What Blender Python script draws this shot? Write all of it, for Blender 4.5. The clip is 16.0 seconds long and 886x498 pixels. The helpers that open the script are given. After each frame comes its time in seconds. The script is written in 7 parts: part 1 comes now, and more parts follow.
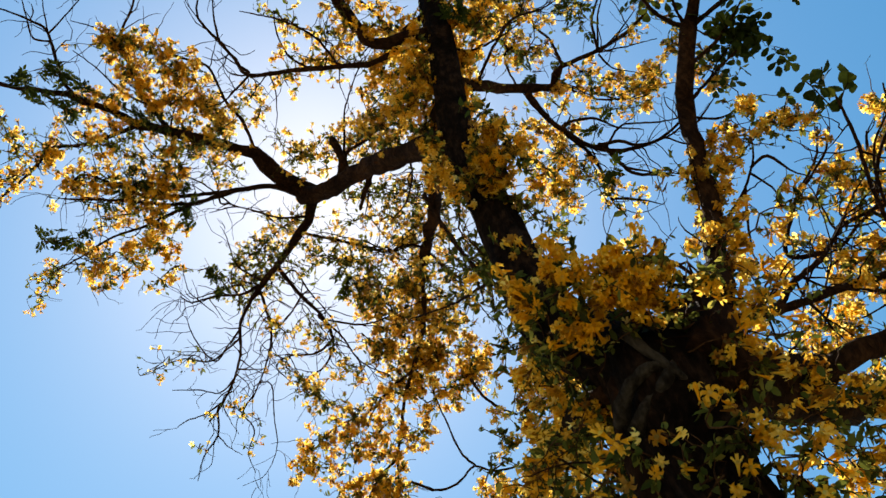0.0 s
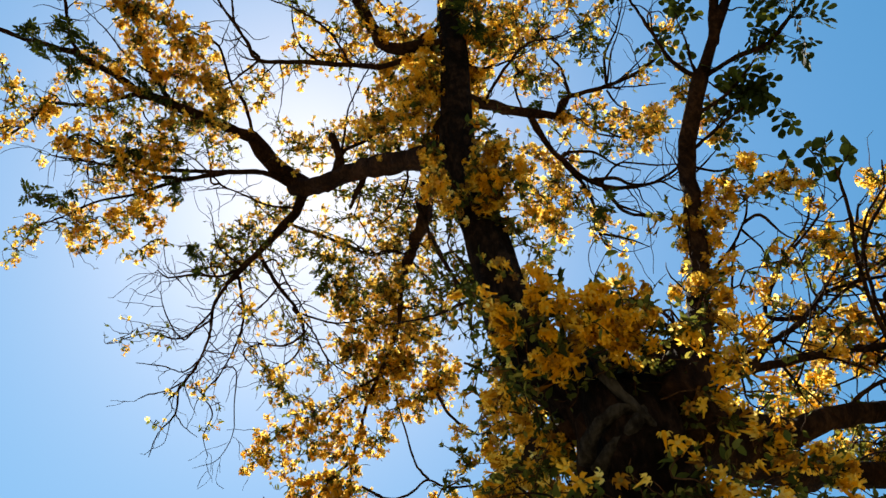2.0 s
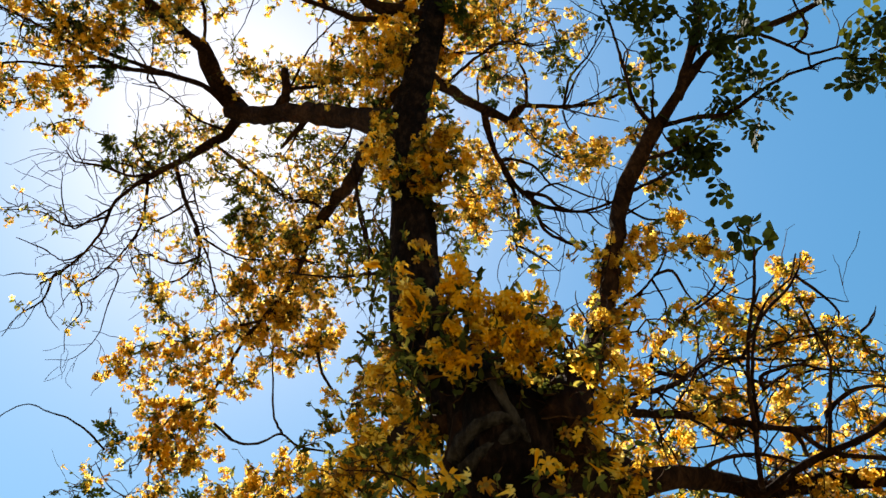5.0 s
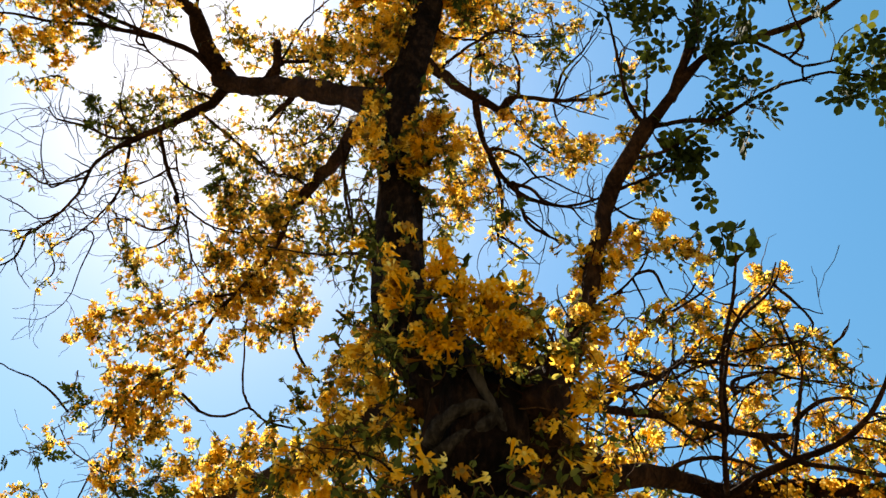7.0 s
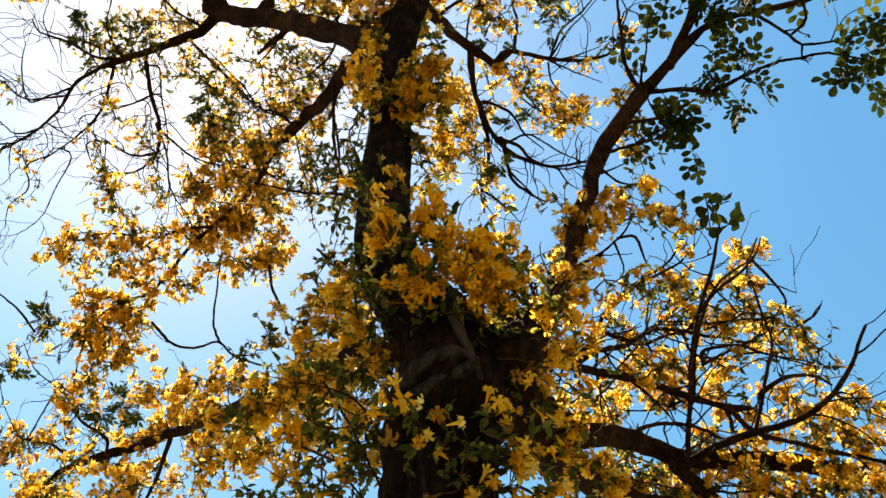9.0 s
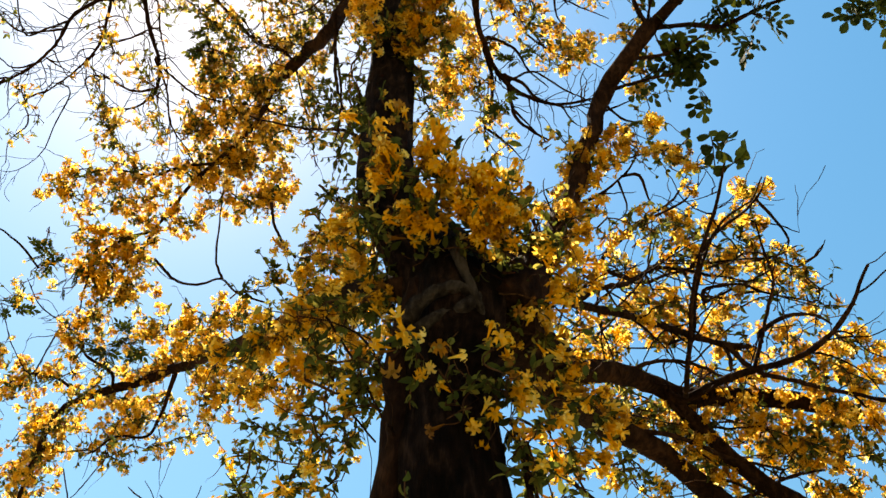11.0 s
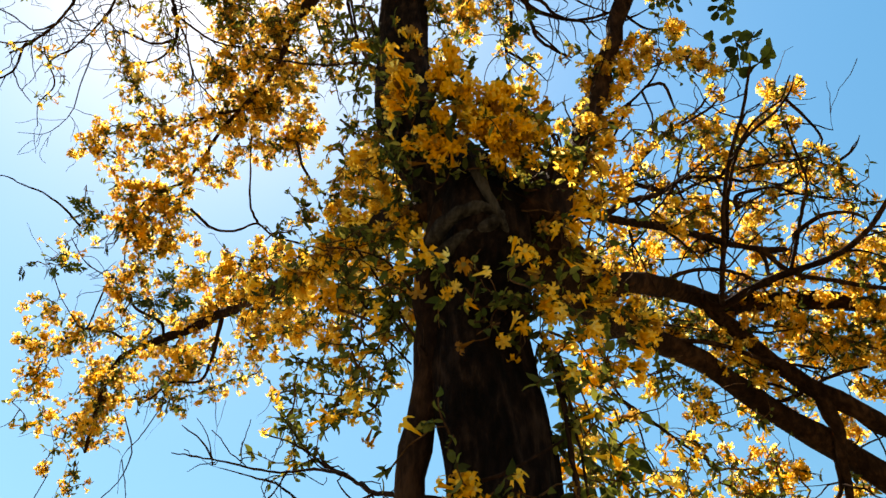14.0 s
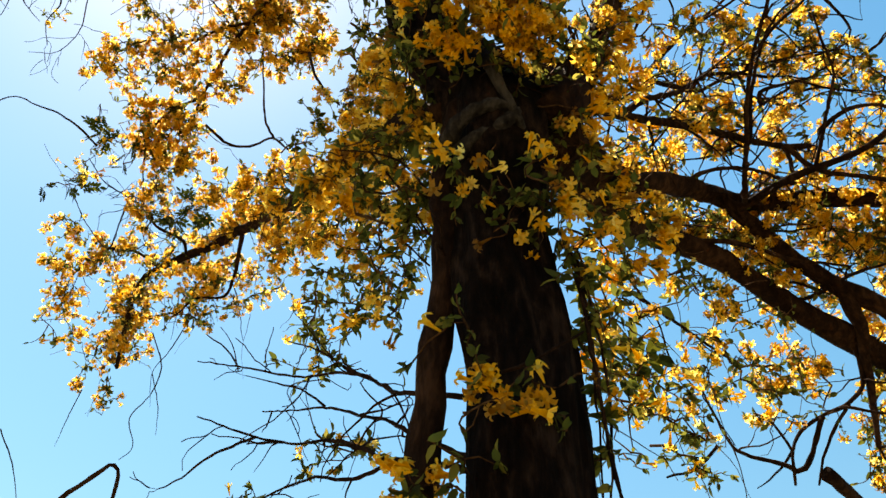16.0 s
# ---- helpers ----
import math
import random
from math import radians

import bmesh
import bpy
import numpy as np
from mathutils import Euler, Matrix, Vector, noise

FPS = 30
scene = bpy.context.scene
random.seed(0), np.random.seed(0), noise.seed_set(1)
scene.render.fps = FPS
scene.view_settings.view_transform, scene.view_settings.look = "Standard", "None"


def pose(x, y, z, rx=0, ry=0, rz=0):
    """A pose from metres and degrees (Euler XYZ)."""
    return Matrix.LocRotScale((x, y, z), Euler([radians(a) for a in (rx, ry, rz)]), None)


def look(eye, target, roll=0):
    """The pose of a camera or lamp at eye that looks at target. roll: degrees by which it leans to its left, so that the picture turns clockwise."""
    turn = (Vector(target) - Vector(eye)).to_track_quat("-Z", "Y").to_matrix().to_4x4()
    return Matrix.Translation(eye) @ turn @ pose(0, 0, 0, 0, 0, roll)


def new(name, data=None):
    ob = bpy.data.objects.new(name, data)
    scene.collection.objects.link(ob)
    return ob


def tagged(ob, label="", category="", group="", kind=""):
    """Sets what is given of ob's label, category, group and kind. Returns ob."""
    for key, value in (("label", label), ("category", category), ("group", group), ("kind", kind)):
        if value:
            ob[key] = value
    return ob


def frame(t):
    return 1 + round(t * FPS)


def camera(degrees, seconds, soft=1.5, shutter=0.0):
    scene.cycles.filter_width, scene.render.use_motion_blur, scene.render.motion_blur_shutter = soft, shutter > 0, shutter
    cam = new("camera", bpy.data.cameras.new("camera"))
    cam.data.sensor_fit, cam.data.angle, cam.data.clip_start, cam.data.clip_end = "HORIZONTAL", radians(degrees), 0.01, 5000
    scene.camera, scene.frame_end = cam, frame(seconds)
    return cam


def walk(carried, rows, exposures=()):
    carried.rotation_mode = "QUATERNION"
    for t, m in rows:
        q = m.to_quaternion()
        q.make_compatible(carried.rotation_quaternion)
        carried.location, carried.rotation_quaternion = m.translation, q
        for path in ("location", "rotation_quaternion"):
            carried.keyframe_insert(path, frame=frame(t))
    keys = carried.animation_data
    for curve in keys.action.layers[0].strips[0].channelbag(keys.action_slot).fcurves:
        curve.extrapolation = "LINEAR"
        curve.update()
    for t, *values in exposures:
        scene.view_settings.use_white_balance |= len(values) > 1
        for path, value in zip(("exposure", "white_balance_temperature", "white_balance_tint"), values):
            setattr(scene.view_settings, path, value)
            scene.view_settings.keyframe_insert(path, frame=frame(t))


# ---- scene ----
cam = camera(55.7, 16.0, soft=1.5)
PATH = [
    (0, (0.193, 0.019, 1.574), (-0.156, 0.684, 3.427), -4.6),
    (0.5, (0.189, 0.008, 1.575), (-0.149, 0.665, 3.433), -4.6),
    (1, (0.181, -0.009, 1.571), (-0.145, 0.649, 3.431), -3.3),
    (1.5, (0.172, -0.012, 1.581), (-0.139, 0.651, 3.442), -1.1),
    (2, (0.163, -0.02, 1.58), (-0.133, 0.649, 3.441), -0.1),
    (2.5, (0.144, -0.027, 1.588), (-0.124, 0.652, 3.45), 0.2),
    (3, (0.129, -0.029, 1.591), (-0.106, 0.662, 3.453), 0.7),
    (3.5, (0.108, -0.029, 1.595), (-0.089, 0.682, 3.454), 0.9),
    (4, (0.099, -0.029, 1.594), (-0.065, 0.699, 3.45), 0.6),
    (4.5, (0.082, -0.029, 1.597), (-0.04, 0.724, 3.446), 0.4),
    (7, (0.01, -0.017, 1.61), (-0.022, 0.789, 3.44), 0.4),
    (7.5, (-0.006, -0.007, 1.616), (-0.019, 0.809, 3.443), 0.4),
    (8, (-0.023, 0.007, 1.617), (-0.018, 0.846, 3.433), 0.6),
    (8.5, (-0.034, 0.018, 1.616), (-0.017, 0.882, 3.42), 0.9),
    (9, (-0.046, 0.029, 1.614), (-0.015, 0.931, 3.399), 1.3),
    (9.5, (-0.052, 0.037, 1.614), (-0.014, 0.982, 3.376), 1.7),
    (10, (-0.058, 0.046, 1.614), (-0.015, 1.03, 3.355), 1.9),
    (12.5, (-0.014, 0.057, 1.6), (-0.02, 1.121, 3.294), 1.2),
    (13, (-0.003, 0.058, 1.591), (-0.026, 1.147, 3.267), 1.2),
    (13.5, (0.01, 0.069, 1.58), (-0.033, 1.189, 3.237), 1.3),
    (14, (0.02, 0.084, 1.569), (-0.038, 1.24, 3.2), 1.4),
    (14.5, (0.029, 0.098, 1.564), (-0.044, 1.283, 3.173), 1.7),
    (15, (0.033, 0.116, 1.557), (-0.055, 1.341, 3.136), 1.7),
    (15.5, (0.034, 0.138, 1.559), (-0.066, 1.406, 3.102), 1.7),
    (16, (0.031, 0.159, 1.555), (-0.081, 1.467, 3.065), 1.5),
]
EXPOSURES = [(0, 1.3, 6900, 8), (2, 1.3, 6950, 8), (4.5, 1.42, 7250, 9), (8, 1.74, 7750, 11), (12, 1.8, 8050, 11), (16, 1.76, 7950, 10)]
walk(cam, [(t, look(eye, target, roll)) for t, eye, target, roll in PATH], EXPOSURES)

# ---- sky and sun ----
SUN_EL, SUN_AZ = 70.0, -52.0  # degrees; azimuth from +y towards +x
world = bpy.data.worlds.new("sky")
scene.world = world
world.use_nodes = True
nt = world.node_tree
sky = nt.nodes.new("ShaderNodeTexSky")
sky.sky_type, sky.sun_disc = "NISHITA", False
sky.sun_elevation, sky.sun_rotation = radians(SUN_EL), radians(SUN_AZ)
sky.air_density, sky.dust_density, sky.ozone_density = 2.0, 0.5, 1.0
nt.nodes["Background"].inputs[1].default_value = 0.058
deep = nt.nodes.new("ShaderNodeHueSaturation")
deep.inputs["Saturation"].default_value = 1.5
deep.inputs["Hue"].default_value = 0.4962
nt.links.new(sky.outputs[0], deep.inputs["Color"])
nt.links.new(deep.outputs[0], nt.nodes["Background"].inputs[0])

sun_data = bpy.data.lights.new("sun", "SUN")
sun_data.energy, sun_data.angle, sun_data.color = 5.0, radians(0.53), (1.0, 0.95, 0.86)
sun_way = Vector((math.sin(radians(SUN_AZ)) * math.cos(radians(SUN_EL)), math.cos(radians(SUN_AZ)) * math.cos(radians(SUN_EL)), math.sin(radians(SUN_EL))))
sun_lamp = new("sun", sun_data)
sun_lamp.matrix_world = look(sun_way * 60, (0, 0, 0))


# ---- materials ----
def material(name):
    m = bpy.data.materials.new(name)
    m.use_nodes = True
    return m, m.node_tree, m.node_tree.nodes["Principled BSDF"]


def node(tree, kind, **values):
    n = tree.nodes.new(kind)
    for key, value in values.items():
        n.inputs[key].default_value = value
    return n


def ramp(tree, source, stops):
    r = tree.nodes.new("ShaderNodeValToRGB")
    while len(r.color_ramp.elements) < len(stops):
        r.color_ramp.elements.new(0.5)
    for e, (at, colour) in zip(r.color_ramp.elements, stops):
        e.position, e.color = at, (*colour, 1)
    tree.links.new(source, r.inputs[0])
    return r


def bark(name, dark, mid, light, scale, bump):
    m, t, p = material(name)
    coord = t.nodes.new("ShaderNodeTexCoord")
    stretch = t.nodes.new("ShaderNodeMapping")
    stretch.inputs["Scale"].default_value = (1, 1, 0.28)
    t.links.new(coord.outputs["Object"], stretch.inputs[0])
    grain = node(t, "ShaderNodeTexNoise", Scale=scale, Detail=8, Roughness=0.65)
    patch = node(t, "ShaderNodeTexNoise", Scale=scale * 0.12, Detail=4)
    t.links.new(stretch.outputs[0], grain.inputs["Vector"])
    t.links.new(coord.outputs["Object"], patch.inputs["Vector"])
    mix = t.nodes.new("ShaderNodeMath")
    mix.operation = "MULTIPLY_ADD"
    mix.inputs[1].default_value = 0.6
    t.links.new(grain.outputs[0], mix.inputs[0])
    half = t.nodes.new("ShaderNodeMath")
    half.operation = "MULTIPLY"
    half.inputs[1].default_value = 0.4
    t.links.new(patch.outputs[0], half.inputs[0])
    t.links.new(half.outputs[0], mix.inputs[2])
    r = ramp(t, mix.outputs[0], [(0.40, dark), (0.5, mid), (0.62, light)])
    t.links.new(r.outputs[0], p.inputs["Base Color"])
    b = node(t, "ShaderNodeBump", Strength=bump, Distance=0.04)
    t.links.new(grain.outputs[0], b.inputs["Height"])
    t.links.new(b.outputs[0], p.inputs["Normal"])
    p.inputs["Roughness"].default_value = 0.9
    p.inputs["Specular IOR Level"].default_value = 0.02
    return m


def thin(name, stops, through_share, loose, lit_stops):
    """A thin leaf or petal that lets light through; varied piece by piece."""
    m, t, p = material(name)
    if loose:
        chance = t.nodes.new("ShaderNodeObjectInfo").outputs["Random"]
    else:
        chance = t.nodes.new("ShaderNodeNewGeometry").outputs["Random Per Island"]
    r = ramp(t, chance, stops)
    coord = t.nodes.new("ShaderNodeTexCoord")
    veins = node(t, "ShaderNodeTexNoise", Scale=90.0, Detail=3)
    t.links.new(coord.outputs["Object"], veins.inputs["Vector"])
    shade = t.nodes.new("ShaderNodeMixRGB")
    shade.blend_type = "MULTIPLY"
    shade.inputs[0].default_value = 0.35
    t.links.new(r.outputs[0], shade.inputs[1])
    t.links.new(veins.outputs[0], shade.inputs[2])
    t.links.new(shade.outputs[0], p.inputs["Base Color"])
    p.inputs["Roughness"].default_value = 0.7
    p.inputs["Specular IOR Level"].default_value = 0.05
    lit = t.nodes.new("ShaderNodeBsdfTranslucent")
    t.links.new(ramp(t, chance, lit_stops).outputs[0], lit.inputs[0])
    both = t.nodes.new("ShaderNodeMixShader")
    both.inputs[0].default_value = through_share
    t.links.new(p.outputs[0], both.inputs[1])
    t.links.new(lit.outputs[0], both.inputs[2])
    t.links.new(both.outputs[0], t.nodes["Material Output"].inputs[0])
    return m


# brown trunk bark below its real albedo: the crown's deep shade is in the colour
SHADED_BARK = bark("shaded_trunk_bark", (0.002, 0.0014, 0.0012), (0.0065, 0.0036, 0.003), (0.025, 0.014, 0.011), 30, 1.0)
# reddish limb bark, darkened in the colour itself to give backlit silhouettes
SHADED_BRANCH = bark("shaded_branch_bark", (0.007, 0.0035, 0.0028), (0.016, 0.0076, 0.005), (0.04, 0.019, 0.012), 30, 0.8)
ROOT = bark("old_vine_bark", (0.006, 0.0045, 0.0043), (0.016, 0.0125, 0.012), (0.042, 0.034, 0.032), 30, 1.0)
STEM = bark("stem_bark", (0.02, 0.01, 0.006), (0.05, 0.024, 0.012), (0.11, 0.055, 0.028), 60, 0.3)
GOLD = [(0.0, (0.2, 0.078, 0.012)), (0.14, (0.44, 0.175, 0.012)), (0.3, (0.8, 0.355, 0.01)), (0.75, (0.93, 0.435, 0.014)), (0.93, (0.94, 0.56, 0.035)), (1.0, (0.94, 0.63, 0.1))]
GOLD_LIT = [(0.0, (0.2, 0.105, 0.035)), (0.16, (0.48, 0.265, 0.045)), (0.3, (0.88, 0.54, 0.06)), (0.8, (0.94, 0.64, 0.11)), (0.93, (0.95, 0.72, 0.18)), (1.0, (0.96, 0.79, 0.3))]
PETAL = thin("petal", GOLD, 0.8, False, GOLD_LIT)
PETAL_NEAR = thin("petal_near", GOLD, 0.58, True, GOLD_LIT)
GREEN = [(0.0, (0.018, 0.02, 0.007)), (0.4, (0.04, 0.048, 0.014)), (0.8, (0.078, 0.082, 0.022)), (1.0, (0.21, 0.17, 0.035))]
GREEN_LIT = [(0.0, (0.045, 0.045, 0.01)), (0.4, (0.10, 0.115, 0.018)), (0.8, (0.18, 0.18, 0.03)), (1.0, (0.4, 0.33, 0.06))]
LEAF = thin("vine_leaf", GREEN, 0.45, False, GREEN_LIT)
LEAF_NEAR = thin("vine_leaf_near", GREEN, 0.45, True, GREEN_LIT)
DEEP = [(0.0, (0.012, 0.02, 0.006)), (0.6, (0.024, 0.038, 0.009)), (1.0, (0.06, 0.075, 0.014))]
DEEP_LIT = [(0.0, (0.01, 0.016, 0.004)), (0.85, (0.028, 0.038, 0.006)), (0.93, (0.1, 0.11, 0.014)), (1.0, (0.18, 0.18, 0.02))]
TREE_LEAF = thin("tree_leaf", DEEP, 0.25, False, DEEP_LIT)
TREE_LEAF_NEAR = thin("tree_leaf_near", DEEP, 0.25, True, DEEP_LIT)


# ---- building helpers ----
def mesh_of(name, verts, faces, mat, smooth=True):
    me = bpy.data.meshes.new(name)
    me.from_pydata([tuple(v) for v in verts], [], faces)
    me.materials.append(mat)
    if smooth:
        me.polygons.foreach_set("use_smooth", [True] * len(me.polygons))
    me.update()
    return me


def part(name, me, parent, label="", kind=""):
    ob = new(name, me)
    ob.parent = parent
    return tagged(ob, label=label, kind=kind)


def curve_through(points, step):
    """Points along a smooth line through the given ones (x, y, z and a radius)."""
    p = np.array(points, float)
    p = np.vstack([2 * p[0] - p[1], p, 2 * p[-1] - p[-2]])
    out = []
    for i in range(1, len(p) - 2):
        n = max(2, int(np.linalg.norm(p[i + 1, :3] - p[i, :3]) / step))
        for u in np.arange(n) / n:
            a, b, c, d = p[i - 1], p[i], p[i + 1], p[i + 2]
            out.append(0.5 * (2 * b + (c - a) * u + (2 * a - 5 * b + 4 * c - d) * u**2 + (3 * b - a - 3 * c + d) * u**3))
    out.append(p[-2])
    return np.array(out)


def tube(line, sides, rough=0.0, rng=None):
    """Rings round a line of x, y, z, radius; closed at both ends."""
    c, r = line[:, :3], line[:, 3]
    tang = np.gradient(c, axis=0)
    tang /= np.linalg.norm(tang, axis=1)[:, None] + 1e-9
    side = np.cross(tang[0], (0.31, 0.77, 0.55))
    side /= np.linalg.norm(side)
    ang = np.linspace(0, 2 * np.pi, sides, endpoint=False)
    verts, faces = [], []
    for i in range(len(c)):
        side = side - tang[i] * (side @ tang[i])
        side /= np.linalg.norm(side)
        up = np.cross(tang[i], side)
        rad = np.full(sides, r[i])
        if rough and rng is not None:
            rad = rad * (1 + rough * rng.uniform(-1, 1, sides))
        verts.append(c[i] + np.cos(ang)[:, None] * side * rad[:, None] + np.sin(ang)[:, None] * up * rad[:, None])
    for i in range(len(c) - 1):
        for k in range(sides):
            a, b = i * sides + k, i * sides + (k + 1) % sides
            faces.append((a, b, b + sides, a + sides))
    faces.append(tuple(range(sides))[::-1])
    faces.append(tuple(range((len(c) - 1) * sides, len(c) * sides)))
    return np.vstack(verts), faces


def joined(pieces):
    verts, faces, n = [], [], 0
    for v, f in pieces:
        verts.append(v)
        faces += [tuple(i + n for i in face) for face in f]
        n += len(v)
    return np.vstack(verts), faces


def crooked(start, way, length, r0, r1, rng, bends=5, wild=0.35, sag=0.0):
    """A twig that wanders as it grows."""
    pts, here, d = [], np.array(start, float), np.array(way, float)
    d = d / (np.linalg.norm(d) + 1e-9)
    for i in range(bends + 1):
        pts.append((*here, r0 + (r1 - r0) * i / bends))
        d = d + rng.normal(0, wild, 3) + (0, 0, -sag)
        d /= np.linalg.norm(d)
        here = here + d * length / bends
    return np.array(pts)


def scattered(template, faces, places, ways, sizes, rng):
    """Copies of one small shape, joined: its z axis along each way, spun at random."""
    n, k = len(places), len(template)
    w = ways / (np.linalg.norm(ways, axis=1)[:, None] + 1e-9)
    a = np.cross(w, rng.normal(0, 1, (n, 3)))
    a /= np.linalg.norm(a, axis=1)[:, None] + 1e-9
    b = np.cross(w, a)
    basis = np.stack([a, b, w], 1)
    v = np.einsum("ki,nij->nkj", template, basis) * sizes[:, None, None] + places[:, None]
    f = [tuple(i + m * k for i in face) for m in range(n) for face in faces]
    return v.reshape(-1, 3), f


def flower_shape(flare, back, seed):
    """A trumpet flower, 1 long: a tube along z from its foot at the origin, then five notched lobes."""
    rng = np.random.default_rng(seed)
    n = 5
    v, f = [], []
    rings = [(0.0, 0.03), (0.14, 0.05), (0.5, 0.085), (0.84, 0.15)]
    for z, r in rings:
        for k in range(n):
            a = 2 * math.pi * k / n
            v.append((r * math.cos(a), r * math.sin(a), z))
    for j in range(len(rings) - 1):
        for k in range(n):
            a, b = j * n + k, j * n + (k + 1) % n
            f.append((a, b, b + n, a + n))
    top = (len(rings) - 1) * n
    for k in range(n):
        mid = 2 * math.pi * (k + 0.5) / n + rng.uniform(-0.08, 0.08)
        a, b = top + k, top + (k + 1) % n
        base, bend, long = len(v), back + rng.uniform(-0.10, 0.10), rng.uniform(0.88, 1.1)
        # sides, corners, notch and middle of a lobe: turn from its middle line, reach, height
        for off, r, z in ((-0.36, 0.28, 0.95), (0.36, 0.28, 0.95), (-0.26, 0.43, 0.96 - bend), (0.26, 0.42, 0.94 - bend), (0.0, 0.38, 0.98 - 0.7 * bend), (0, 0.27, 0.98)):
            r = 0.15 + (r - 0.15) * flare * long
            v.append((r * math.cos(mid + off), r * math.sin(mid + off), z + (1 - flare) * 0.2 * (r > 0.25)))
        f += [(a, base, base + 5), (a, base + 5, b), (b, base + 5, base + 1), (base, base + 2, base + 5), (base + 5, base + 2, base + 4), (base + 5, base + 4, base + 3), (base + 5, base + 3, base + 1)]
    return np.array(v), f


def leaf_shape(width, fold, tip, blunt=False):
    """One leaf blade, 1 long along z, folded along its midrib and bent at the tip."""
    sides = ((0.5, 0.22), (0.95, 0.52), (0.85, 0.82)) if blunt else ((0.8, 0.20), (1.0, 0.42), (0.6, 0.75))
    v = [(0, 0, 0)] + [(width * w, fold * w, z) for w, z in sides] + [(0, -tip, 1.0)] + [(-width * w, fold * w, z) for w, z in sides[::-1]] + [(0, 0.02, 0.5)]
    f = [(k, (k + 1) % 8, 8) for k in range(8)]
    return np.array(v), f


def compound_shape(width, pairs, size):
    """A feathered leaf: a stalk with pairs of leaflets and an end one."""
    blade, bf = leaf_shape(width, 0.08, 0.04, width > 0.3)
    pieces = [(np.array([(-0.008, 0, 0), (0.008, 0, 0), (0, 0, 1.3)]), [(0, 1, 2)])]
    sites = [(0.35 + 0.62 * k / max(1, pairs - 1) + 0.05 * side, (64 - 8 * k) * (1 - 2 * side), size * (0.9 + 0.06 * k)) for k in range(pairs) for side in (0, 1)]
    for z, a, s in sites + [(1.3, 4, size * 1.1)]:
        c, d = math.cos(radians(a)), math.sin(radians(a))
        turned = np.stack([blade[:, 0] * c + blade[:, 2] * d, blade[:, 1] + 0.1 * blade[:, 2] * abs(d), blade[:, 2] * c - blade[:, 0] * d], 1) * s
        pieces.append((turned + (0, 0, z), bf))
    return joined(pieces)


FLOWERS = [flower_shape(1.0, 0.12, 1), flower_shape(0.92, 0.3, 2), flower_shape(0.7, 0.0, 3), flower_shape(1.05, 0.2, 4)]
BLADE, BLADE_F = leaf_shape(0.24, 0.07, 0.12)
COMPOUND, COMPOUND_F = compound_shape(0.34, 2, 0.73)
FEATHER, FEATHER_F = compound_shape(0.21, 4, 0.62)

# ---- ground ----
m, t, p = material("dry_grass")
coord = t.nodes.new("ShaderNodeTexCoord")
patches = node(t, "ShaderNodeTexNoise", Scale=1.5, Detail=10)
blades = node(t, "ShaderNodeTexNoise", Scale=70.0, Detail=6, Roughness=0.7)
for tex in (patches, blades):
    t.links.new(coord.outputs["Object"], tex.inputs["Vector"])
mixed = t.nodes.new("ShaderNodeMath")
mixed.operation = "MULTIPLY_ADD"
mixed.inputs[1].default_value = 0.9
t.links.new(blades.outputs[0], mixed.inputs[0])
lowered = t.nodes.new("ShaderNodeMath")
lowered.operation = "SUBTRACT"
lowered.inputs[1].default_value = 0.45
t.links.new(patches.outputs[0], lowered.inputs[0])
t.links.new(lowered.outputs[0], mixed.inputs[2])
r = ramp(t, mixed.outputs[0], [(0.3, (0.06, 0.066, 0.025)), (0.5, (0.2, 0.17, 0.08)), (0.72, (0.36, 0.29, 0.16))])
tufts = node(t, "ShaderNodeBump", Strength=0.8, Distance=0.03)
t.links.new(blades.outputs[0], tufts.inputs["Height"])
t.links.new(tufts.outputs[0], p.inputs["Normal"])
t.links.new(r.outputs[0], p.inputs["Base Color"])
p.inputs["Roughness"].default_value = 1.0
GROUND = m
gv, gf, gn = [], [], 48
for i in range(gn + 1):
    for j in range(gn + 1):
        u, w = (i / gn * 2 - 1), (j / gn * 2 - 1)
        x, y = math.copysign(abs(u) ** 3 * 900, u), math.copysign(abs(w) ** 3 * 900, w)
        gv.append((x, y, 0.05 * noise.noise(Vector((x * 0.3, y * 0.3, 0)))))
for i in range(gn):
    for j in range(gn):
        a = i * (gn + 1) + j
        gf.append((a, a + gn + 1, a + gn + 2, a + 1))
tagged(new("ground", mesh_of("ground", gv, gf, GROUND)), "dry grassy ground under the tree", "ground", kind="structure")

# ---- the tree ----
tree = tagged(new("tree"), "tall dark-barked tree, its bark deepened for shade, with crooked branches overgrown by a flowering vine", "tree")
tree.location = (0.2, 2.32, 0)
TREE_AT = Vector(tree.location)


def own(verts):
    return np.asarray(verts) - np.array(TREE_AT)


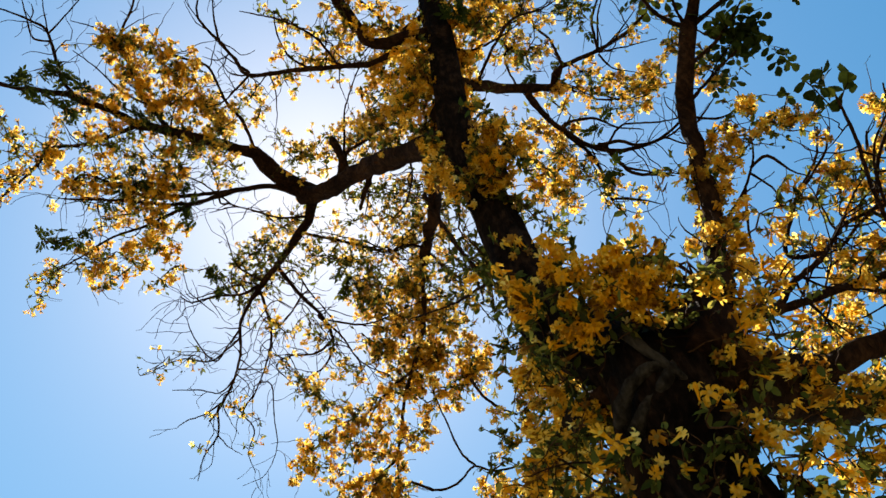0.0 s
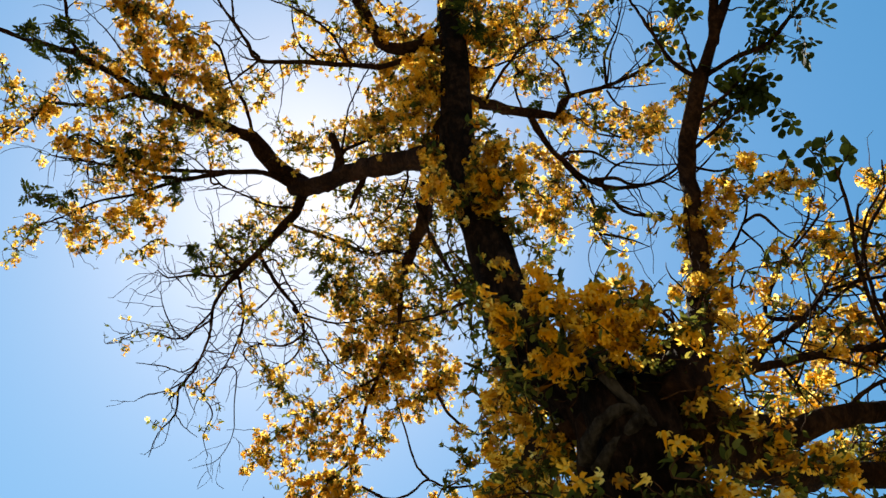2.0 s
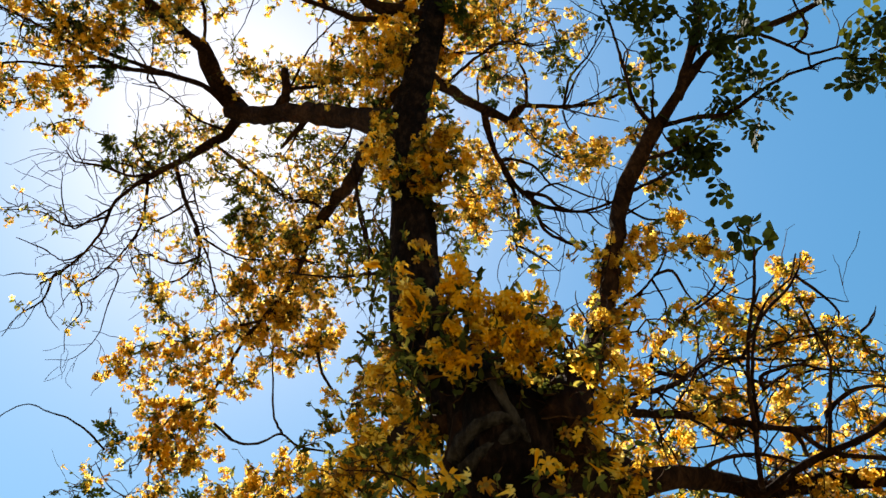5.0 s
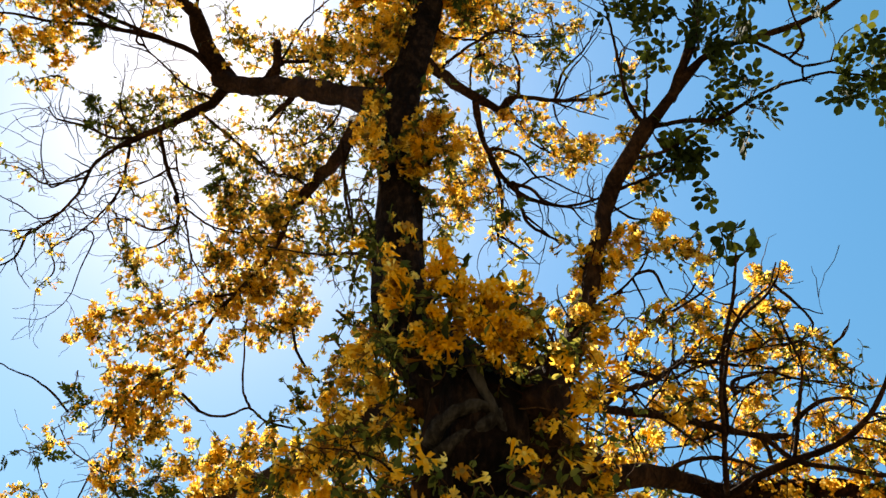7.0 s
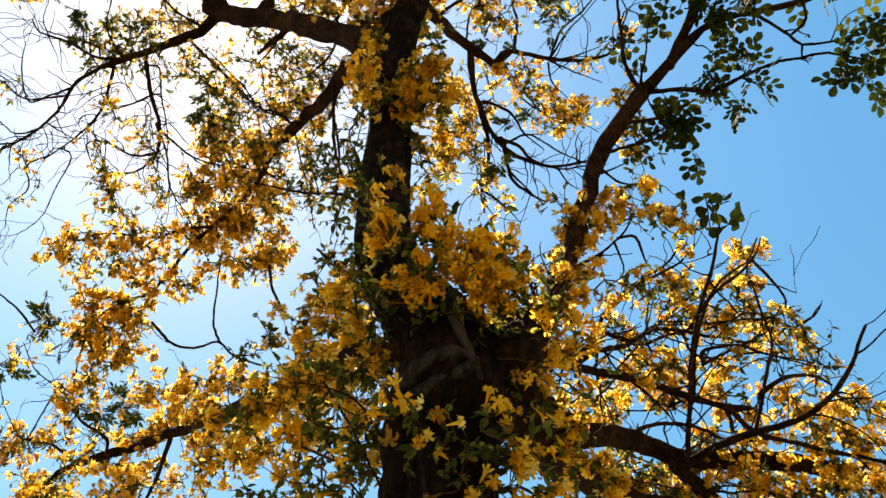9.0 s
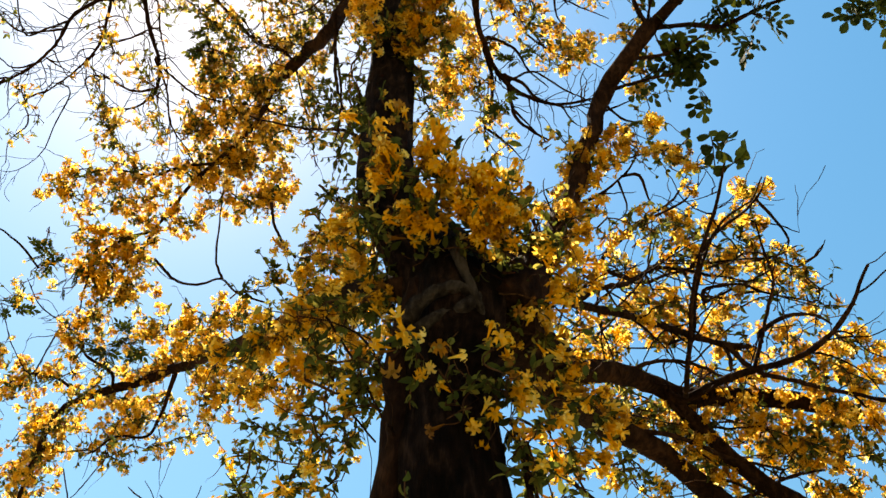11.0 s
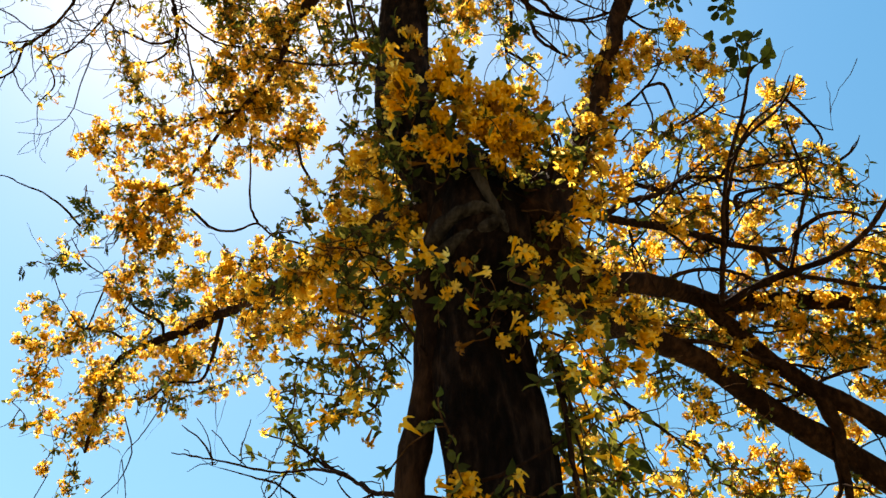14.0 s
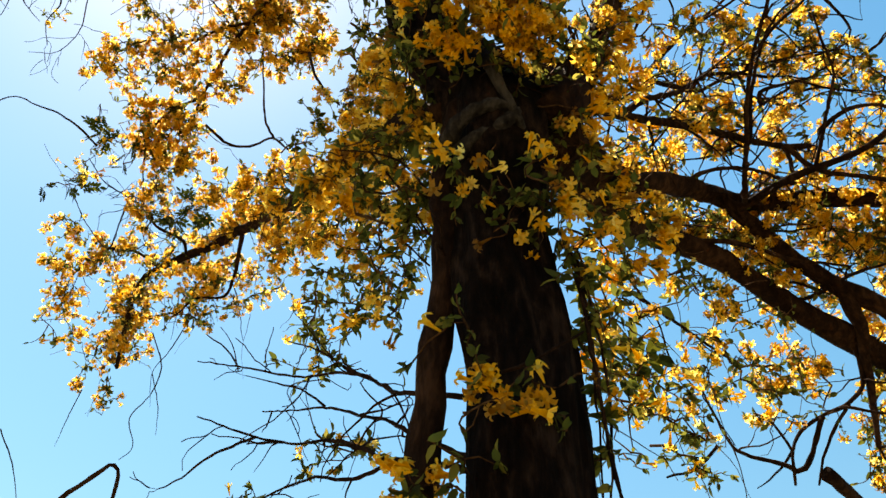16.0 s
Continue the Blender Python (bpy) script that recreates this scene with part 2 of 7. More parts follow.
def trunk(points):
    """The trunk: fluted, knotted, swelling where the limbs leave it."""
    line = curve_through(points, 0.035)
    sides = 64
    tang = np.gradient(line[:, :3], axis=0)
    tang /= np.linalg.norm(tang, axis=1)[:, None]
    verts, faces = [], []
    for i, (x, y, z, rad) in enumerate(line):
        side = np.cross(tang[i], (0, 1, 0))
        side /= np.linalg.norm(side)
        up = np.cross(tang[i], side)
        for k in range(sides):
            a = 2 * math.pi * k / sides
            q = Vector((math.cos(a) * 1.3, math.sin(a) * 1.3, z * 0.9))
            s = 1 + 0.16 * noise.noise(q * 1.1) + 0.07 * noise.noise(Vector((q.x * 3, q.y * 3, z * 2.0))) + 0.05 * noise.noise(Vector((q.x * 7, q.y * 7, z * 6)))
            s += 0.06 * math.sin(a * 5 + z * 1.6) + 0.035 * abs(noise.noise(Vector((q.x * 11, q.y * 11, z * 2.2)))) - 0.05 * max(0, noise.noise(Vector((q.x * 2.2, q.y * 2.2, z * 3.5 + 9))))
            verts.append(line[i, :3] + (math.cos(a) * side + math.sin(a) * up) * rad * s)
    for i in range(len(line) - 1):
        for k in range(sides):
            a, b = i * sides + k, i * sides + (k + 1) % sides
            faces.append((a, b, b + sides, a + sides))
    faces.append(tuple(range((len(line) - 1) * sides, len(line) * sides)))
    part("trunk", mesh_of("trunk", own(verts), faces, SHADED_BARK), tree, "dark fluted trunk with a knotted fork, crown shade deepened in its bark colour")


seeded = [100]


def limb(name, points, twigs=0.0):
    """A limb, branch or twig through the given places, with its own side twigs."""
    seeded[0] += 1
    rng = np.random.default_rng(seeded[0])
    thick = points[0][3]
    line = curve_through(points, max(0.04, min(0.14, thick * 2.2)))
    bend = max(0.0018, 0.10 * thick)
    line[1:-1, :3] += rng.normal(0, bend, (len(line) - 2, 3))
    line[:, 3] *= rng.uniform(0.88, 1.14, len(line))
    tip = line[-1, :3] - line[-2, :3]
    tip = tip / np.linalg.norm(tip) * line[-1, 3]
    line = np.vstack([line, [(*(line[-1, :3] + 0.6 * tip), 0.7 * line[-1, 3]), (*(line[-1, :3] + tip), 0.2 * line[-1, 3])]])
    sides = 12 if thick > 0.05 else 8 if thick > 0.02 else 5
    v, f = tube(line, sides, 0.10 if thick > 0.03 else 0.05, rng)
    labels = {"dead_branch": "bare dead branch", "stub": "broken-off stub", "vine_stem": "bare hanging vine stem"}
    owner = vine if name == "vine_stem" else tree
    at = VINE_AT if name == "vine_stem" else TREE_AT
    ob = part(name, mesh_of(name, v - np.array(at), f, ROOT if name == "vine_stem" and thick > 0.018 else SHADED_BRANCH), owner, labels.get(name, ""))
    length = float(np.linalg.norm(np.diff(line[:, :3], axis=0), axis=1).sum())
    pieces = []
    for _ in range(int((0.55 if points[0][0] > 0.5 else 1.2) * twigs * length)):
        i = rng.integers(len(line) // 4, len(line) - 1)
        d = line[i + 1, :3] - line[i, :3]
        d = 0.6 * d / (np.linalg.norm(d) + 1e-9) + rng.normal(0, 0.8, 3)
        r0 = min(0.007, line[i, 3] * 0.6)
        w = crooked(line[i, :3], d, rng.uniform(0.15, 0.6), r0, 0.0025, rng, 9, 0.24, 0.02)
        pieces.append(tube(w, 4))
        if rng.random() < 0.6:
            w2 = crooked(w[2, :3], d + rng.normal(0, 0.7, 3), rng.uniform(0.1, 0.3), 0.004, 0.002, rng, 5, 0.24, 0.03)
            pieces.append(tube(w2, 3))
    if pieces:
        v, f = joined(pieces)
        part("brushwood", mesh_of("brushwood", v - np.array(at), f, SHADED_BRANCH), ob, kind="stuff")
    return ob


# ---- the vine ----
vine = tagged(new("flowering_vine"), "climbing vine with yellow trumpet flowers hanging all over the tree", "vine")
vine.location = (0.25, 1.9, 0)
VINE_AT = Vector(vine.location)
flower_meshes = [mesh_of("flower", v, f, PETAL_NEAR) for v, f in FLOWERS]
leaf_mesh = mesh_of("leaf", BLADE, BLADE_F, LEAF_NEAR)
tree_leaf_mesh = mesh_of("tree_leaf", COMPOUND, COMPOUND_F, TREE_LEAF_NEAR, False)
round_leaf_mesh = mesh_of("round_leaf", *leaf_shape(0.36, 0.06, 0.08, True), TREE_LEAF_NEAR, False)


def put(me, name, owner, place, way, size, rng, at):
    """One flower or leaf of its own, its foot at the place and facing the way."""
    ob = part(name, me, owner)
    turn = Vector(way).to_track_quat("Z", "Y").to_matrix().to_4x4() @ Matrix.Rotation(rng.uniform(0, 6.28), 4, "Z")
    ob.matrix_local = Matrix.Translation(Vector(place) - at) @ turn @ Matrix.Diagonal((size, size, size, 1))


def round_leaves(points, count, size):
    """Large rounded leaves at the end of a shoot."""
    seeded[0] += 1
    rng = np.random.default_rng(seeded[0])
    line = curve_through([(*q, 0.004) for q in points], 0.03)
    stem = part("leafy_shoot", mesh_of("shoot", tube(line, 5)[0] - np.array(TREE_AT), tube(line, 5)[1], SHADED_BRANCH), tree, "shoot with large round dark leaves")
    for k in range(count):
        i = rng.integers(len(line) // 3, len(line))
        put(round_leaf_mesh, "leaf", stem, line[i, :3], rng.normal(0, 1, 3) + (0, 0, 0.2), size * rng.uniform(0.75, 1.2), rng, TREE_AT)


def spray(kind, cover, spread, points, near=False):
    """A flowering or leafy shoot along the given line. kind: Y flowers, S sparse flowers, G vine leaves, D tree leaves."""
    seeded[0] += 1
    rng = np.random.default_rng(seeded[0])
    line = curve_through([(*q, 0.006) for q in points], 0.05)
    spread *= 0.85 if kind == "D" else 0.95
    line[:, 3] = np.linspace(0.007, 0.003, len(line)) * (0.5 if spread < 0.075 else 1)
    line[1:-1, :3] += rng.normal(0, 0.012, (len(line) - 2, 3))
    owner, at = (tree, TREE_AT) if kind == "D" else (vine, VINE_AT)
    near = near or np.linalg.norm(line[len(line) // 2, :3] - (0, 0, 1.6)) < 4.4
    length = float(np.linalg.norm(np.diff(line[:, :3], axis=0), axis=1).sum())
    area = (length + 1.2 * spread) * 2 * spread
    pieces = [tube(line, 4)]
    twigs, hubs, outs = [], [], []
    for _ in range(max(3, int(area / (0.011 if kind in "YS" else 0.009)))):
        i = rng.integers(0, len(line))
        off = rng.normal(0, 0.55, 3) * spread + (0, 0, -0.15 * spread)
        off *= min(1, 1.3 * spread / (np.linalg.norm(off) + 1e-9))
        hub = line[i, :3] + off
        mid = line[i, :3] + off * 0.5 + rng.normal(0, 0.2, 3) * spread
        twigs.append(np.array([(*line[i, :3], 0.0035), (*mid, 0.003), (*hub, 0.002)]))
        hubs.append(hub)
        outs.append(off / (np.linalg.norm(off) + 1e-9))
    for _ in range(int(length * {"Y": 12, "S": 14, "G": 8, "D": 1}[kind])):
        i = rng.integers(0, len(line))
        twigs.append(crooked(line[i, :3], rng.normal(0, 1, 3), rng.uniform(0.12, 0.2 + 1.5 * spread), 0.0045, 0.0016, rng, 6, 0.38, 0.05))
    pieces += [tube(w, 3) for w in twigs]
    for _ in range(int(length * {"Y": 1.2, "S": 2.0, "G": 2.5, "D": 0}[kind])):
        w = twigs[rng.integers(len(twigs))]
        pieces.append(tube(crooked(w[-1, :3], (*rng.normal(0, 0.3, 2), -1), rng.uniform(0.2, 0.8), 0.003, 0.0012, rng, 7, 0.16, 0.12), 3))
    v, f = joined(pieces)
    stem = part("flowering_shoot" if kind in "YS" else "leafy_shoot", mesh_of("shoot", v - np.array(at), f, STEM), owner)
    hubs, outs = np.array(hubs), np.array(outs)
    weight = rng.uniform(0.3, 1, len(hubs))
    weight /= weight.sum()

    def on_twigs(count):
        """Feet on the twigs, and the ways that leaves point there."""
        places, ways = np.zeros((count, 3)), np.zeros((count, 3))
        for k in range(count):
            w = twigs[rng.integers(len(twigs))]
            j, u = rng.integers(len(w) - 1), rng.random()
            places[k] = w[j, :3] * (1 - u) + w[j + 1, :3] * u
            d = w[j + 1, :3] - w[j, :3]
            ways[k] = 0.5 * d / (np.linalg.norm(d) + 1e-9) + rng.normal(0, 0.7, 3) + (0, 0, -0.35)
        return places, ways

    count = int(FLOWER_SHARE[kind] * cover * area / (0.0014 if near else 0.00108))
    if count:
        pick = rng.choice(len(hubs), count, p=weight)
        places = hubs[pick] + rng.normal(0, 0.014, (count, 3))
        ways = outs[pick] * 0.55 + rng.normal(0, 0.55, (count, 3)) + (0, 0, -0.12)
        if near:  # away from the trunk
            away = (places - (0.1, 2.15, 0)) * (1, 1, 0)
            ways += away / (np.linalg.norm(away, axis=1)[:, None] + 1e-9) * 0.6
        sizes, sort = rng.uniform(*((0.056, 0.084) if near else (0.046, 0.074)), count), rng.choice(4, count, p=(0.36, 0.28, 0.16, 0.2))
        if near:
            for q, w, s, k in zip(places, ways, sizes, sort):
                put(flower_meshes[k], "flower", stem, q, w, s, rng, at)
        else:
            v, f = joined([scattered(*FLOWERS[k], places[sort == k], ways[sort == k], sizes[sort == k], rng) for k in range(4) if (sort == k).any()])
            part("blossoms", mesh_of("blossoms", v - np.array(at), f, PETAL), stem, "yellow trumpet blossoms", "stuff")
    count = int(LEAF_SHARE[kind] * cover * area / 0.0009)
    if count:
        places, ways = on_twigs(count)
        sizes = rng.uniform(0.022, 0.065, count)
        if near:
            for q, w, s in zip(places, ways, sizes):
                put(leaf_mesh, "leaf", stem, q, w, s, rng, at)
        else:
            v, f = scattered(BLADE, BLADE_F, places, ways, sizes, rng)
            part("leaves", mesh_of("leaves", v - np.array(at), f, LEAF), stem, "small green vine leaves", "stuff")
    if kind == "D":
        count = max(6, int(cover * area / 0.0030))
        places, ways = on_twigs(count)
        sizes = rng.uniform(0.075, 0.115, count)
        if near:
            for q, w, s in zip(places, ways, sizes):
                put(tree_leaf_mesh, "leaf", stem, q, w, s, rng, at)
        else:
            v, f = scattered(FEATHER, FEATHER_F, places, ways, sizes, rng)
            part("leaves", mesh_of("leaves", v - np.array(at), f, TREE_LEAF), stem, "dark green feathered leaves", "stuff")
    return stem


FLOWER_SHARE = {"Y": 1.1, "S": 0.55, "G": 0.1, "D": 0.0}
LEAF_SHARE = {"Y": 1.0, "S": 1.1, "G": 1.2, "D": 0.0}

trunk([(0.2, 2.32, -0.1, 0.3), (0.17, 2.28, 0.6, 0.235), (0.13, 2.26, 1.6, 0.205), (0.1, 2.24, 2.4, 0.188), (0.12, 2.24, 3.24, 0.184), (0.09, 2.22, 3.57, 0.19), (0.06, 2.2, 3.97, 0.19), (0.08, 2.06, 4.28, 0.2), (0.08, 2.06, 4.6, 0.21), (-0.05, 2.03, 4.86, 0.185), (-0.195, 1.98, 5.12, 0.16), (-0.28, 1.87, 5.39, 0.142), (-0.32, 1.77, 6.03, 0.136), (-0.34, 1.62, 6.72, 0.128), (-0.35, 1.42, 7.3, 0.125), (-0.26, 1.19, 7.87, 0.118), (-0.15, 0.92, 8.53, 0.108), (-0.1, 0.72, 9.06, 0.1), (0, 0.41, 9.89, 0.07), (0.15, -0.01, 10.8, 0.04)])

# limbs, branches and twigs: x, y, z, radius
limb("twig", [(-3.27, 0.23, 9.99, 0.01), (-3.32, 0.45, 9.92, 0.008), (-3.23, 0.71, 9.91, 0.005), (-3.03, 0.91, 9.93, 0.003)], 8)
limb("twig", [(-3.07, 0.45, 10.06, 0.01), (-2.88, 0.29, 10.1, 0.008), (-2.65, 0.24, 10.15, 0.005), (-2.39, 0.35, 10.19, 0.003)], 8)
limb("twig", [(-0.81, 1.47, 7.96, 0.012), (-0.92, 1.7, 8.17, 0.009), (-1.13, 1.92, 8.35, 0.007), (-1.38, 2.05, 8.55, 0.004)], 8)
limb("twig", [(-2.98, 1.45, 9.98, 0.01), (-3.13, 0.99, 9.94, 0.008), (-3.36, 0.72, 9.88, 0.005), (-3.66, 0.55, 9.76, 0.003)], 8)
limb("stub", [(0.14, 2.04, 4.5, 0.12), (0.2, 2.0, 4.58, 0.09), (0.26, 1.99, 4.66, 0.05), (0.3, 2, 4.72, 0.02)])
limb("limb", [(0.25, 2.04, 4.5, 0.11), (0.4, 2.22, 4.63, 0.088), (0.56, 2.49, 4.82, 0.068), (0.77, 2.79, 5.07, 0.055)], 1.5)
limb("branch", [(1.1, 3.05, 5.36, 0.016), (1.33, 3.09, 5.55, 0.013), (1.61, 3.19, 5.67, 0.011), (1.89, 3.34, 5.74, 0.009), (2.21, 3.39, 5.85, 0.006)], 12)
limb("branch", [(1.41, 3.32, 5.58, 0.014), (1.58, 3.49, 5.51, 0.011), (1.83, 3.54, 5.5, 0.008), (2.07, 3.53, 5.53, 0.005)], 12)
limb("branch", [(1.68, 3.51, 5.73, 0.014), (1.87, 3.45, 5.83, 0.011), (2.09, 3.44, 5.87, 0.008), (2.3, 3.38, 5.95, 0.005)], 12)
limb("branch", [(1.11, 3.37, 5.24, 0.02), (1.45, 3.43, 5.29, 0.016), (1.79, 3.56, 5.27, 0.012), (2.14, 3.63, 5.27, 0.008)], 8)
limb("branch", [(1.79, 3.8, 5.14, 0.018), (1.97, 3.76, 5.18, 0.014), (2.2, 3.66, 5.25, 0.011), (2.39, 3.62, 5.27, 0.007)], 8)
limb("branch", [(1.4, 3.55, 5.25, 0.016), (1.57, 3.68, 5.21, 0.013), (1.81, 3.7, 5.22, 0.009), (2.04, 3.77, 5.18, 0.006)], 8)
limb("vine_stem", [(-0.54, 2.28, 4.78, 0.007), (-0.42, 2.28, 4.55, 0.006), (-0.31, 2.27, 4.33, 0.006), (-0.18, 2.31, 4.05, 0.005)])
limb("vine_stem", [(-0.66, 2.49, 4.86, 0.006), (-0.49, 2.43, 4.55, 0.005), (-0.37, 2.44, 4.31, 0.005), (-0.21, 2.36, 4, 0.004)])
limb("limb", [(-0.48, 1.37, 7.2, 0.085), (-0.81, 1.47, 7.96, 0.088), (-1.49, 1.65, 9.15, 0.09), (-2.05, 1.8, 9.93, 0.092), (-2.42, 1.82, 10.36, 0.095)], 1.5)
limb("limb", [(-2.31, 1.86, 10.34, 0.1), (-2.52, 1.46, 10.35, 0.1), (-2.59, 1.14, 10.38, 0.07), (-2.79, 0.86, 10.23, 0.053), (-3.07, 0.45, 10.06, 0.045), (-3.27, 0.23, 9.99, 0.04), (-3.35, -0.04, 9.85, 0.035), (-3.5, -0.28, 9.78, 0.03), (-3.65, -0.46, 9.7, 0.025), (-3.92, -0.77, 9.54, 0.018), (-4.15, -1.07, 9.38, 0.012)], 1.5)
limb("branch", [(-3.27, 0.23, 9.99, 0.022), (-3.54, 0.16, 9.82, 0.02), (-3.75, 0.07, 9.66, 0.017), (-3.93, -0.04, 9.51, 0.015), (-4.12, 0.02, 9.36, 0.013), (-4.43, 0.06, 9.12, 0.01), (-4.67, 0.02, 8.91, 0.008)], 8)
limb("branch", [(-3.07, 0.45, 10.06, 0.024), (-3.07, 0.16, 10.08, 0.021), (-3.05, -0.09, 10.11, 0.019), (-3.01, -0.32, 10.14, 0.016), (-2.9, -0.57, 10.18, 0.013), (-2.66, -0.73, 10.27, 0.011), (-2.48, -0.93, 10.33, 0.008)], 8)
limb("branch", [(-3.5, -0.28, 9.78, 0.02), (-3.5, -0.51, 9.76, 0.017), (-3.34, -0.91, 9.8, 0.014), (-3.37, -1.06, 9.77, 0.012), (-3.5, -1.3, 9.67, 0.009), (-3.63, -1.54, 9.57, 0.006)], 8)
limb("twig", [(-3.34, -0.91, 9.8, 0.01), (-3.17, -0.95, 9.87, 0.008), (-2.95, -1.01, 9.95, 0.006), (-2.7, -1.09, 10.02, 0.004)], 3)
limb("twig", [(-3.34, -0.91, 9.8, 0.009), (-3.24, -1.09, 9.82, 0.006), (-3.11, -1.3, 9.84, 0.003)], 3)
limb("twig", [(-3.367, -0.843, 9.793, 0.01), (-3.46, -0.94, 9.74, 0.01), (-3.41, -1.08, 9.75, 0.008), (-3.32, -1.26, 9.76, 0.005), (-3.23, -1.44, 9.77, 0.003)], 3)
limb("branch", [(-2.578, 1.193, 10.375, 0.02), (-2.49, 0.8, 10.4, 0.018), (-2.5, 0.53, 10.37, 0.016), (-2.43, 0.16, 10.36, 0.014), (-2.54, -0.03, 10.28, 0.013), (-2.7, -0.25, 10.18, 0.011), (-2.88, -0.49, 10.06, 0.009), (-3.12, -0.63, 9.92, 0.007)], 8)
limb("twig", [(-3.07, 0.208, 10.077, 0.012), (-3.03, 0.16, 9.98, 0.012), (-3.16, -0.1, 9.93, 0.009), (-3.21, -0.43, 9.89, 0.007), (-3.27, -0.67, 9.85, 0.004)], 3)
limb("twig", [(-3.01, -0.32, 10.14, 0.012), (-2.93, -0.36, 10.01, 0.012), (-2.93, -0.56, 9.99, 0.009), (-2.99, -0.73, 9.96, 0.007), (-3.12, -0.9, 9.89, 0.004)], 3)
limb("branch", [(-2.42, 1.82, 10.36, 0.035), (-2.44, 1.77, 10.32, 0.035), (-2.61, 1.51, 10.23, 0.031), (-2.89, 1.33, 10.07, 0.026), (-3.23, 1.18, 9.87, 0.022), (-3.46, 1, 9.7, 0.017), (-3.73, 0.7, 9.52, 0.013), (-4.05, 0.38, 9.28, 0.008)], 8)
limb("branch", [(-2.843, 1.36, 10.097, 0.025), (-2.91, 1.34, 10.13, 0.025), (-3.22, 1.13, 9.96, 0.0213), (-3.54, 0.88, 9.76, 0.0175), (-3.71, 0.55, 9.62, 0.015), (-3.82, 0.32, 9.49, 0.0112), (-3.95, 0.32, 9.33, 0.0075)], 8)
limb("branch", [(-3.23, 1.18, 9.87, 0.02), (-3.51, 1.12, 9.75, 0.0175), (-3.7, 1.07, 9.6, 0.015), (-3.97, 0.96, 9.41, 0.0112), (-4.21, 0.93, 9.21, 0.0088), (-4.43, 0.89, 9.01, 0.0063)], 8)
limb("branch", [(-2.31, 1.86, 10.34, 0.0625), (-2.48, 2.03, 10.17, 0.0537), (-2.78, 2.13, 9.96, 0.045), (-2.94, 2.18, 9.8, 0.0375), (-3.13, 2.23, 9.62, 0.0287), (-3.26, 2.26, 9.47, 0.02)], 12)
limb("branch", [(-3.26, 2.26, 9.47, 0.02), (-3.45, 2.38, 9.3, 0.0175), (-3.55, 2.57, 9.14, 0.015), (-3.71, 2.73, 8.96, 0.0125), (-3.91, 2.84, 8.76, 0.01), (-4.03, 2.86, 8.63, 0.0075)], 14)
limb("branch", [(-2.94, 2.18, 9.8, 0.0225), (-2.92, 2.16, 9.74, 0.0225), (-2.86, 2.52, 9.6, 0.02), (-2.76, 2.81, 9.47, 0.0163), (-2.76, 3.04, 9.32, 0.0137), (-2.89, 3.16, 9.15, 0.01), (-3.05, 3.16, 9.01, 0.0075)], 14)
limb("branch", [(-3.173, 2.24, 9.57, 0.0175), (-3.19, 2.3, 9.6, 0.0175), (-3.22, 2.5, 9.44, 0.015), (-3.27, 2.67, 9.27, 0.0112), (-3.42, 2.83, 9.06, 0.0088), (-3.62, 2.96, 8.82, 0.0063)], 14)
limb("branch", [(-3.098, 2.222, 9.65, 0.0175), (-3.31, 2.17, 9.5, 0.0137), (-3.51, 2, 9.36, 0.0112), (-3.67, 1.9, 9.23, 0.0088), (-3.69, 1.77, 9.16, 0.005)], 14)
limb("twig", [(-3.5, 2.475, 9.22, 0.0125), (-3.63, 2.46, 9.06, 0.01), (-3.78, 2.43, 8.93, 0.0088), (-3.95, 2.23, 8.84, 0.0063), (-4.26, 2.1, 8.63, 0.0037)], 3)
limb("twig", [(-3.71, 2.73, 8.96, 0.01), (-3.85, 2.73, 8.82, 0.0075), (-3.97, 2.56, 8.74, 0.0063), (-4.11, 2.39, 8.63, 0.0037)], 3)
limb("twig", [(-3.877, 2.822, 8.793, 0.01), (-4.06, 2.79, 8.68, 0.0075), (-4.17, 2.71, 8.56, 0.0063), (-4.23, 2.68, 8.45, 0.0037)], 3)
limb("twig", [(-3.467, 2.412, 9.273, 0.0125), (-3.58, 2.43, 9.09, 0.01), (-3.74, 2.46, 8.94, 0.0088), (-3.76, 2.16, 8.96, 0.0063), (-3.7, 1.93, 9, 0.0037)], 8)
limb("twig", [(-3.935, 2.84, 8.805, 0.0125), (-3.98, 2.88, 8.77, 0.0125), (-4.04, 3.02, 8.6, 0.01), (-4.19, 3.06, 8.4, 0.0063), (-4.28, 3.16, 8.21, 0.0037)], 3)
limb("twig", [(-3.52, 2.895, 8.94, 0.0075), (-3.42, 2.97, 8.92, 0.0075), (-3.53, 3.22, 8.73, 0.0063), (-3.61, 3.42, 8.56, 0.005), (-3.79, 3.53, 8.37, 0.0037), (-3.99, 3.46, 8.25, 0.0025)], 3)
limb("twig", [(-4.04, 3.02, 8.6, 0.0075), (-3.97, 3.13, 8.49, 0.005), (-3.87, 3.26, 8.42, 0.0025)], 3)
limb("twig", [(-3.587, 2.938, 8.86, 0.0088), (-3.75, 3, 8.73, 0.0088), (-3.72, 3.18, 8.63, 0.0075), (-3.84, 3.29, 8.47, 0.005), (-3.85, 3.45, 8.35, 0.0037)], 3)
limb("twig", [(-2.76, 2.81, 9.47, 0.015), (-2.76, 2.77, 9.39, 0.015), (-2.65, 3, 9.27, 0.0112), (-2.58, 3.32, 9.09, 0.0088), (-2.38, 3.56, 8.98, 0.005)], 8)
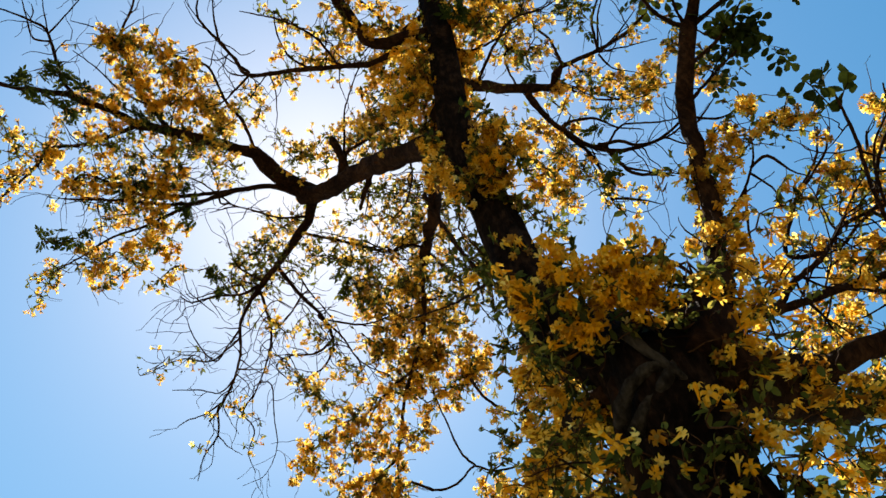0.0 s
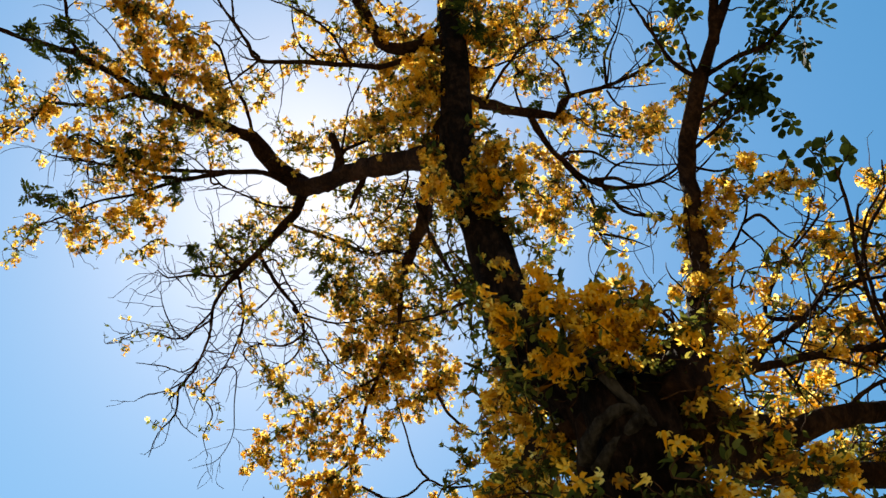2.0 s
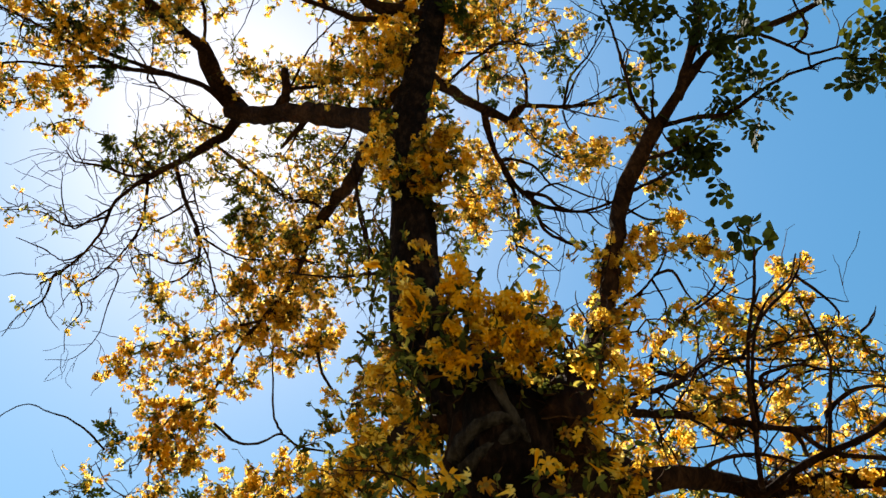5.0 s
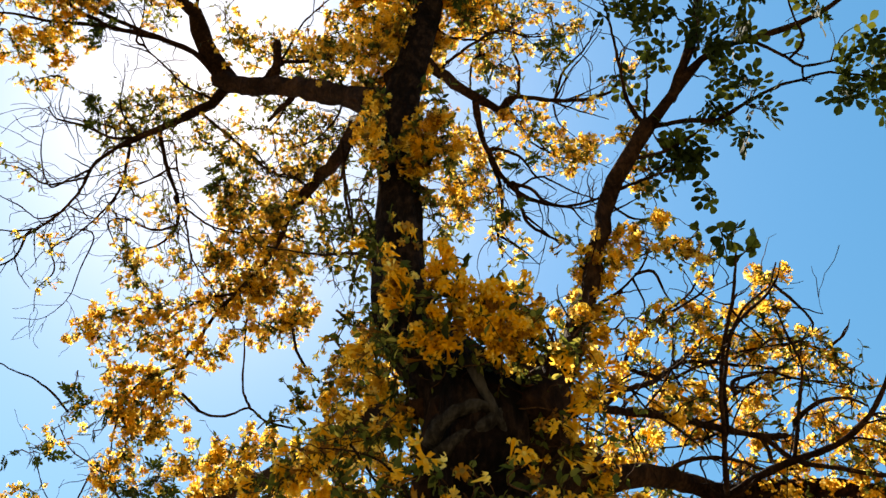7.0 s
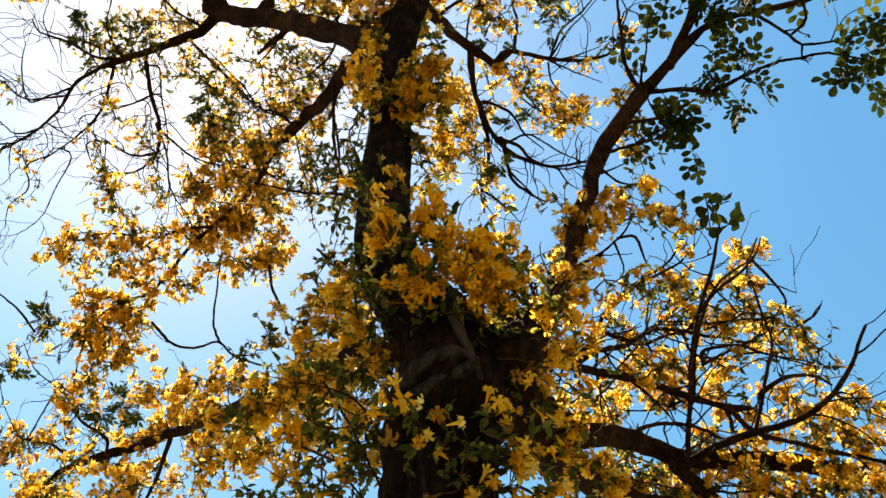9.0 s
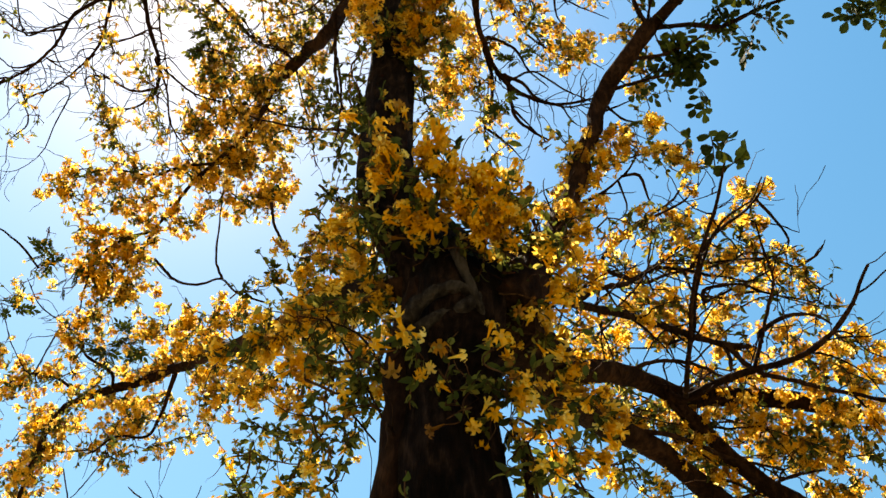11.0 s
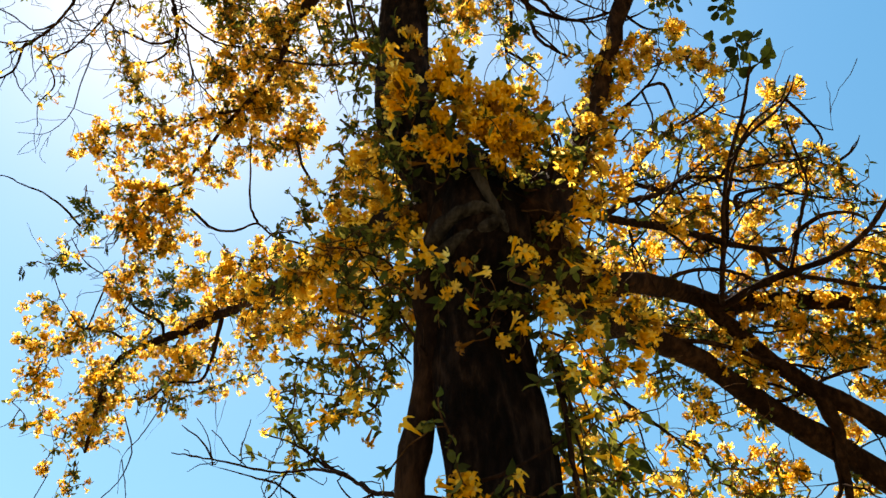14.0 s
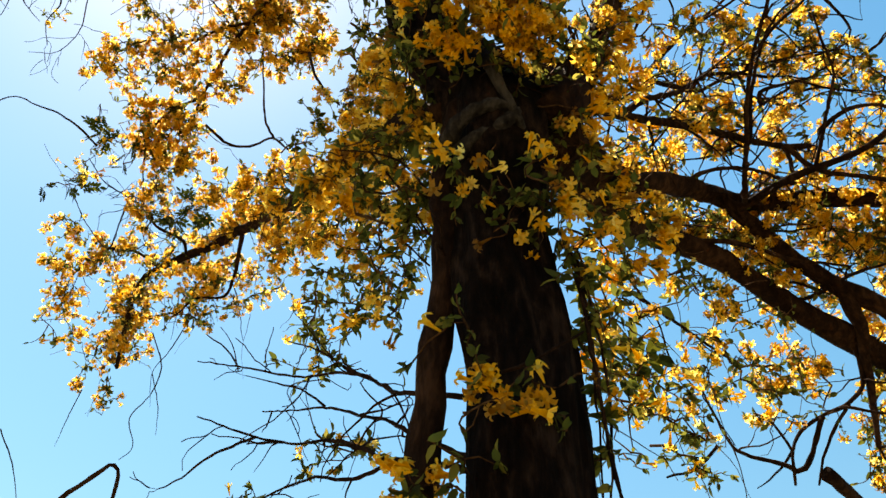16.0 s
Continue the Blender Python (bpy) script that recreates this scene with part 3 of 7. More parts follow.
limb("twig", [(-2.76, 3.04, 9.32, 0.015), (-2.94, 3.02, 9.17, 0.0125), (-3.16, 2.86, 9.08, 0.01), (-3.28, 2.86, 8.97, 0.0075), (-3.2, 3.07, 8.86, 0.005)], 8)
limb("twig", [(-2.742, 2.808, 9.37, 0.012), (-2.41, 3.05, 9.3, 0.01), (-2.1, 3.11, 9.26, 0.008), (-1.77, 3.13, 9.24, 0.006), (-1.42, 3.21, 9.18, 0.004)], 8)
limb("branch", [(-2.58, 2.063, 10.1, 0.018), (-2.55, 2.14, 10.09, 0.018), (-2.17, 2.42, 9.92, 0.014), (-1.82, 2.66, 9.72, 0.01), (-1.43, 2.7, 9.58, 0.006)], 8)
limb("twig", [(-3.1, 2.23, 9.65, 0.01), (-3.22, 1.92, 9.64, 0.008), (-3.15, 1.62, 9.7, 0.005), (-3.13, 1.49, 9.7, 0.003)], 3)
limb("twig", [(-2.988, 1.373, 9.94, 0.012), (-3.04, 1.32, 9.87, 0.012), (-2.97, 1.16, 9.92, 0.009), (-2.93, 0.99, 9.96, 0.007), (-2.93, 0.85, 9.97, 0.004)], 3)
limb("branch", [(-1.863, 1.75, 9.67, 0.03), (-1.74, 1.65, 9.79, 0.03), (-1.61, 1.55, 9.77, 0.023), (-1.43, 1.55, 9.74, 0.017), (-1.11, 1.48, 9.74, 0.01)], 8)
limb("stub", [(-1.65, 1.63, 9.44, 0.045), (-1.63, 1.5, 9.52, 0.04), (-1.62, 1.34, 9.6, 0.036)])
limb("twig", [(-1.718, 1.633, 9.787, 0.014), (-1.55, 1.43, 9.72, 0.012), (-1.38, 1.19, 9.64, 0.009), (-1.14, 0.99, 9.55, 0.007), (-0.92, 0.83, 9.45, 0.005)], 3)
limb("branch", [(-0.48, 1.37, 7.2, 0.075), (-0.47, 1.46, 7.28, 0.075), (-0.63, 1.62, 7.84, 0.071), (-0.82, 1.86, 8.49, 0.067), (-0.93, 2.08, 8.83, 0.062), (-1.09, 2.37, 9.14, 0.058), (-1.42, 2.73, 9.5, 0.054), (-1.52, 2.86, 9.43, 0.05)], 8)
limb("branch", [(-1.437, 2.752, 9.488, 0.03), (-1.61, 2.95, 9.45, 0.027), (-1.81, 3.31, 9.27, 0.024), (-2.05, 3.55, 9.09, 0.021), (-2.35, 3.79, 8.89, 0.019), (-2.53, 4.02, 8.71, 0.016), (-2.69, 4.19, 8.55, 0.013), (-2.83, 4.45, 8.33, 0.01)], 8)
limb("branch", [(-1.45, 2.77, 9.54, 0.014), (-1.61, 2.66, 9.62, 0.012), (-1.81, 2.63, 9.65, 0.01), (-1.98, 2.44, 9.73, 0.008), (-2.15, 2.3, 9.79, 0.006), (-2.33, 2.14, 9.85, 0.004)], 8)
limb("twig", [(-1.45, 2.77, 9.54, 0.012), (-1.36, 2.99, 9.3, 0.009), (-1.24, 3.23, 9.04, 0.007), (-1.15, 3.5, 8.75, 0.004)], 3)
limb("branch", [(-2.05, 3.55, 9.09, 0.018), (-2.05, 3.65, 9.05, 0.018), (-2.4, 3.65, 8.92, 0.015), (-2.73, 3.69, 8.75, 0.011), (-3.05, 3.6, 8.64, 0.008), (-3.35, 3.63, 8.46, 0.005)], 8)
limb("branch", [(-2.69, 4.19, 8.55, 0.016), (-2.88, 4.19, 8.41, 0.013), (-3.08, 4.27, 8.21, 0.011), (-3.17, 4.49, 7.96, 0.008), (-3.17, 4.79, 7.67, 0.005)], 8)
limb("vine_stem", [(-2.48, 4.11, 7.94, 0.014), (-2.29, 4.25, 7.84, 0.013), (-2.09, 4.28, 7.82, 0.012), (-1.87, 4.22, 7.85, 0.011), (-1.72, 4.3, 7.76, 0.01), (-1.44, 4.36, 7.71, 0.009)])
limb("vine_stem", [(-1.91, 4.32, 8, 0.012), (-1.99, 4.2, 8.14, 0.011), (-2, 4.02, 8.34, 0.009), (-2.01, 3.87, 8.51, 0.008), (-2.01, 3.76, 8.66, 0.007)])
limb("vine_stem", [(-1.2, 2.95, 6.97, 0.014), (-1.15, 3.02, 6.79, 0.012), (-1.06, 3.07, 6.62, 0.01), (-0.95, 3.09, 6.47, 0.008)])
limb("vine_stem", [(-0.78, 1.65, 7.35, 0.014), (-0.75, 1.81, 7.1, 0.013), (-0.71, 1.95, 6.84, 0.011), (-0.64, 2.05, 6.6, 0.009), (-0.56, 2.1, 6.37, 0.008)])
limb("vine_stem", [(-0.44, 1.94, 5.9, 0.012), (-0.62, 2.07, 6.32, 0.011), (-0.89, 2.24, 6.7, 0.009), (-1.19, 2.37, 7.08, 0.007), (-1.44, 2.5, 7.47, 0.006)])
limb("vine_stem", [(-0.7, 1.79, 6.81, 0.01), (-0.65, 1.87, 6.58, 0.008), (-0.62, 1.96, 6.33, 0.007), (-0.62, 2.04, 6.07, 0.005)])
limb("limb", [(-0.12, 2.04, 4.61, 0.06), (-0.31, 2.28, 4.92, 0.055), (-0.52, 2.59, 5.3, 0.052), (-0.82, 3.08, 5.77, 0.054), (-1.26, 3.77, 6.42, 0.058), (-1.84, 4.56, 7.2, 0.055), (-2.28, 5.05, 7.58, 0.047), (-2.7, 5.41, 7.8, 0.042), (-3.37, 5.75, 7.89, 0.034), (-3.61, 5.9, 7.75, 0.028), (-3.72, 6.17, 7.41, 0.022), (-3.79, 6.4, 7.12, 0.016)], 1.5)
limb("branch", [(-2.28, 5.05, 7.58, 0.022), (-2.32, 5.21, 7.4, 0.019), (-2.36, 5.33, 7.24, 0.016), (-2.44, 5.43, 7.09, 0.014), (-2.67, 5.37, 7.01, 0.011), (-2.82, 5.41, 6.86, 0.008)], 8)
limb("branch", [(-3.37, 5.75, 7.89, 0.018), (-3.57, 5.55, 7.92, 0.015), (-3.79, 5.44, 7.85, 0.011), (-4.02, 5.48, 7.63, 0.008), (-4.14, 5.58, 7.42, 0.005)], 8)
limb("branch", [(-3.035, 5.58, 7.845, 0.016), (-3.04, 5.42, 7.91, 0.016), (-3.25, 5.23, 7.91, 0.014), (-3.3, 5.07, 7.96, 0.011), (-3.44, 4.9, 7.97, 0.009), (-3.61, 4.71, 7.96, 0.006), (-3.71, 4.46, 8.03, 0.004)], 8)
limb("twig", [(-3.468, 4.868, 7.968, 0.01), (-3.41, 4.85, 7.91, 0.01), (-3.53, 5.06, 7.75, 0.008), (-3.65, 5.23, 7.61, 0.007), (-3.83, 5.02, 7.74, 0.005), (-3.98, 4.69, 7.98, 0.003)], 3)
limb("limb", [(0.22, 2.07, 4.48, 0.12), (0.41, 2.34, 4.64, 0.105), (0.71, 2.75, 4.99, 0.074), (0.86, 2.87, 5.13, 0.063), (1.09, 3.02, 5.33, 0.063), (1.41, 3.33, 5.63, 0.063), (1.68, 3.51, 5.73, 0.068), (2.06, 3.6, 5.9, 0.06), (2.4, 3.59, 5.87, 0.055), (2.83, 3.66, 5.84, 0.05)], 1.5)
limb("limb", [(0.27, 2.15, 4.48, 0.11), (0.54, 2.66, 4.76, 0.085), (0.84, 3.14, 5.1, 0.072), (1.11, 3.37, 5.24, 0.068), (1.4, 3.55, 5.25, 0.068), (1.79, 3.8, 5.14, 0.07), (2.08, 3.92, 5, 0.072), (2.4, 4.05, 4.81, 0.072), (2.77, 4.22, 4.65, 0.07)], 1.5)
limb("limb", [(1.48, 3.39, 5.64, 0.05), (1.66, 3.53, 5.51, 0.05), (1.8, 3.62, 5.44, 0.052), (1.96, 3.69, 5.3, 0.054), (2.1, 3.73, 5.19, 0.056), (2.29, 3.76, 5.04, 0.056), (2.57, 3.87, 4.89, 0.054)], 1.5)
limb("branch", [(2.133, 3.942, 4.968, 0.018), (2.135, 3.975, 4.809, 0.016), (2.112, 4.022, 4.683, 0.015), (2.003, 4.029, 4.571, 0.014), (1.851, 4.074, 4.52, 0.012), (1.724, 4.116, 4.451, 0.011), (1.639, 4.114, 4.321, 0.01), (1.616, 4.173, 4.15, 0.009)], 2)
limb("branch", [(1.851, 4.074, 4.52, 0.016), (1.69, 4.16, 4.24, 0.016), (1.55, 4.12, 4.25, 0.013), (1.36, 4.07, 4.28, 0.011), (1.27, 3.98, 4.31, 0.009), (1.14, 3.78, 4.5, 0.006)], 2)
limb("twig", [(1.639, 4.114, 4.321, 0.008), (1.588, 4.066, 4.417, 0.007), (1.527, 4.026, 4.502, 0.005)], 2)
limb("branch", [(2.003, 4.029, 4.571, 0.012), (1.9, 4.104, 4.449, 0.01), (1.816, 4.172, 4.314, 0.008), (1.76, 4.222, 4.179, 0.006)], 2)
limb("twig", [(1.653, 4.114, 4.343, 0.01), (1.56, 4.16, 4.24, 0.007), (1.42, 4.2, 4.15, 0.003)], 3)
limb("twig", [(1.952, 4.044, 4.554, 0.01), (1.96, 3.98, 4.51, 0.01), (2.09, 3.96, 4.45, 0.007), (2.21, 3.93, 4.4, 0.003)], 3)
limb("stub", [(1.62, 3.76, 3.94, 0.035), (1.77, 3.94, 3.95, 0.033), (1.9, 4.12, 3.97, 0.032), (2.13, 4.28, 3.93, 0.03)])
limb("branch", [(2.1, 3.73, 5.19, 0.05), (2.14, 3.8, 5.06, 0.046), (2.17, 3.88, 4.91, 0.036), (2.16, 3.99, 4.75, 0.026), (2.16, 4.09, 4.59, 0.018), (2.15, 4.2, 4.4, 0.014)], 8)
limb("vine_stem", [(1.22, 4.03, 4.31, 0.012), (1.09, 4.08, 4.2, 0.009), (0.93, 4.09, 4.16, 0.006)])
limb("branch", [(0.325, 2.005, 4.5, 0.027), (0.31, 1.95, 4.53, 0.027), (0.5, 2.18, 4.83, 0.026), (0.7, 2.42, 5.12, 0.024), (0.91, 2.59, 5.32, 0.023), (1.24, 2.82, 5.57, 0.022), (1.55, 3, 5.71, 0.020), (1.83, 3.11, 5.77, 0.019), (1.98, 3.14, 5.82, 0.018)], 8)
limb("branch", [(1.82, 3.11, 5.77, 0.018), (1.99, 3.2, 5.65, 0.016), (2.21, 3.2, 5.57, 0.014), (2.44, 3.18, 5.47, 0.013), (2.68, 3.14, 5.37, 0.011), (2.86, 3.08, 5.3, 0.009)], 8)
limb("stub", [(1.81, 3.11, 5.78, 0.016), (1.84, 3.17, 5.72, 0.014), (1.85, 3.22, 5.68, 0.012)])
limb("branch", [(1.455, 3.352, 5.605, 0.026), (1.51, 3.32, 5.48, 0.026), (1.7, 3.17, 5.48, 0.023), (1.88, 3.04, 5.46, 0.021), (2.07, 2.91, 5.41, 0.018), (2.19, 2.77, 5.41, 0.016), (2.28, 2.6, 5.44, 0.013), (2.31, 2.43, 5.48, 0.011), (2.33, 2.32, 5.5, 0.008)], 8)
limb("branch", [(1.88, 3.04, 5.46, 0.014), (1.91, 2.9, 5.54, 0.012), (1.95, 2.78, 5.66, 0.011), (1.99, 2.63, 5.79, 0.009), (1.95, 2.52, 5.93, 0.008), (1.91, 2.4, 6.06, 0.006)], 8)
limb("branch", [(0.405, 2.065, 4.68, 0.022), (0.7, 2.41, 5.13, 0.020), (0.87, 2.5, 5.39, 0.018), (1.11, 2.66, 5.71, 0.016), (1.41, 2.85, 6.23, 0.014), (1.75, 2.98, 6.77, 0.012), (1.95, 2.91, 6.97, 0.010), (2.05, 2.83, 7.1, 0.007)], 8)
limb("branch", [(1.16, 2.692, 5.797, 0.016), (1.03, 2.74, 6.02, 0.014), (1.13, 2.69, 6.24, 0.012), (1.34, 2.62, 6.44, 0.01), (1.55, 2.57, 6.61, 0.008), (1.69, 2.48, 6.81, 0.006)], 8)
limb("branch", [(1.41, 2.85, 6.23, 0.014), (1.64, 2.87, 6.24, 0.012), (1.84, 2.9, 6.25, 0.01), (2.02, 2.83, 6.31, 0.009), (2.21, 2.79, 6.34, 0.007), (2.37, 2.73, 6.4, 0.005)], 8)
limb("twig", [(1.85, 2.945, 6.87, 0.01), (1.89, 2.82, 6.8, 0.01), (2.04, 2.77, 6.69, 0.008), (2.22, 2.67, 6.58, 0.006), (2.38, 2.65, 6.44, 0.004)], 3)
limb("twig", [(1.593, 2.837, 6.183, 0.01), (1.66, 2.94, 6.09, 0.01), (1.82, 2.93, 6.03, 0.009), (2.01, 2.85, 6, 0.007), (2.19, 2.84, 5.92, 0.005), (2.34, 2.83, 5.84, 0.004)], 3)
limb("twig", [(2.147, 2.803, 6.33, 0.01), (2.17, 2.74, 6.25, 0.01), (2.29, 2.76, 6.17, 0.008), (2.38, 2.67, 6.17, 0.006), (2.43, 2.59, 6.19, 0.004)], 3)
limb("twig", [(1.69, 3.055, 5.74, 0.01), (1.62, 3.12, 5.85, 0.01), (1.42, 3.15, 5.78, 0.008), (1.2, 3.14, 5.73, 0.005), (1.04, 3.06, 5.71, 0.003)], 3)
limb("branch", [(1.542, 3.295, 5.48, 0.016), (1.45, 3.06, 5.31, 0.016), (1.47, 2.85, 5.48, 0.015), (1.48, 2.65, 5.64, 0.013), (1.53, 2.39, 5.79, 0.011), (1.58, 2.22, 5.89, 0.01), (1.61, 2.04, 5.98, 0.008), (1.61, 1.95, 6.04, 0.007)], 8)
limb("twig", [(1.498, 2.97, 5.687, 0.012), (1.54, 2.95, 5.62, 0.012), (1.56, 2.75, 5.8, 0.011), (1.62, 2.53, 5.96, 0.009), (1.72, 2.38, 6.06, 0.008), (1.86, 2.27, 6.1, 0.006), (1.92, 2.15, 6.18, 0.005)], 3)
limb("limb", [(0.28, 2.01, 4.39, 0.120), (0.37, 2, 4.61, 0.100), (0.51, 2.08, 5.01, 0.068), (0.62, 2.14, 5.42, 0.058), (0.75, 2.13, 5.86, 0.052), (0.87, 1.95, 6.25, 0.049), (0.98, 1.86, 6.59, 0.055), (1.13, 1.69, 6.83, 0.051), (1.3, 1.53, 7.05, 0.048)], 1.5)
limb("limb", [(0.04, 2.05, 4.42, 0.17), (0.18, 2.04, 4.64, 0.13), (0.34, 2.04, 4.84, 0.085), (0.5, 2.08, 5.02, 0.06)])
limb("limb", [(1.29, 1.55, 7.04, 0.046), (1.47, 1.38, 7.15, 0.04), (1.71, 1.16, 7.35, 0.028), (1.94, 1.06, 7.38, 0.024), (2.23, 0.99, 7.37, 0.021), (2.54, 0.83, 7.35, 0.017), (2.74, 0.66, 7.36, 0.014)], 1.5)
limb("branch", [(1.47, 1.38, 7.15, 0.038), (1.63, 1.15, 7.41, 0.036), (1.74, 0.93, 7.67, 0.032), (1.82, 0.61, 7.93, 0.024)], 8)
limb("branch", [(2.036, 1.039, 7.383, 0.013), (2.225, 1.13, 7.19, 0.011), (2.316, 1.18, 7.143, 0.01), (2.471, 1.142, 7.086, 0.008), (2.636, 1.07, 7.027, 0.006)], 6)
limb("twig", [(2.316, 1.18, 7.143, 0.009), (2.323, 1.252, 7.124, 0.006), (2.37, 1.294, 7.095, 0.003)], 3)
limb("twig", [(2.24, 1.138, 7.182, 0.01), (2.31, 1.02, 7.17, 0.01), (2.25, 0.85, 7.27, 0.007), (2.23, 0.72, 7.35, 0.004)], 3)
limb("branch", [(1.3, 1.54, 7.05, 0.018), (1.2, 1.4, 7.21, 0.015), (1.16, 1.17, 7.38, 0.012), (1.12, 0.96, 7.53, 0.009), (1.06, 0.71, 7.68, 0.006)], 8)
limb("branch", [(1.3, 1.54, 7.05, 0.018), (1.596, 1.508, 7.088, 0.017), (1.782, 1.51, 7.088, 0.016), (1.94, 1.422, 7.114, 0.014), (2.146, 1.313, 7.124, 0.012), (2.31, 1.268, 7.125, 0.01), (2.466, 1.214, 7.072, 0.009), (2.699, 1.226, 6.962, 0.006)], 4)
limb("branch", [(1.13, 1.69, 6.83, 0.016), (1.33, 1.66, 6.86, 0.012), (1.51, 1.6, 6.9, 0.009), (1.63, 1.54, 6.96, 0.005)], 8)
limb("limb", [(-0.43, 1.28, 7.64, 0.058), (-0.24, 1.23, 8.07, 0.053), (-0.09, 1.42, 8.44, 0.048), (0.17, 1.71, 8.89, 0.043), (0.44, 1.93, 9.14, 0.034), (0.52, 1.89, 9.2, 0.026), (0.6, 1.84, 9.25, 0.02)], 1.5)
limb("branch", [(0.44, 1.93, 9.14, 0.028), (0.57, 1.83, 9.24, 0.024), (0.91, 1.89, 9.28, 0.02), (1.23, 1.9, 9.32, 0.017), (1.5, 1.84, 9.37, 0.013), (1.64, 1.7, 9.46, 0.009)], 8)
limb("branch", [(0.62, 1.84, 9.25, 0.016), (0.64, 1.59, 9.44, 0.013), (0.59, 1.45, 9.59, 0.011), (0.66, 1.22, 9.76, 0.008), (0.79, 0.94, 9.91, 0.005)], 8)
limb("branch", [(0.96, 1.91, 9.31, 0.016), (1.06, 1.67, 9.49, 0.012), (1.26, 1.51, 9.63, 0.009), (1.44, 1.29, 9.78, 0.005)], 8)
limb("branch", [(0.215, 1.747, 8.932, 0.034), (0.24, 1.99, 8.92, 0.030), (0.33, 2.25, 8.84, 0.026), (0.47, 2.49, 8.76, 0.022), (0.75, 2.66, 8.67, 0.018), (1.05, 2.69, 8.63, 0.014), (1.3, 2.62, 8.62, 0.010)], 8)
limb("branch", [(0.39, 2.23, 8.95, 0.021), (0.33, 2.28, 8.94, 0.021), (0.42, 2.52, 8.8, 0.017), (0.43, 2.75, 8.66, 0.014), (0.38, 2.91, 8.54, 0.010), (0.42, 3.08, 8.41, 0.007)], 8)
limb("branch", [(0.532, 2.498, 8.75, 0.021), (0.57, 2.58, 8.83, 0.021), (0.65, 2.82, 8.62, 0.016), (0.8, 2.89, 8.47, 0.012), (0.93, 2.91, 8.34, 0.007)], 8)
limb("twig", [(0.462, 1.913, 9.157, 0.012), (0.75, 2.16, 9.05, 0.01), (0.93, 2.33, 8.98, 0.008), (1.23, 2.36, 8.93, 0.006), (1.42, 2.43, 8.88, 0.004)], 3)
limb("twig", [(0.91, 1.89, 9.28, 0.01), (1.16, 1.98, 9.26, 0.007), (1.45, 2.06, 9.19, 0.004)], 3)
limb("twig", [(0.57, 2.58, 8.83, 0.013), (0.79, 2.47, 8.81, 0.010), (1.07, 2.58, 8.7, 0.008), (1.3, 2.64, 8.61, 0.005)], 3)
limb("twig", [(0.38, 2.91, 8.54, 0.013), (0.58, 2.99, 8.39, 0.009), (0.73, 3.09, 8.27, 0.004)], 3)
limb("branch", [(-0.117, 0.787, 8.883, 0.03), (-0.12, 0.75, 8.83, 0.03), (-0.25, 0.75, 8.87, 0.027), (-0.44, 0.77, 8.89, 0.024), (-0.55, 0.84, 8.92, 0.021), (-0.53, 0.73, 8.98, 0.019), (-0.54, 0.56, 9.03, 0.016), (-0.6, 0.39, 9.08, 0.013), (-0.68, 0.16, 9.12, 0.01)], 8)
limb("branch", [(-0.64, 0.7, 8.59, 0.026), (-0.51, 0.81, 8.49, 0.026), (-0.73, 0.81, 8.53, 0.024), (-0.99, 0.69, 8.57, 0.021), (-1.32, 0.52, 8.58, 0.019), (-1.66, 0.35, 8.58, 0.017), (-1.69, 0.19, 8.64, 0.015), (-1.73, -0.01, 8.69, 0.013), (-1.77, -0.24, 8.74, 0.01), (-1.7, -0.36, 8.82, 0.008)], 8)
limb("twig", [(-1.675, 0.27, 8.61, 0.012), (-1.72, 0.36, 8.82, 0.012), (-1.93, 0.41, 8.79, 0.009), (-2.04, 0.43, 8.79, 0.007), (-2.17, 0.4, 8.79, 0.004)], 3)
limb("twig", [(-1.723, 0.023, 8.682, 0.012), (-1.76, 0.01, 8.81, 0.012), (-1.69, -0.18, 8.88, 0.008), (-1.56, -0.41, 8.96, 0.004)], 3)
limb("branch", [(-0.142, 0.887, 8.618, 0.05), (-0.64, 0.7, 8.59, 0.05), (-0.69, 0.56, 8.72, 0.052), (-0.74, 0.41, 8.85, 0.05), (-0.75, 0.2, 8.99, 0.046), (-0.76, -0.06, 9.11, 0.042)], 8)
limb("twig", [(-0.99, 0.69, 8.57, 0.012), (-1, 0.7, 8.64, 0.012), (-1.04, 0.42, 8.71, 0.01), (-1.17, 0.18, 8.74, 0.008), (-1.37, -0.02, 8.76, 0.006), (-1.46, -0.1, 8.79, 0.004)], 3)
limb("twig", [(-1.265, 0.548, 8.578, 0.012), (-1.25, 0.55, 8.71, 0.012), (-1.33, 0.41, 8.77, 0.009), (-1.32, 0.21, 8.85, 0.007), (-1.25, 0.05, 8.93, 0.004)], 3)
limb("branch", [(-0.09, 1.42, 8.44, 0.014), (-0.02, 1.34, 8.45, 0.014), (0.38, 1.15, 8.68, 0.011), (0.69, 1.23, 8.86, 0.007), (0.99, 1.24, 9.03, 0.004)], 8)
limb("twig", [(-0.168, 0.965, 8.42, 0.01), (-0.01, 1.14, 8.48, 0.01), (0.23, 1.21, 8.67, 0.007), (0.47, 1.23, 8.87, 0.004)], 3)
limb("vine_stem", [(0.29, 1.73, 4.78, 0.012), (0.35, 1.74, 4.72, 0.01), (0.38, 1.81, 4.64, 0.008), (0.37, 1.87, 4.57, 0.006)])
limb("vine_stem", [(0.25, 1.66, 4.82, 0.012), (0.35, 1.7, 4.76, 0.01), (0.4, 1.77, 4.68, 0.008), (0.42, 1.85, 4.59, 0.006)])
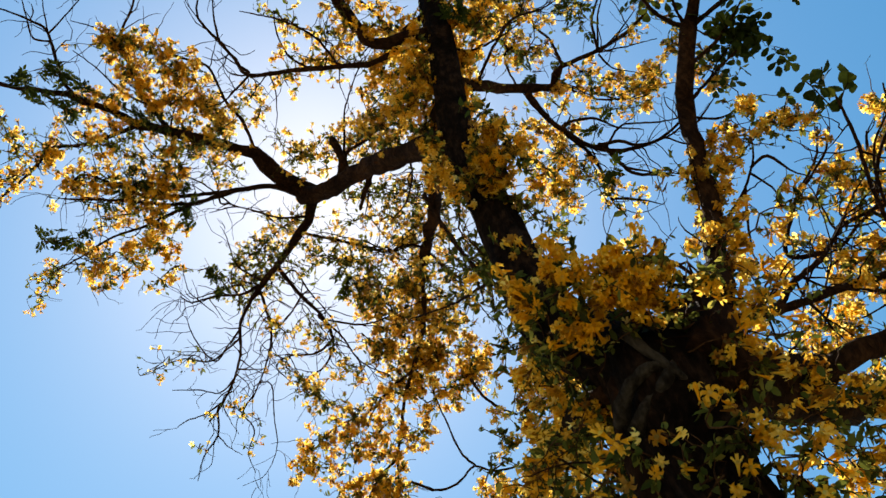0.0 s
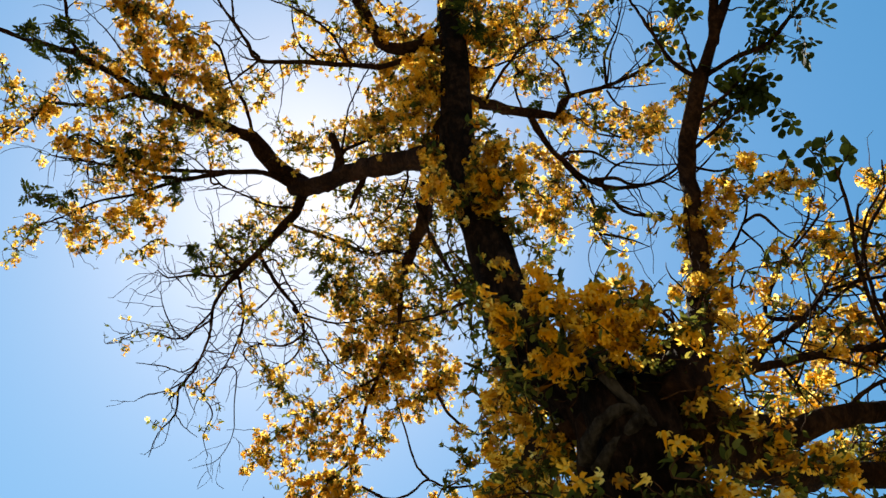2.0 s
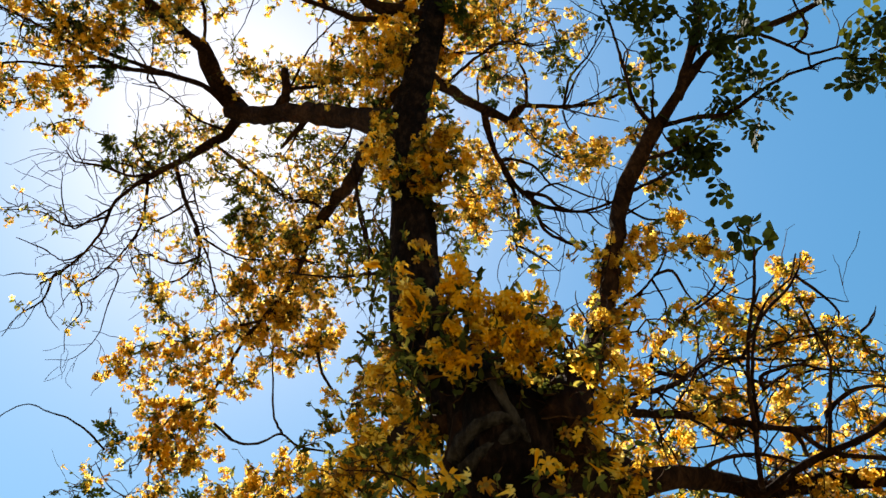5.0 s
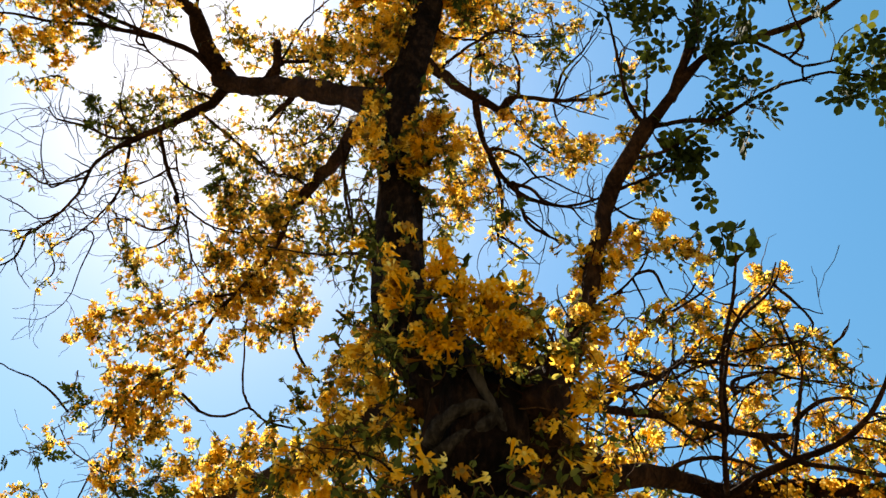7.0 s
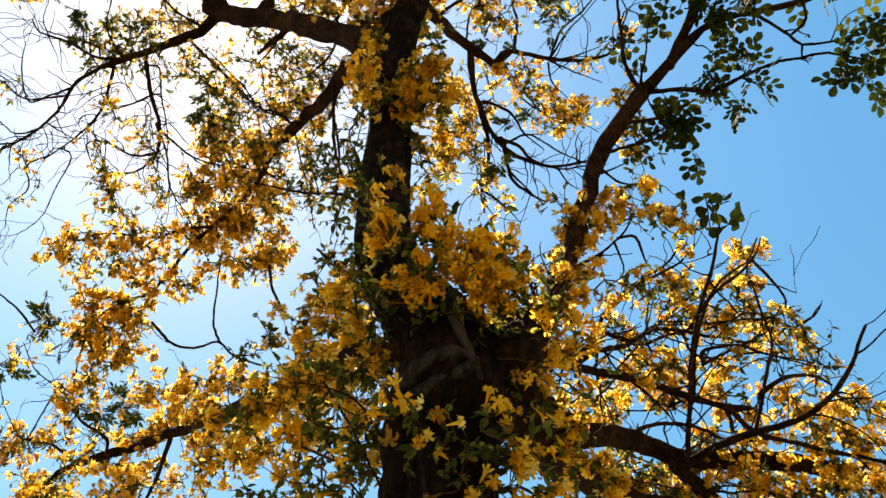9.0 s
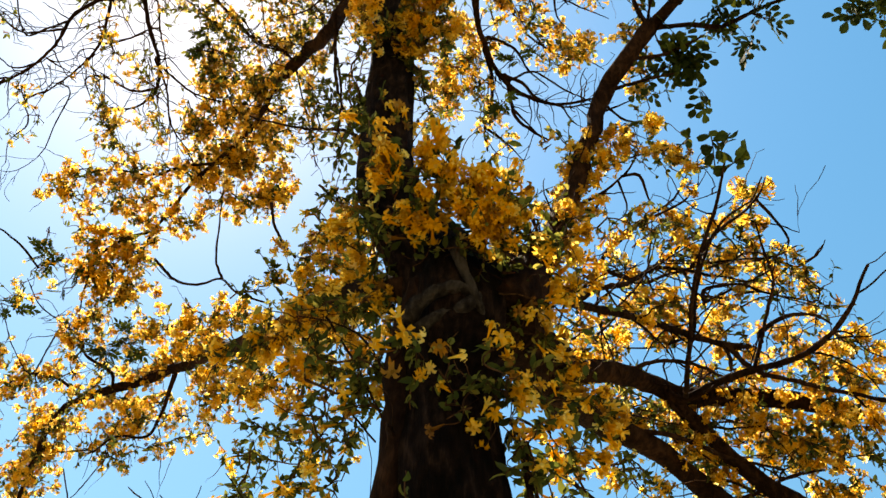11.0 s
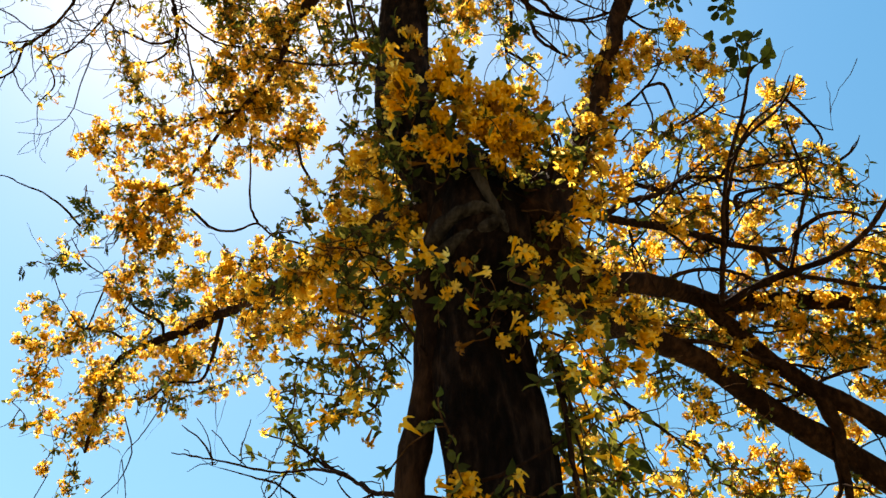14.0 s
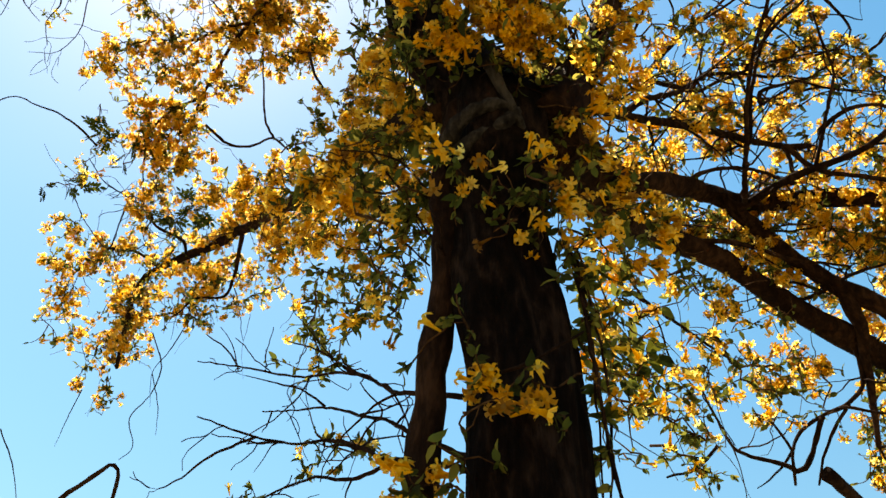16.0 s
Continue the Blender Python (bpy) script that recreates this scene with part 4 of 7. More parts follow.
limb("dead_branch", [(0.04, 2.53, 3.47, 0.012), (-0.28, 2.7, 3.64, 0.011), (-0.4, 2.85, 3.78, 0.009), (-0.52, 2.97, 3.96, 0.008), (-0.64, 3.1, 4.12, 0.007), (-0.84, 3.17, 4.32, 0.005), (-1.02, 3.28, 4.48, 0.004)], 3)
limb("dead_branch", [(-0.51, 2.86, 3.87, 0.009), (-0.67, 3, 4.02, 0.007), (-0.89, 3.15, 4.13, 0.006), (-1.2, 3.23, 4.27, 0.005), (-1.48, 3.31, 4.39, 0.003)], 3)
limb("dead_branch", [(-1.26, 3.31, 4.34, 0.006), (-1.33, 3.27, 4.43, 0.004), (-1.44, 3.23, 4.5, 0.003)], 3)
limb("dead_branch", [(0.03, 2.6, 3.22, 0.012), (-0.28, 2.88, 3.57, 0.011), (-0.43, 3.05, 3.78, 0.009), (-0.59, 3.24, 3.96, 0.008), (-0.8, 3.41, 4.15, 0.007), (-1.02, 3.6, 4.29, 0.005), (-1.25, 3.78, 4.43, 0.004)], 3)
limb("dead_branch", [(-0.86, 3.6, 4.31, 0.007), (-0.98, 3.61, 4.42, 0.006), (-1.12, 3.64, 4.5, 0.005), (-1.34, 3.64, 4.57, 0.003)], 3)
limb("dead_branch", [(0.03, 2.61, 3.2, 0.015), (-0.29, 2.85, 3.44, 0.013), (-0.43, 3, 3.55, 0.012), (-0.55, 3.12, 3.7, 0.01), (-0.73, 3.24, 3.83, 0.009), (-0.92, 3.37, 3.91, 0.007), (-1.15, 3.47, 4.03, 0.006), (-1.48, 3.49, 4.18, 0.004)], 3)
limb("dead_branch", [(-1.15, 3.47, 4.03, 0.009), (-1.3, 3.51, 3.99, 0.007), (-1.41, 3.55, 3.96, 0.006), (-1.52, 3.61, 3.9, 0.005), (-1.64, 3.64, 3.86, 0.003)], 3)
limb("dead_branch", [(-0.39, 3.08, 3.61, 0.011), (-0.53, 3.19, 3.61, 0.01), (-0.64, 3.27, 3.64, 0.009), (-0.78, 3.32, 3.69, 0.007), (-0.94, 3.4, 3.69, 0.006), (-1.09, 3.49, 3.67, 0.004), (-1.24, 3.59, 3.62, 0.003)], 3)
limb("dead_branch", [(-0.41, 2.91, 3.84, 0.006), (-0.35, 2.94, 3.73, 0.004), (-0.31, 2.98, 3.6, 0.003)], 3)
limb("dead_branch", [(-0.6, 3.27, 3.99, 0.006), (-0.42, 3.11, 3.91, 0.004), (-0.3, 2.92, 3.84, 0.003)], 3)
limb("dead_branch", [(-1.15, 3.64, 4.31, 0.005), (-1.18, 3.68, 4.25, 0.004), (-1.2, 3.7, 4.23, 0.003)], 3)
limb("drooping_twig", [(-2.37, 3.89, 3.86, 0.014), (-2.26, 3.88, 3.98, 0.013), (-2.14, 3.88, 4.1, 0.013), (-2.06, 3.87, 4.17, 0.012), (-2.02, 3.9, 4.16, 0.011), (-2.02, 3.95, 4.09, 0.011), (-2.05, 4, 3.99, 0.01)])
limb("hanging_twig", [(-3.17, 5.74, 6.95, 0.007), (-3.07, 5.93, 6.69, 0.006), (-3.13, 6.01, 6.42, 0.005), (-3.25, 6.03, 6.18, 0.005), (-3.18, 6.13, 5.95, 0.004), (-3.25, 6.1, 5.79, 0.003)])
limb("hanging_twig", [(-3.1, 5.86, 6.56, 0.005), (-3.01, 6, 6.28, 0.004), (-2.98, 6.07, 6.02, 0.002)])
limb("hanging_twig", [(-2.84, 5.73, 7.15, 0.006), (-2.98, 5.81, 6.79, 0.005), (-3.07, 5.81, 6.52, 0.003), (-3.03, 5.9, 6.2, 0.002)])
limb("hanging_twig", [(-3.81, 6.03, 6.53, 0.005), (-3.89, 6.12, 6.27, 0.004), (-3.95, 6.2, 6.02, 0.002)])
limb("hanging_twig", [(-3.05, 4.23, 4.71, 0.005), (-2.98, 4.39, 4.56, 0.004), (-2.94, 4.54, 4.38, 0.002)])
limb("vine_stem", [(0.32, 2.19, 3.88, 0.007), (0.33, 2.13, 3.52, 0.007), (0.33, 2.12, 3.31, 0.006), (0.34, 2.13, 3.15, 0.006), (0.35, 2.19, 2.99, 0.005), (0.36, 2.18, 2.8, 0.005)])
limb("vine_stem", [(0.31, 2.16, 3.91, 0.005), (0.33, 2.14, 3.58, 0.005), (0.34, 2.14, 3.36, 0.005), (0.35, 2.19, 3.15, 0.004), (0.36, 2.21, 2.95, 0.004), (0.37, 2.2, 2.78, 0.004)])
limb("vine_stem", [(0.33, 2.13, 3.8, 0.004), (0.34, 2.14, 3.43, 0.004), (0.33, 2.16, 3.19, 0.004), (0.33, 2.22, 3.03, 0.003), (0.32, 2.27, 2.86, 0.003)])
limb("vine_stem", [(0.56, 2.56, 4.18, 0.005), (0.76, 2.91, 4.22, 0.005), (0.86, 3.19, 4.19, 0.004), (1.02, 3.42, 4.17, 0.004), (1.23, 3.78, 4.13, 0.003)])
limb("vine_stem", [(0.34, 2.22, 3.85, 0.005), (0.36, 2.15, 3.49, 0.005), (0.37, 2.16, 3.19, 0.005), (0.36, 2.24, 2.99, 0.004), (0.34, 2.27, 2.86, 0.004)])
limb("vine_stem", [(0.49, 2.59, 4.18, 0.012), (0.69, 2.92, 4.37, 0.011), (0.89, 3.19, 4.48, 0.009), (1.14, 3.48, 4.55, 0.008), (1.32, 3.66, 4.58, 0.007)])
limb("vine_stem", [(0.6, 2.93, 4.1, 0.01), (0.74, 3.21, 4.04, 0.009), (0.84, 3.44, 4.05, 0.007), (1.05, 3.63, 4.06, 0.006)])
limb("limb", [(-0.195, 2.27, 2.87, 0.056), (-0.182, 2.27, 3.1, 0.054), (-0.168, 2.25, 3.35, 0.052), (-0.15, 2.22, 3.56, 0.056), (-0.13, 2.18, 3.77, 0.054), (-0.13, 2.13, 3.97, 0.048), (-0.14, 2.08, 4.14, 0.046), (-0.13, 2.03, 4.33, 0.045), (-0.08, 1.98, 4.54, 0.045)], 1.5)
limb("vine_stem", [(-0.11, 1.91, 4.17, 0.037), (-0.07, 1.86, 4.23, 0.034), (-0.01, 1.84, 4.27, 0.029), (0.05, 1.83, 4.3, 0.031), (0.1, 1.85, 4.32, 0.025), (0.15, 1.9, 4.32, 0.018)])
limb("vine_stem", [(-0.08, 1.93, 4.13, 0.033), (-0.01, 1.9, 4.18, 0.030), (0.07, 1.88, 4.22, 0.026), (0.13, 1.87, 4.27, 0.027), (0.16, 1.89, 4.35, 0.021)])
limb("vine_stem", [(0.05, 1.79, 4.57, 0.025), (0.08, 1.8, 4.44, 0.022), (0.12, 1.83, 4.34, 0.018), (0.16, 1.88, 4.26, 0.017), (0.19, 1.97, 4.22, 0.013)])
limb("vine_stem", [(0.05, 1.95, 3.09, 0.006), (0.14, 1.96, 3.14, 0.005), (0.24, 2, 3.24, 0.005), (0.3, 2.01, 3.29, 0.004)])
limb("vine_stem", [(-0.79, 1.89, 7.19, 0.01), (-0.72, 1.68, 7.23, 0.009), (-0.6, 1.47, 7.27, 0.007), (-0.44, 1.25, 7.31, 0.006)])
limb("twig", [(-2.487, 2.187, 10.062, 0.012), (-2.2, 2.42, 9.95, 0.009), (-1.99, 2.6, 9.84, 0.007), (-1.76, 2.76, 9.74, 0.004)], 3)
limb("branch", [(-2.46, 2, 10.2, 0.016), (-2.7, 1.83, 10.11, 0.013), (-2.86, 1.61, 10.05, 0.011), (-2.98, 1.45, 9.98, 0.008), (-3.2, 1.34, 9.87, 0.005)], 8)
limb("twig", [(-2.9, 2.28, 9.693, 0.012), (-2.81, 2.33, 9.79, 0.012), (-2.78, 2.57, 9.67, 0.01), (-2.72, 2.79, 9.56, 0.008), (-2.69, 3.03, 9.43, 0.006), (-2.77, 3.12, 9.3, 0.004)], 3)
limb("twig", [(-3.205, 2.4, 9.52, 0.01), (-3.23, 2.58, 9.39, 0.008), (-3.33, 2.76, 9.25, 0.006), (-3.46, 2.91, 9.09, 0.004)], 3)
limb("twig", [(-2.78, 2.57, 9.67, 0.01), (-2.85, 2.57, 9.7, 0.01), (-3.15, 2.65, 9.44, 0.007), (-3.36, 2.57, 9.27, 0.003)], 3)
limb("twig", [(-1.436, 1.769, 9.448, 0.012), (-1.49, 1.73, 9.45, 0.012), (-1.61, 1.97, 9.47, 0.009), (-1.76, 2.13, 9.5, 0.005)], 3)
limb("twig", [(-3.277, 2.185, 9.523, 0.01), (-3.35, 2.1, 9.64, 0.01), (-3.59, 2.01, 9.56, 0.008), (-3.77, 1.93, 9.49, 0.005), (-3.79, 1.82, 9.51, 0.003)], 3)
limb("twig", [(0.96, 1.91, 9.31, 0.01), (1.11, 1.66, 9.42, 0.008), (1.24, 1.53, 9.49, 0.006), (1.42, 1.31, 9.58, 0.004)], 3)
limb("twig", [(0.96, 1.92, 9.3, 0.012), (1.19, 1.88, 9.39, 0.008), (1.45, 1.79, 9.47, 0.004)], 3)
limb("twig", [(0.95, 1.93, 9.3, 0.01), (0.99, 2.08, 9.23, 0.008), (1.08, 2.16, 9.16, 0.005), (1.26, 2.29, 9.06, 0.003)], 3)
limb("twig", [(0.533, 1.977, 9.117, 0.012), (0.69, 2.18, 9.05, 0.01), (0.88, 2.3, 9, 0.008), (1.07, 2.38, 8.95, 0.006), (1.3, 2.38, 8.91, 0.004)], 3)
limb("twig", [(0.33, 2.28, 8.94, 0.016), (0.39, 2.23, 8.95, 0.016), (0.61, 2.3, 8.88, 0.012), (0.74, 2.45, 8.79, 0.009), (0.92, 2.56, 8.69, 0.005)], 3)
limb("branch", [(0.47, 2.49, 8.76, 0.018), (0.69, 2.54, 8.7, 0.016), (0.8, 2.63, 8.63, 0.012), (1.03, 2.68, 8.55, 0.009), (1.29, 2.62, 8.51, 0.007)], 8)
limb("twig", [(0.563, 2.547, 8.73, 0.016), (0.61, 2.73, 8.62, 0.012), (0.76, 2.85, 8.52, 0.009), (0.93, 2.97, 8.42, 0.005)], 3)
limb("twig", [(0.953, 2.663, 8.577, 0.01), (1.03, 2.67, 8.53, 0.01), (1.13, 2.76, 8.42, 0.007), (1.22, 2.78, 8.35, 0.003)], 3)
limb("twig", [(0.27, 1.42, 9.12, 0.01), (0.26, 1.24, 9.29, 0.01), (0.38, 1.27, 9.35, 0.008), (0.67, 1.3, 9.4, 0.005), (0.88, 1.31, 9.44, 0.003)], 3)
limb("twig", [(0.17, 1.71, 8.89, 0.01), (0.19, 1.49, 9.04, 0.01), (0.27, 1.42, 9.12, 0.008), (0.45, 1.48, 9.17, 0.005), (0.54, 1.58, 9.21, 0.003)], 3)
limb("twig", [(1.283, 1.517, 7.077, 0.01), (1.32, 1.3, 7.21, 0.007), (1.34, 1.14, 7.35, 0.003)], 3)
limb("branch", [(1.005, 1.832, 6.63, 0.014), (1.17, 1.8, 6.7, 0.011), (1.3, 1.76, 6.72, 0.008), (1.43, 1.73, 6.74, 0.005)], 8)
limb("twig", [(1, 1.9, 6.56, 0.01), (1.14, 1.99, 6.55, 0.007), (1.27, 1.99, 6.57, 0.003)], 3)
limb("twig", [(1, 1.93, 6.54, 0.008), (1.12, 1.89, 6.59, 0.005), (1.19, 1.87, 6.64, 0.003)], 3)
limb("twig", [(0.97, 2.44, 6.175, 0.012), (0.85, 2.41, 6.16, 0.012), (1.02, 2.33, 6.24, 0.009), (1.16, 2.22, 6.33, 0.007), (1.24, 2.09, 6.45, 0.004)], 3)
limb("branch", [(1.08, 2.715, 6.13, 0.014), (1.09, 2.65, 6.09, 0.014), (1.25, 2.53, 6.2, 0.012), (1.4, 2.48, 6.27, 0.009), (1.55, 2.42, 6.35, 0.007), (1.64, 2.34, 6.44, 0.005)], 8)
limb("twig", [(1.31, 2.787, 6.057, 0.012), (1.32, 2.91, 6.11, 0.012), (1.51, 2.86, 6.17, 0.01), (1.76, 2.79, 6.21, 0.008), (2.01, 2.75, 6.23, 0.006), (2.22, 2.73, 6.23, 0.004)], 3)
limb("twig", [(1.553, 2.817, 5.74, 0.012), (1.61, 2.92, 5.88, 0.012), (1.82, 2.87, 6, 0.009), (2.02, 2.83, 6.11, 0.007), (2.19, 2.79, 6.22, 0.004)], 3)
limb("twig", [(1.68, 2.903, 5.92, 0.012), (1.68, 2.87, 6.01, 0.012), (1.89, 2.83, 6.04, 0.009), (2.1, 2.86, 6, 0.007), (2.36, 2.87, 5.95, 0.004)], 3)
limb("branch", [(1.91, 2.9, 5.54, 0.016), (1.93, 2.9, 5.63, 0.016), (2.07, 2.8, 5.67, 0.013), (2.23, 2.77, 5.65, 0.01), (2.32, 2.8, 5.62, 0.007)], 8)
limb("twig", [(1.635, 2.825, 6.19, 0.012), (1.77, 2.59, 6.26, 0.012), (1.93, 2.45, 6.31, 0.009), (2.02, 2.34, 6.37, 0.007), (2.05, 2.27, 6.43, 0.004)], 3)
limb("twig", [(1.99, 2.377, 6.35, 0.01), (2.18, 2.54, 6.36, 0.01), (2.25, 2.63, 6.28, 0.007), (2.23, 2.72, 6.24, 0.003)], 3)
limb("twig", [(2.305, 2.745, 6.17, 0.01), (2.4, 2.67, 6.18, 0.007), (2.44, 2.57, 6.21, 0.003)], 3)
limb("twig", [(1.02, 2.33, 6.24, 0.01), (0.91, 2.5, 6.1, 0.008), (0.84, 2.6, 5.94, 0.005), (0.85, 2.63, 5.8, 0.003)], 3)
limb("twig", [(1.113, 2.257, 6.3, 0.01), (1.24, 2.27, 6.36, 0.01), (1.3, 2.39, 6.29, 0.007), (1.39, 2.48, 6.22, 0.003)], 3)
limb("twig", [(1.09, 2.275, 6.285, 0.008), (1.16, 2.43, 6.19, 0.005), (1.07, 2.53, 6.16, 0.003)], 3)
limb("twig", [(-2.917, 2.55, 9.372, 0.006), (-3.06, 2.38, 9.41, 0.006), (-3.38, 2.46, 9.22, 0.005), (-3.75, 2.41, 9.02, 0.003), (-3.98, 2.34, 8.88, 0.002)], 3)
limb("twig", [(-2.795, 2.45, 9.73, 0.006), (-2.73, 2.41, 9.52, 0.006), (-2.87, 2.54, 9.4, 0.005), (-3.15, 2.6, 9.23, 0.003), (-3.19, 2.73, 9.13, 0.002)], 3)
limb("twig", [(-2.87, 2.54, 9.4, 0.006), (-2.82, 2.6, 9.43, 0.006), (-2.79, 2.79, 9.33, 0.005), (-2.74, 3.03, 9.22, 0.004), (-2.69, 3.31, 9.07, 0.004), (-2.78, 3.48, 8.92, 0.003), (-2.92, 3.5, 8.81, 0.002)], 3)
limb("twig", [(-3.16, 2.86, 9.08, 0.006), (-3.12, 2.84, 9.01, 0.006), (-3.1, 3.07, 8.89, 0.005), (-3, 3.26, 8.81, 0.003), (-2.95, 3.4, 8.73, 0.002)], 3)
limb("twig", [(-2.71, 2.81, 9.4, 0.006), (-2.62, 2.74, 9.35, 0.006), (-2.47, 2.89, 9.3, 0.005), (-2.39, 2.96, 9.27, 0.003), (-2.51, 2.96, 9.19, 0.002)], 3)
limb("twig", [(-1.76, 2.13, 9.5, 0.006), (-1.74, 2.24, 9.53, 0.006), (-1.69, 2.47, 9.4, 0.005), (-1.58, 2.65, 9.29, 0.004), (-1.73, 2.81, 9.13, 0.003)], 3)
limb("vine_stem", [(-4.308, 3.765, 7.671, 0.004), (-4.209, 3.694, 7.784, 0.005), (-4.051, 3.697, 7.89, 0.006), (-3.913, 3.806, 7.913, 0.007), (-3.772, 3.907, 7.938, 0.008), (-3.63, 4.058, 7.928, 0.01), (-3.508, 4.232, 7.883, 0.011)])
limb("stub", [(-1.436, 1.769, 9.448, 0.035), (-1.53, 1.852, 9.411, 0.03), (-1.634, 1.925, 9.373, 0.024), (-1.727, 2.012, 9.331, 0.012)])

# flowering and leafy shoots
spray("Y", .9, 0.169, [(-2.23, 3.72, 9.13), (-1.96, 3.7, 9.18), (-1.7, 3.81, 9.15), (-1.55, 4.01, 9.04)])
spray("Y", .7, 0.157, [(-1.96, 3.82, 8.73), (-1.71, 3.9, 8.76), (-1.48, 3.75, 8.89)])
spray("G", .7, 0.091, [(-0.67, 2.16, 5.75), (-0.54, 2.19, 5.61), (-0.41, 2.09, 5.52), (-0.29, 2.14, 5.36)])
spray("Y", .6, 0.087, [(-0.71, 2.28, 5.68), (-0.59, 2.33, 5.56), (-0.45, 2.27, 5.5)])
spray("Y", .7, 0.159, [(-3.25, 4.01, 8.26), (-3.13, 4.27, 8.16), (-3.06, 4.51, 8.04)])
spray("D", 0.36, 0.134, [(-3.23, 0.01, 9.9), (-3.12, 0.3, 9.94), (-2.86, 0.46, 10.03)])
spray("G", .6, 0.17, [(-3.47, 0.27, 10.12), (-3.09, 0.28, 10.28), (-2.98, 0.7, 10.3)])
spray("S", .6, 0.17, [(-3.61, 0.3, 10.05), (-3.42, 0.59, 10.12), (-2.96, 0.58, 10.3)])
spray("G", .7, 0.11, [(-0.94, 1.33, 8.17), (-0.77, 1.45, 8.07), (-0.58, 1.43, 7.99)])
spray("S", .7, 0.123, [(-1.12, 1.96, 9.16), (-0.9, 2.04, 8.96), (-0.58, 1.99, 8.81), (-0.39, 1.82, 8.65)])
spray("D", 0.3, 0.124, [(-4.04, 0.47, 9.58), (-3.87, 0.66, 9.65), (-3.58, 0.62, 9.79)])
spray("G", .5, 0.17, [(-3.27, 0.53, 9.93), (-3.02, 0.74, 10.01), (-2.64, 0.71, 10.14)])
spray("S", .5, 0.17, [(-3.99, 0.79, 9.58), (-3.7, 0.92, 9.71), (-3.39, 0.83, 9.86)])
spray("G", 1.0, 0.065, [(0.31, 1.96, 4.37), (0.39, 2.04, 4.39), (0.47, 2.14, 4.41)])
spray("Y", .8, 0.117, [(1.17, 3.48, 5.63), (1.34, 3.54, 5.61), (1.52, 3.6, 5.59), (1.69, 3.67, 5.55)])
spray("G", .8, 0.107, [(1.14, 3.41, 5.73), (1.35, 3.49, 5.69), (1.59, 3.55, 5.64), (1.76, 3.63, 5.61)])
spray("Y", .8, 0.125, [(1.92, 3.71, 5.86), (2.11, 3.83, 5.77), (2.28, 3.89, 5.73), (2.49, 3.94, 5.65)])
spray("G", .8, 0.113, [(2.03, 3.65, 6.02), (2.24, 3.74, 5.93), (2.45, 3.79, 5.88), (2.6, 3.83, 5.85)])
spray("Y", .7, 0.112, [(1.74, 3.74, 5.41), (1.92, 3.8, 5.32), (2.1, 3.85, 5.22), (2.31, 3.8, 5.2)])
spray("G", 1.2, 0.079, [(-0.49, 2.19, 4.36), (-0.39, 2.22, 4.31), (-0.3, 2.19, 4.3), (-0.21, 2.22, 4.25)])
spray("G", 1.2, 0.079, [(-0.52, 2.3, 4.27), (-0.4, 2.33, 4.22), (-0.28, 2.3, 4.22), (-0.19, 2.34, 4.15)])
spray("Y", .8, 0.074, [(-0.57, 2.34, 4.48), (-0.45, 2.38, 4.44), (-0.32, 2.37, 4.42), (-0.22, 2.41, 4.35)])
spray("G", 1.0, 0.072, [(-0.3, 2.09, 4.57), (-0.26, 2.17, 4.47), (-0.21, 2.22, 4.37)])
spray("Y", 1.0, 0.107, [(1.35, 3.59, 5.58), (1.53, 3.62, 5.58), (1.72, 3.67, 5.54), (1.8, 3.76, 5.51)])
spray("G", .8, 0.101, [(1.29, 3.62, 5.41), (1.49, 3.62, 5.34), (1.67, 3.59, 5.28)])
spray("Y", 1.0, 0.121, [(2.31, 3.38, 5.44), (2.45, 3.35, 5.37), (2.58, 3.32, 5.31), (2.66, 3.36, 5.22)])
spray("G", .7, 0.106, [(2.28, 3.49, 5.36), (2.45, 3.47, 5.27), (2.63, 3.42, 5.18)])
spray("Y", .8, 0.106, [(2.32, 3.12, 5.65), (2.46, 3.1, 5.58), (2.59, 3.1, 5.49)])
spray("Y", .7, 0.075, [(0.69, 2.78, 5.23), (0.84, 2.91, 5.36), (1.0, 2.98, 5.51), (1.12, 3.05, 5.56)])
spray("G", .8, 0.077, [(0.58, 2.63, 4.73), (0.74, 2.64, 4.68), (0.87, 2.64, 4.65)])
spray("G", 1.2, 0.074, [(-0.26, 1.94, 4.78), (-0.22, 2.03, 4.69), (-0.19, 2.11, 4.6), (-0.18, 2.19, 4.5)])
spray("Y", .9, 0.075, [(-0.29, 1.99, 4.81), (-0.26, 2.08, 4.73), (-0.23, 2.19, 4.62)])
spray("G", 1.0, 0.068, [(-0.36, 1.42, 4.98), (-0.33, 1.52, 4.91), (-0.25, 1.61, 4.85)])
spray("G", .8, 0.079, [(-0.33, 1.56, 5.2), (-0.34, 1.68, 5.15), (-0.3, 1.79, 5.09), (-0.3, 1.91, 5.03)])
spray("Y", .35, 0.063, [(-0.35, 1.96, 4.41), (-0.47, 2.11, 4.54), (-0.6, 2.26, 4.66)])
spray("Y", 1.0, 0.085, [(-0.55, 2.28, 4.65), (-0.7, 2.46, 4.83), (-0.87, 2.65, 4.98), (-1.04, 2.85, 5.13)])
spray("G", .4, 0.072, [(-0.6, 2.3, 4.63), (-0.77, 2.53, 4.81), (-0.94, 2.74, 4.98)])
spray("G", 1.4, 0.042, [(0.33, 2.09, 3.76), (0.36, 2.12, 3.62), (0.37, 2.14, 3.48), (0.37, 2.15, 3.34)])
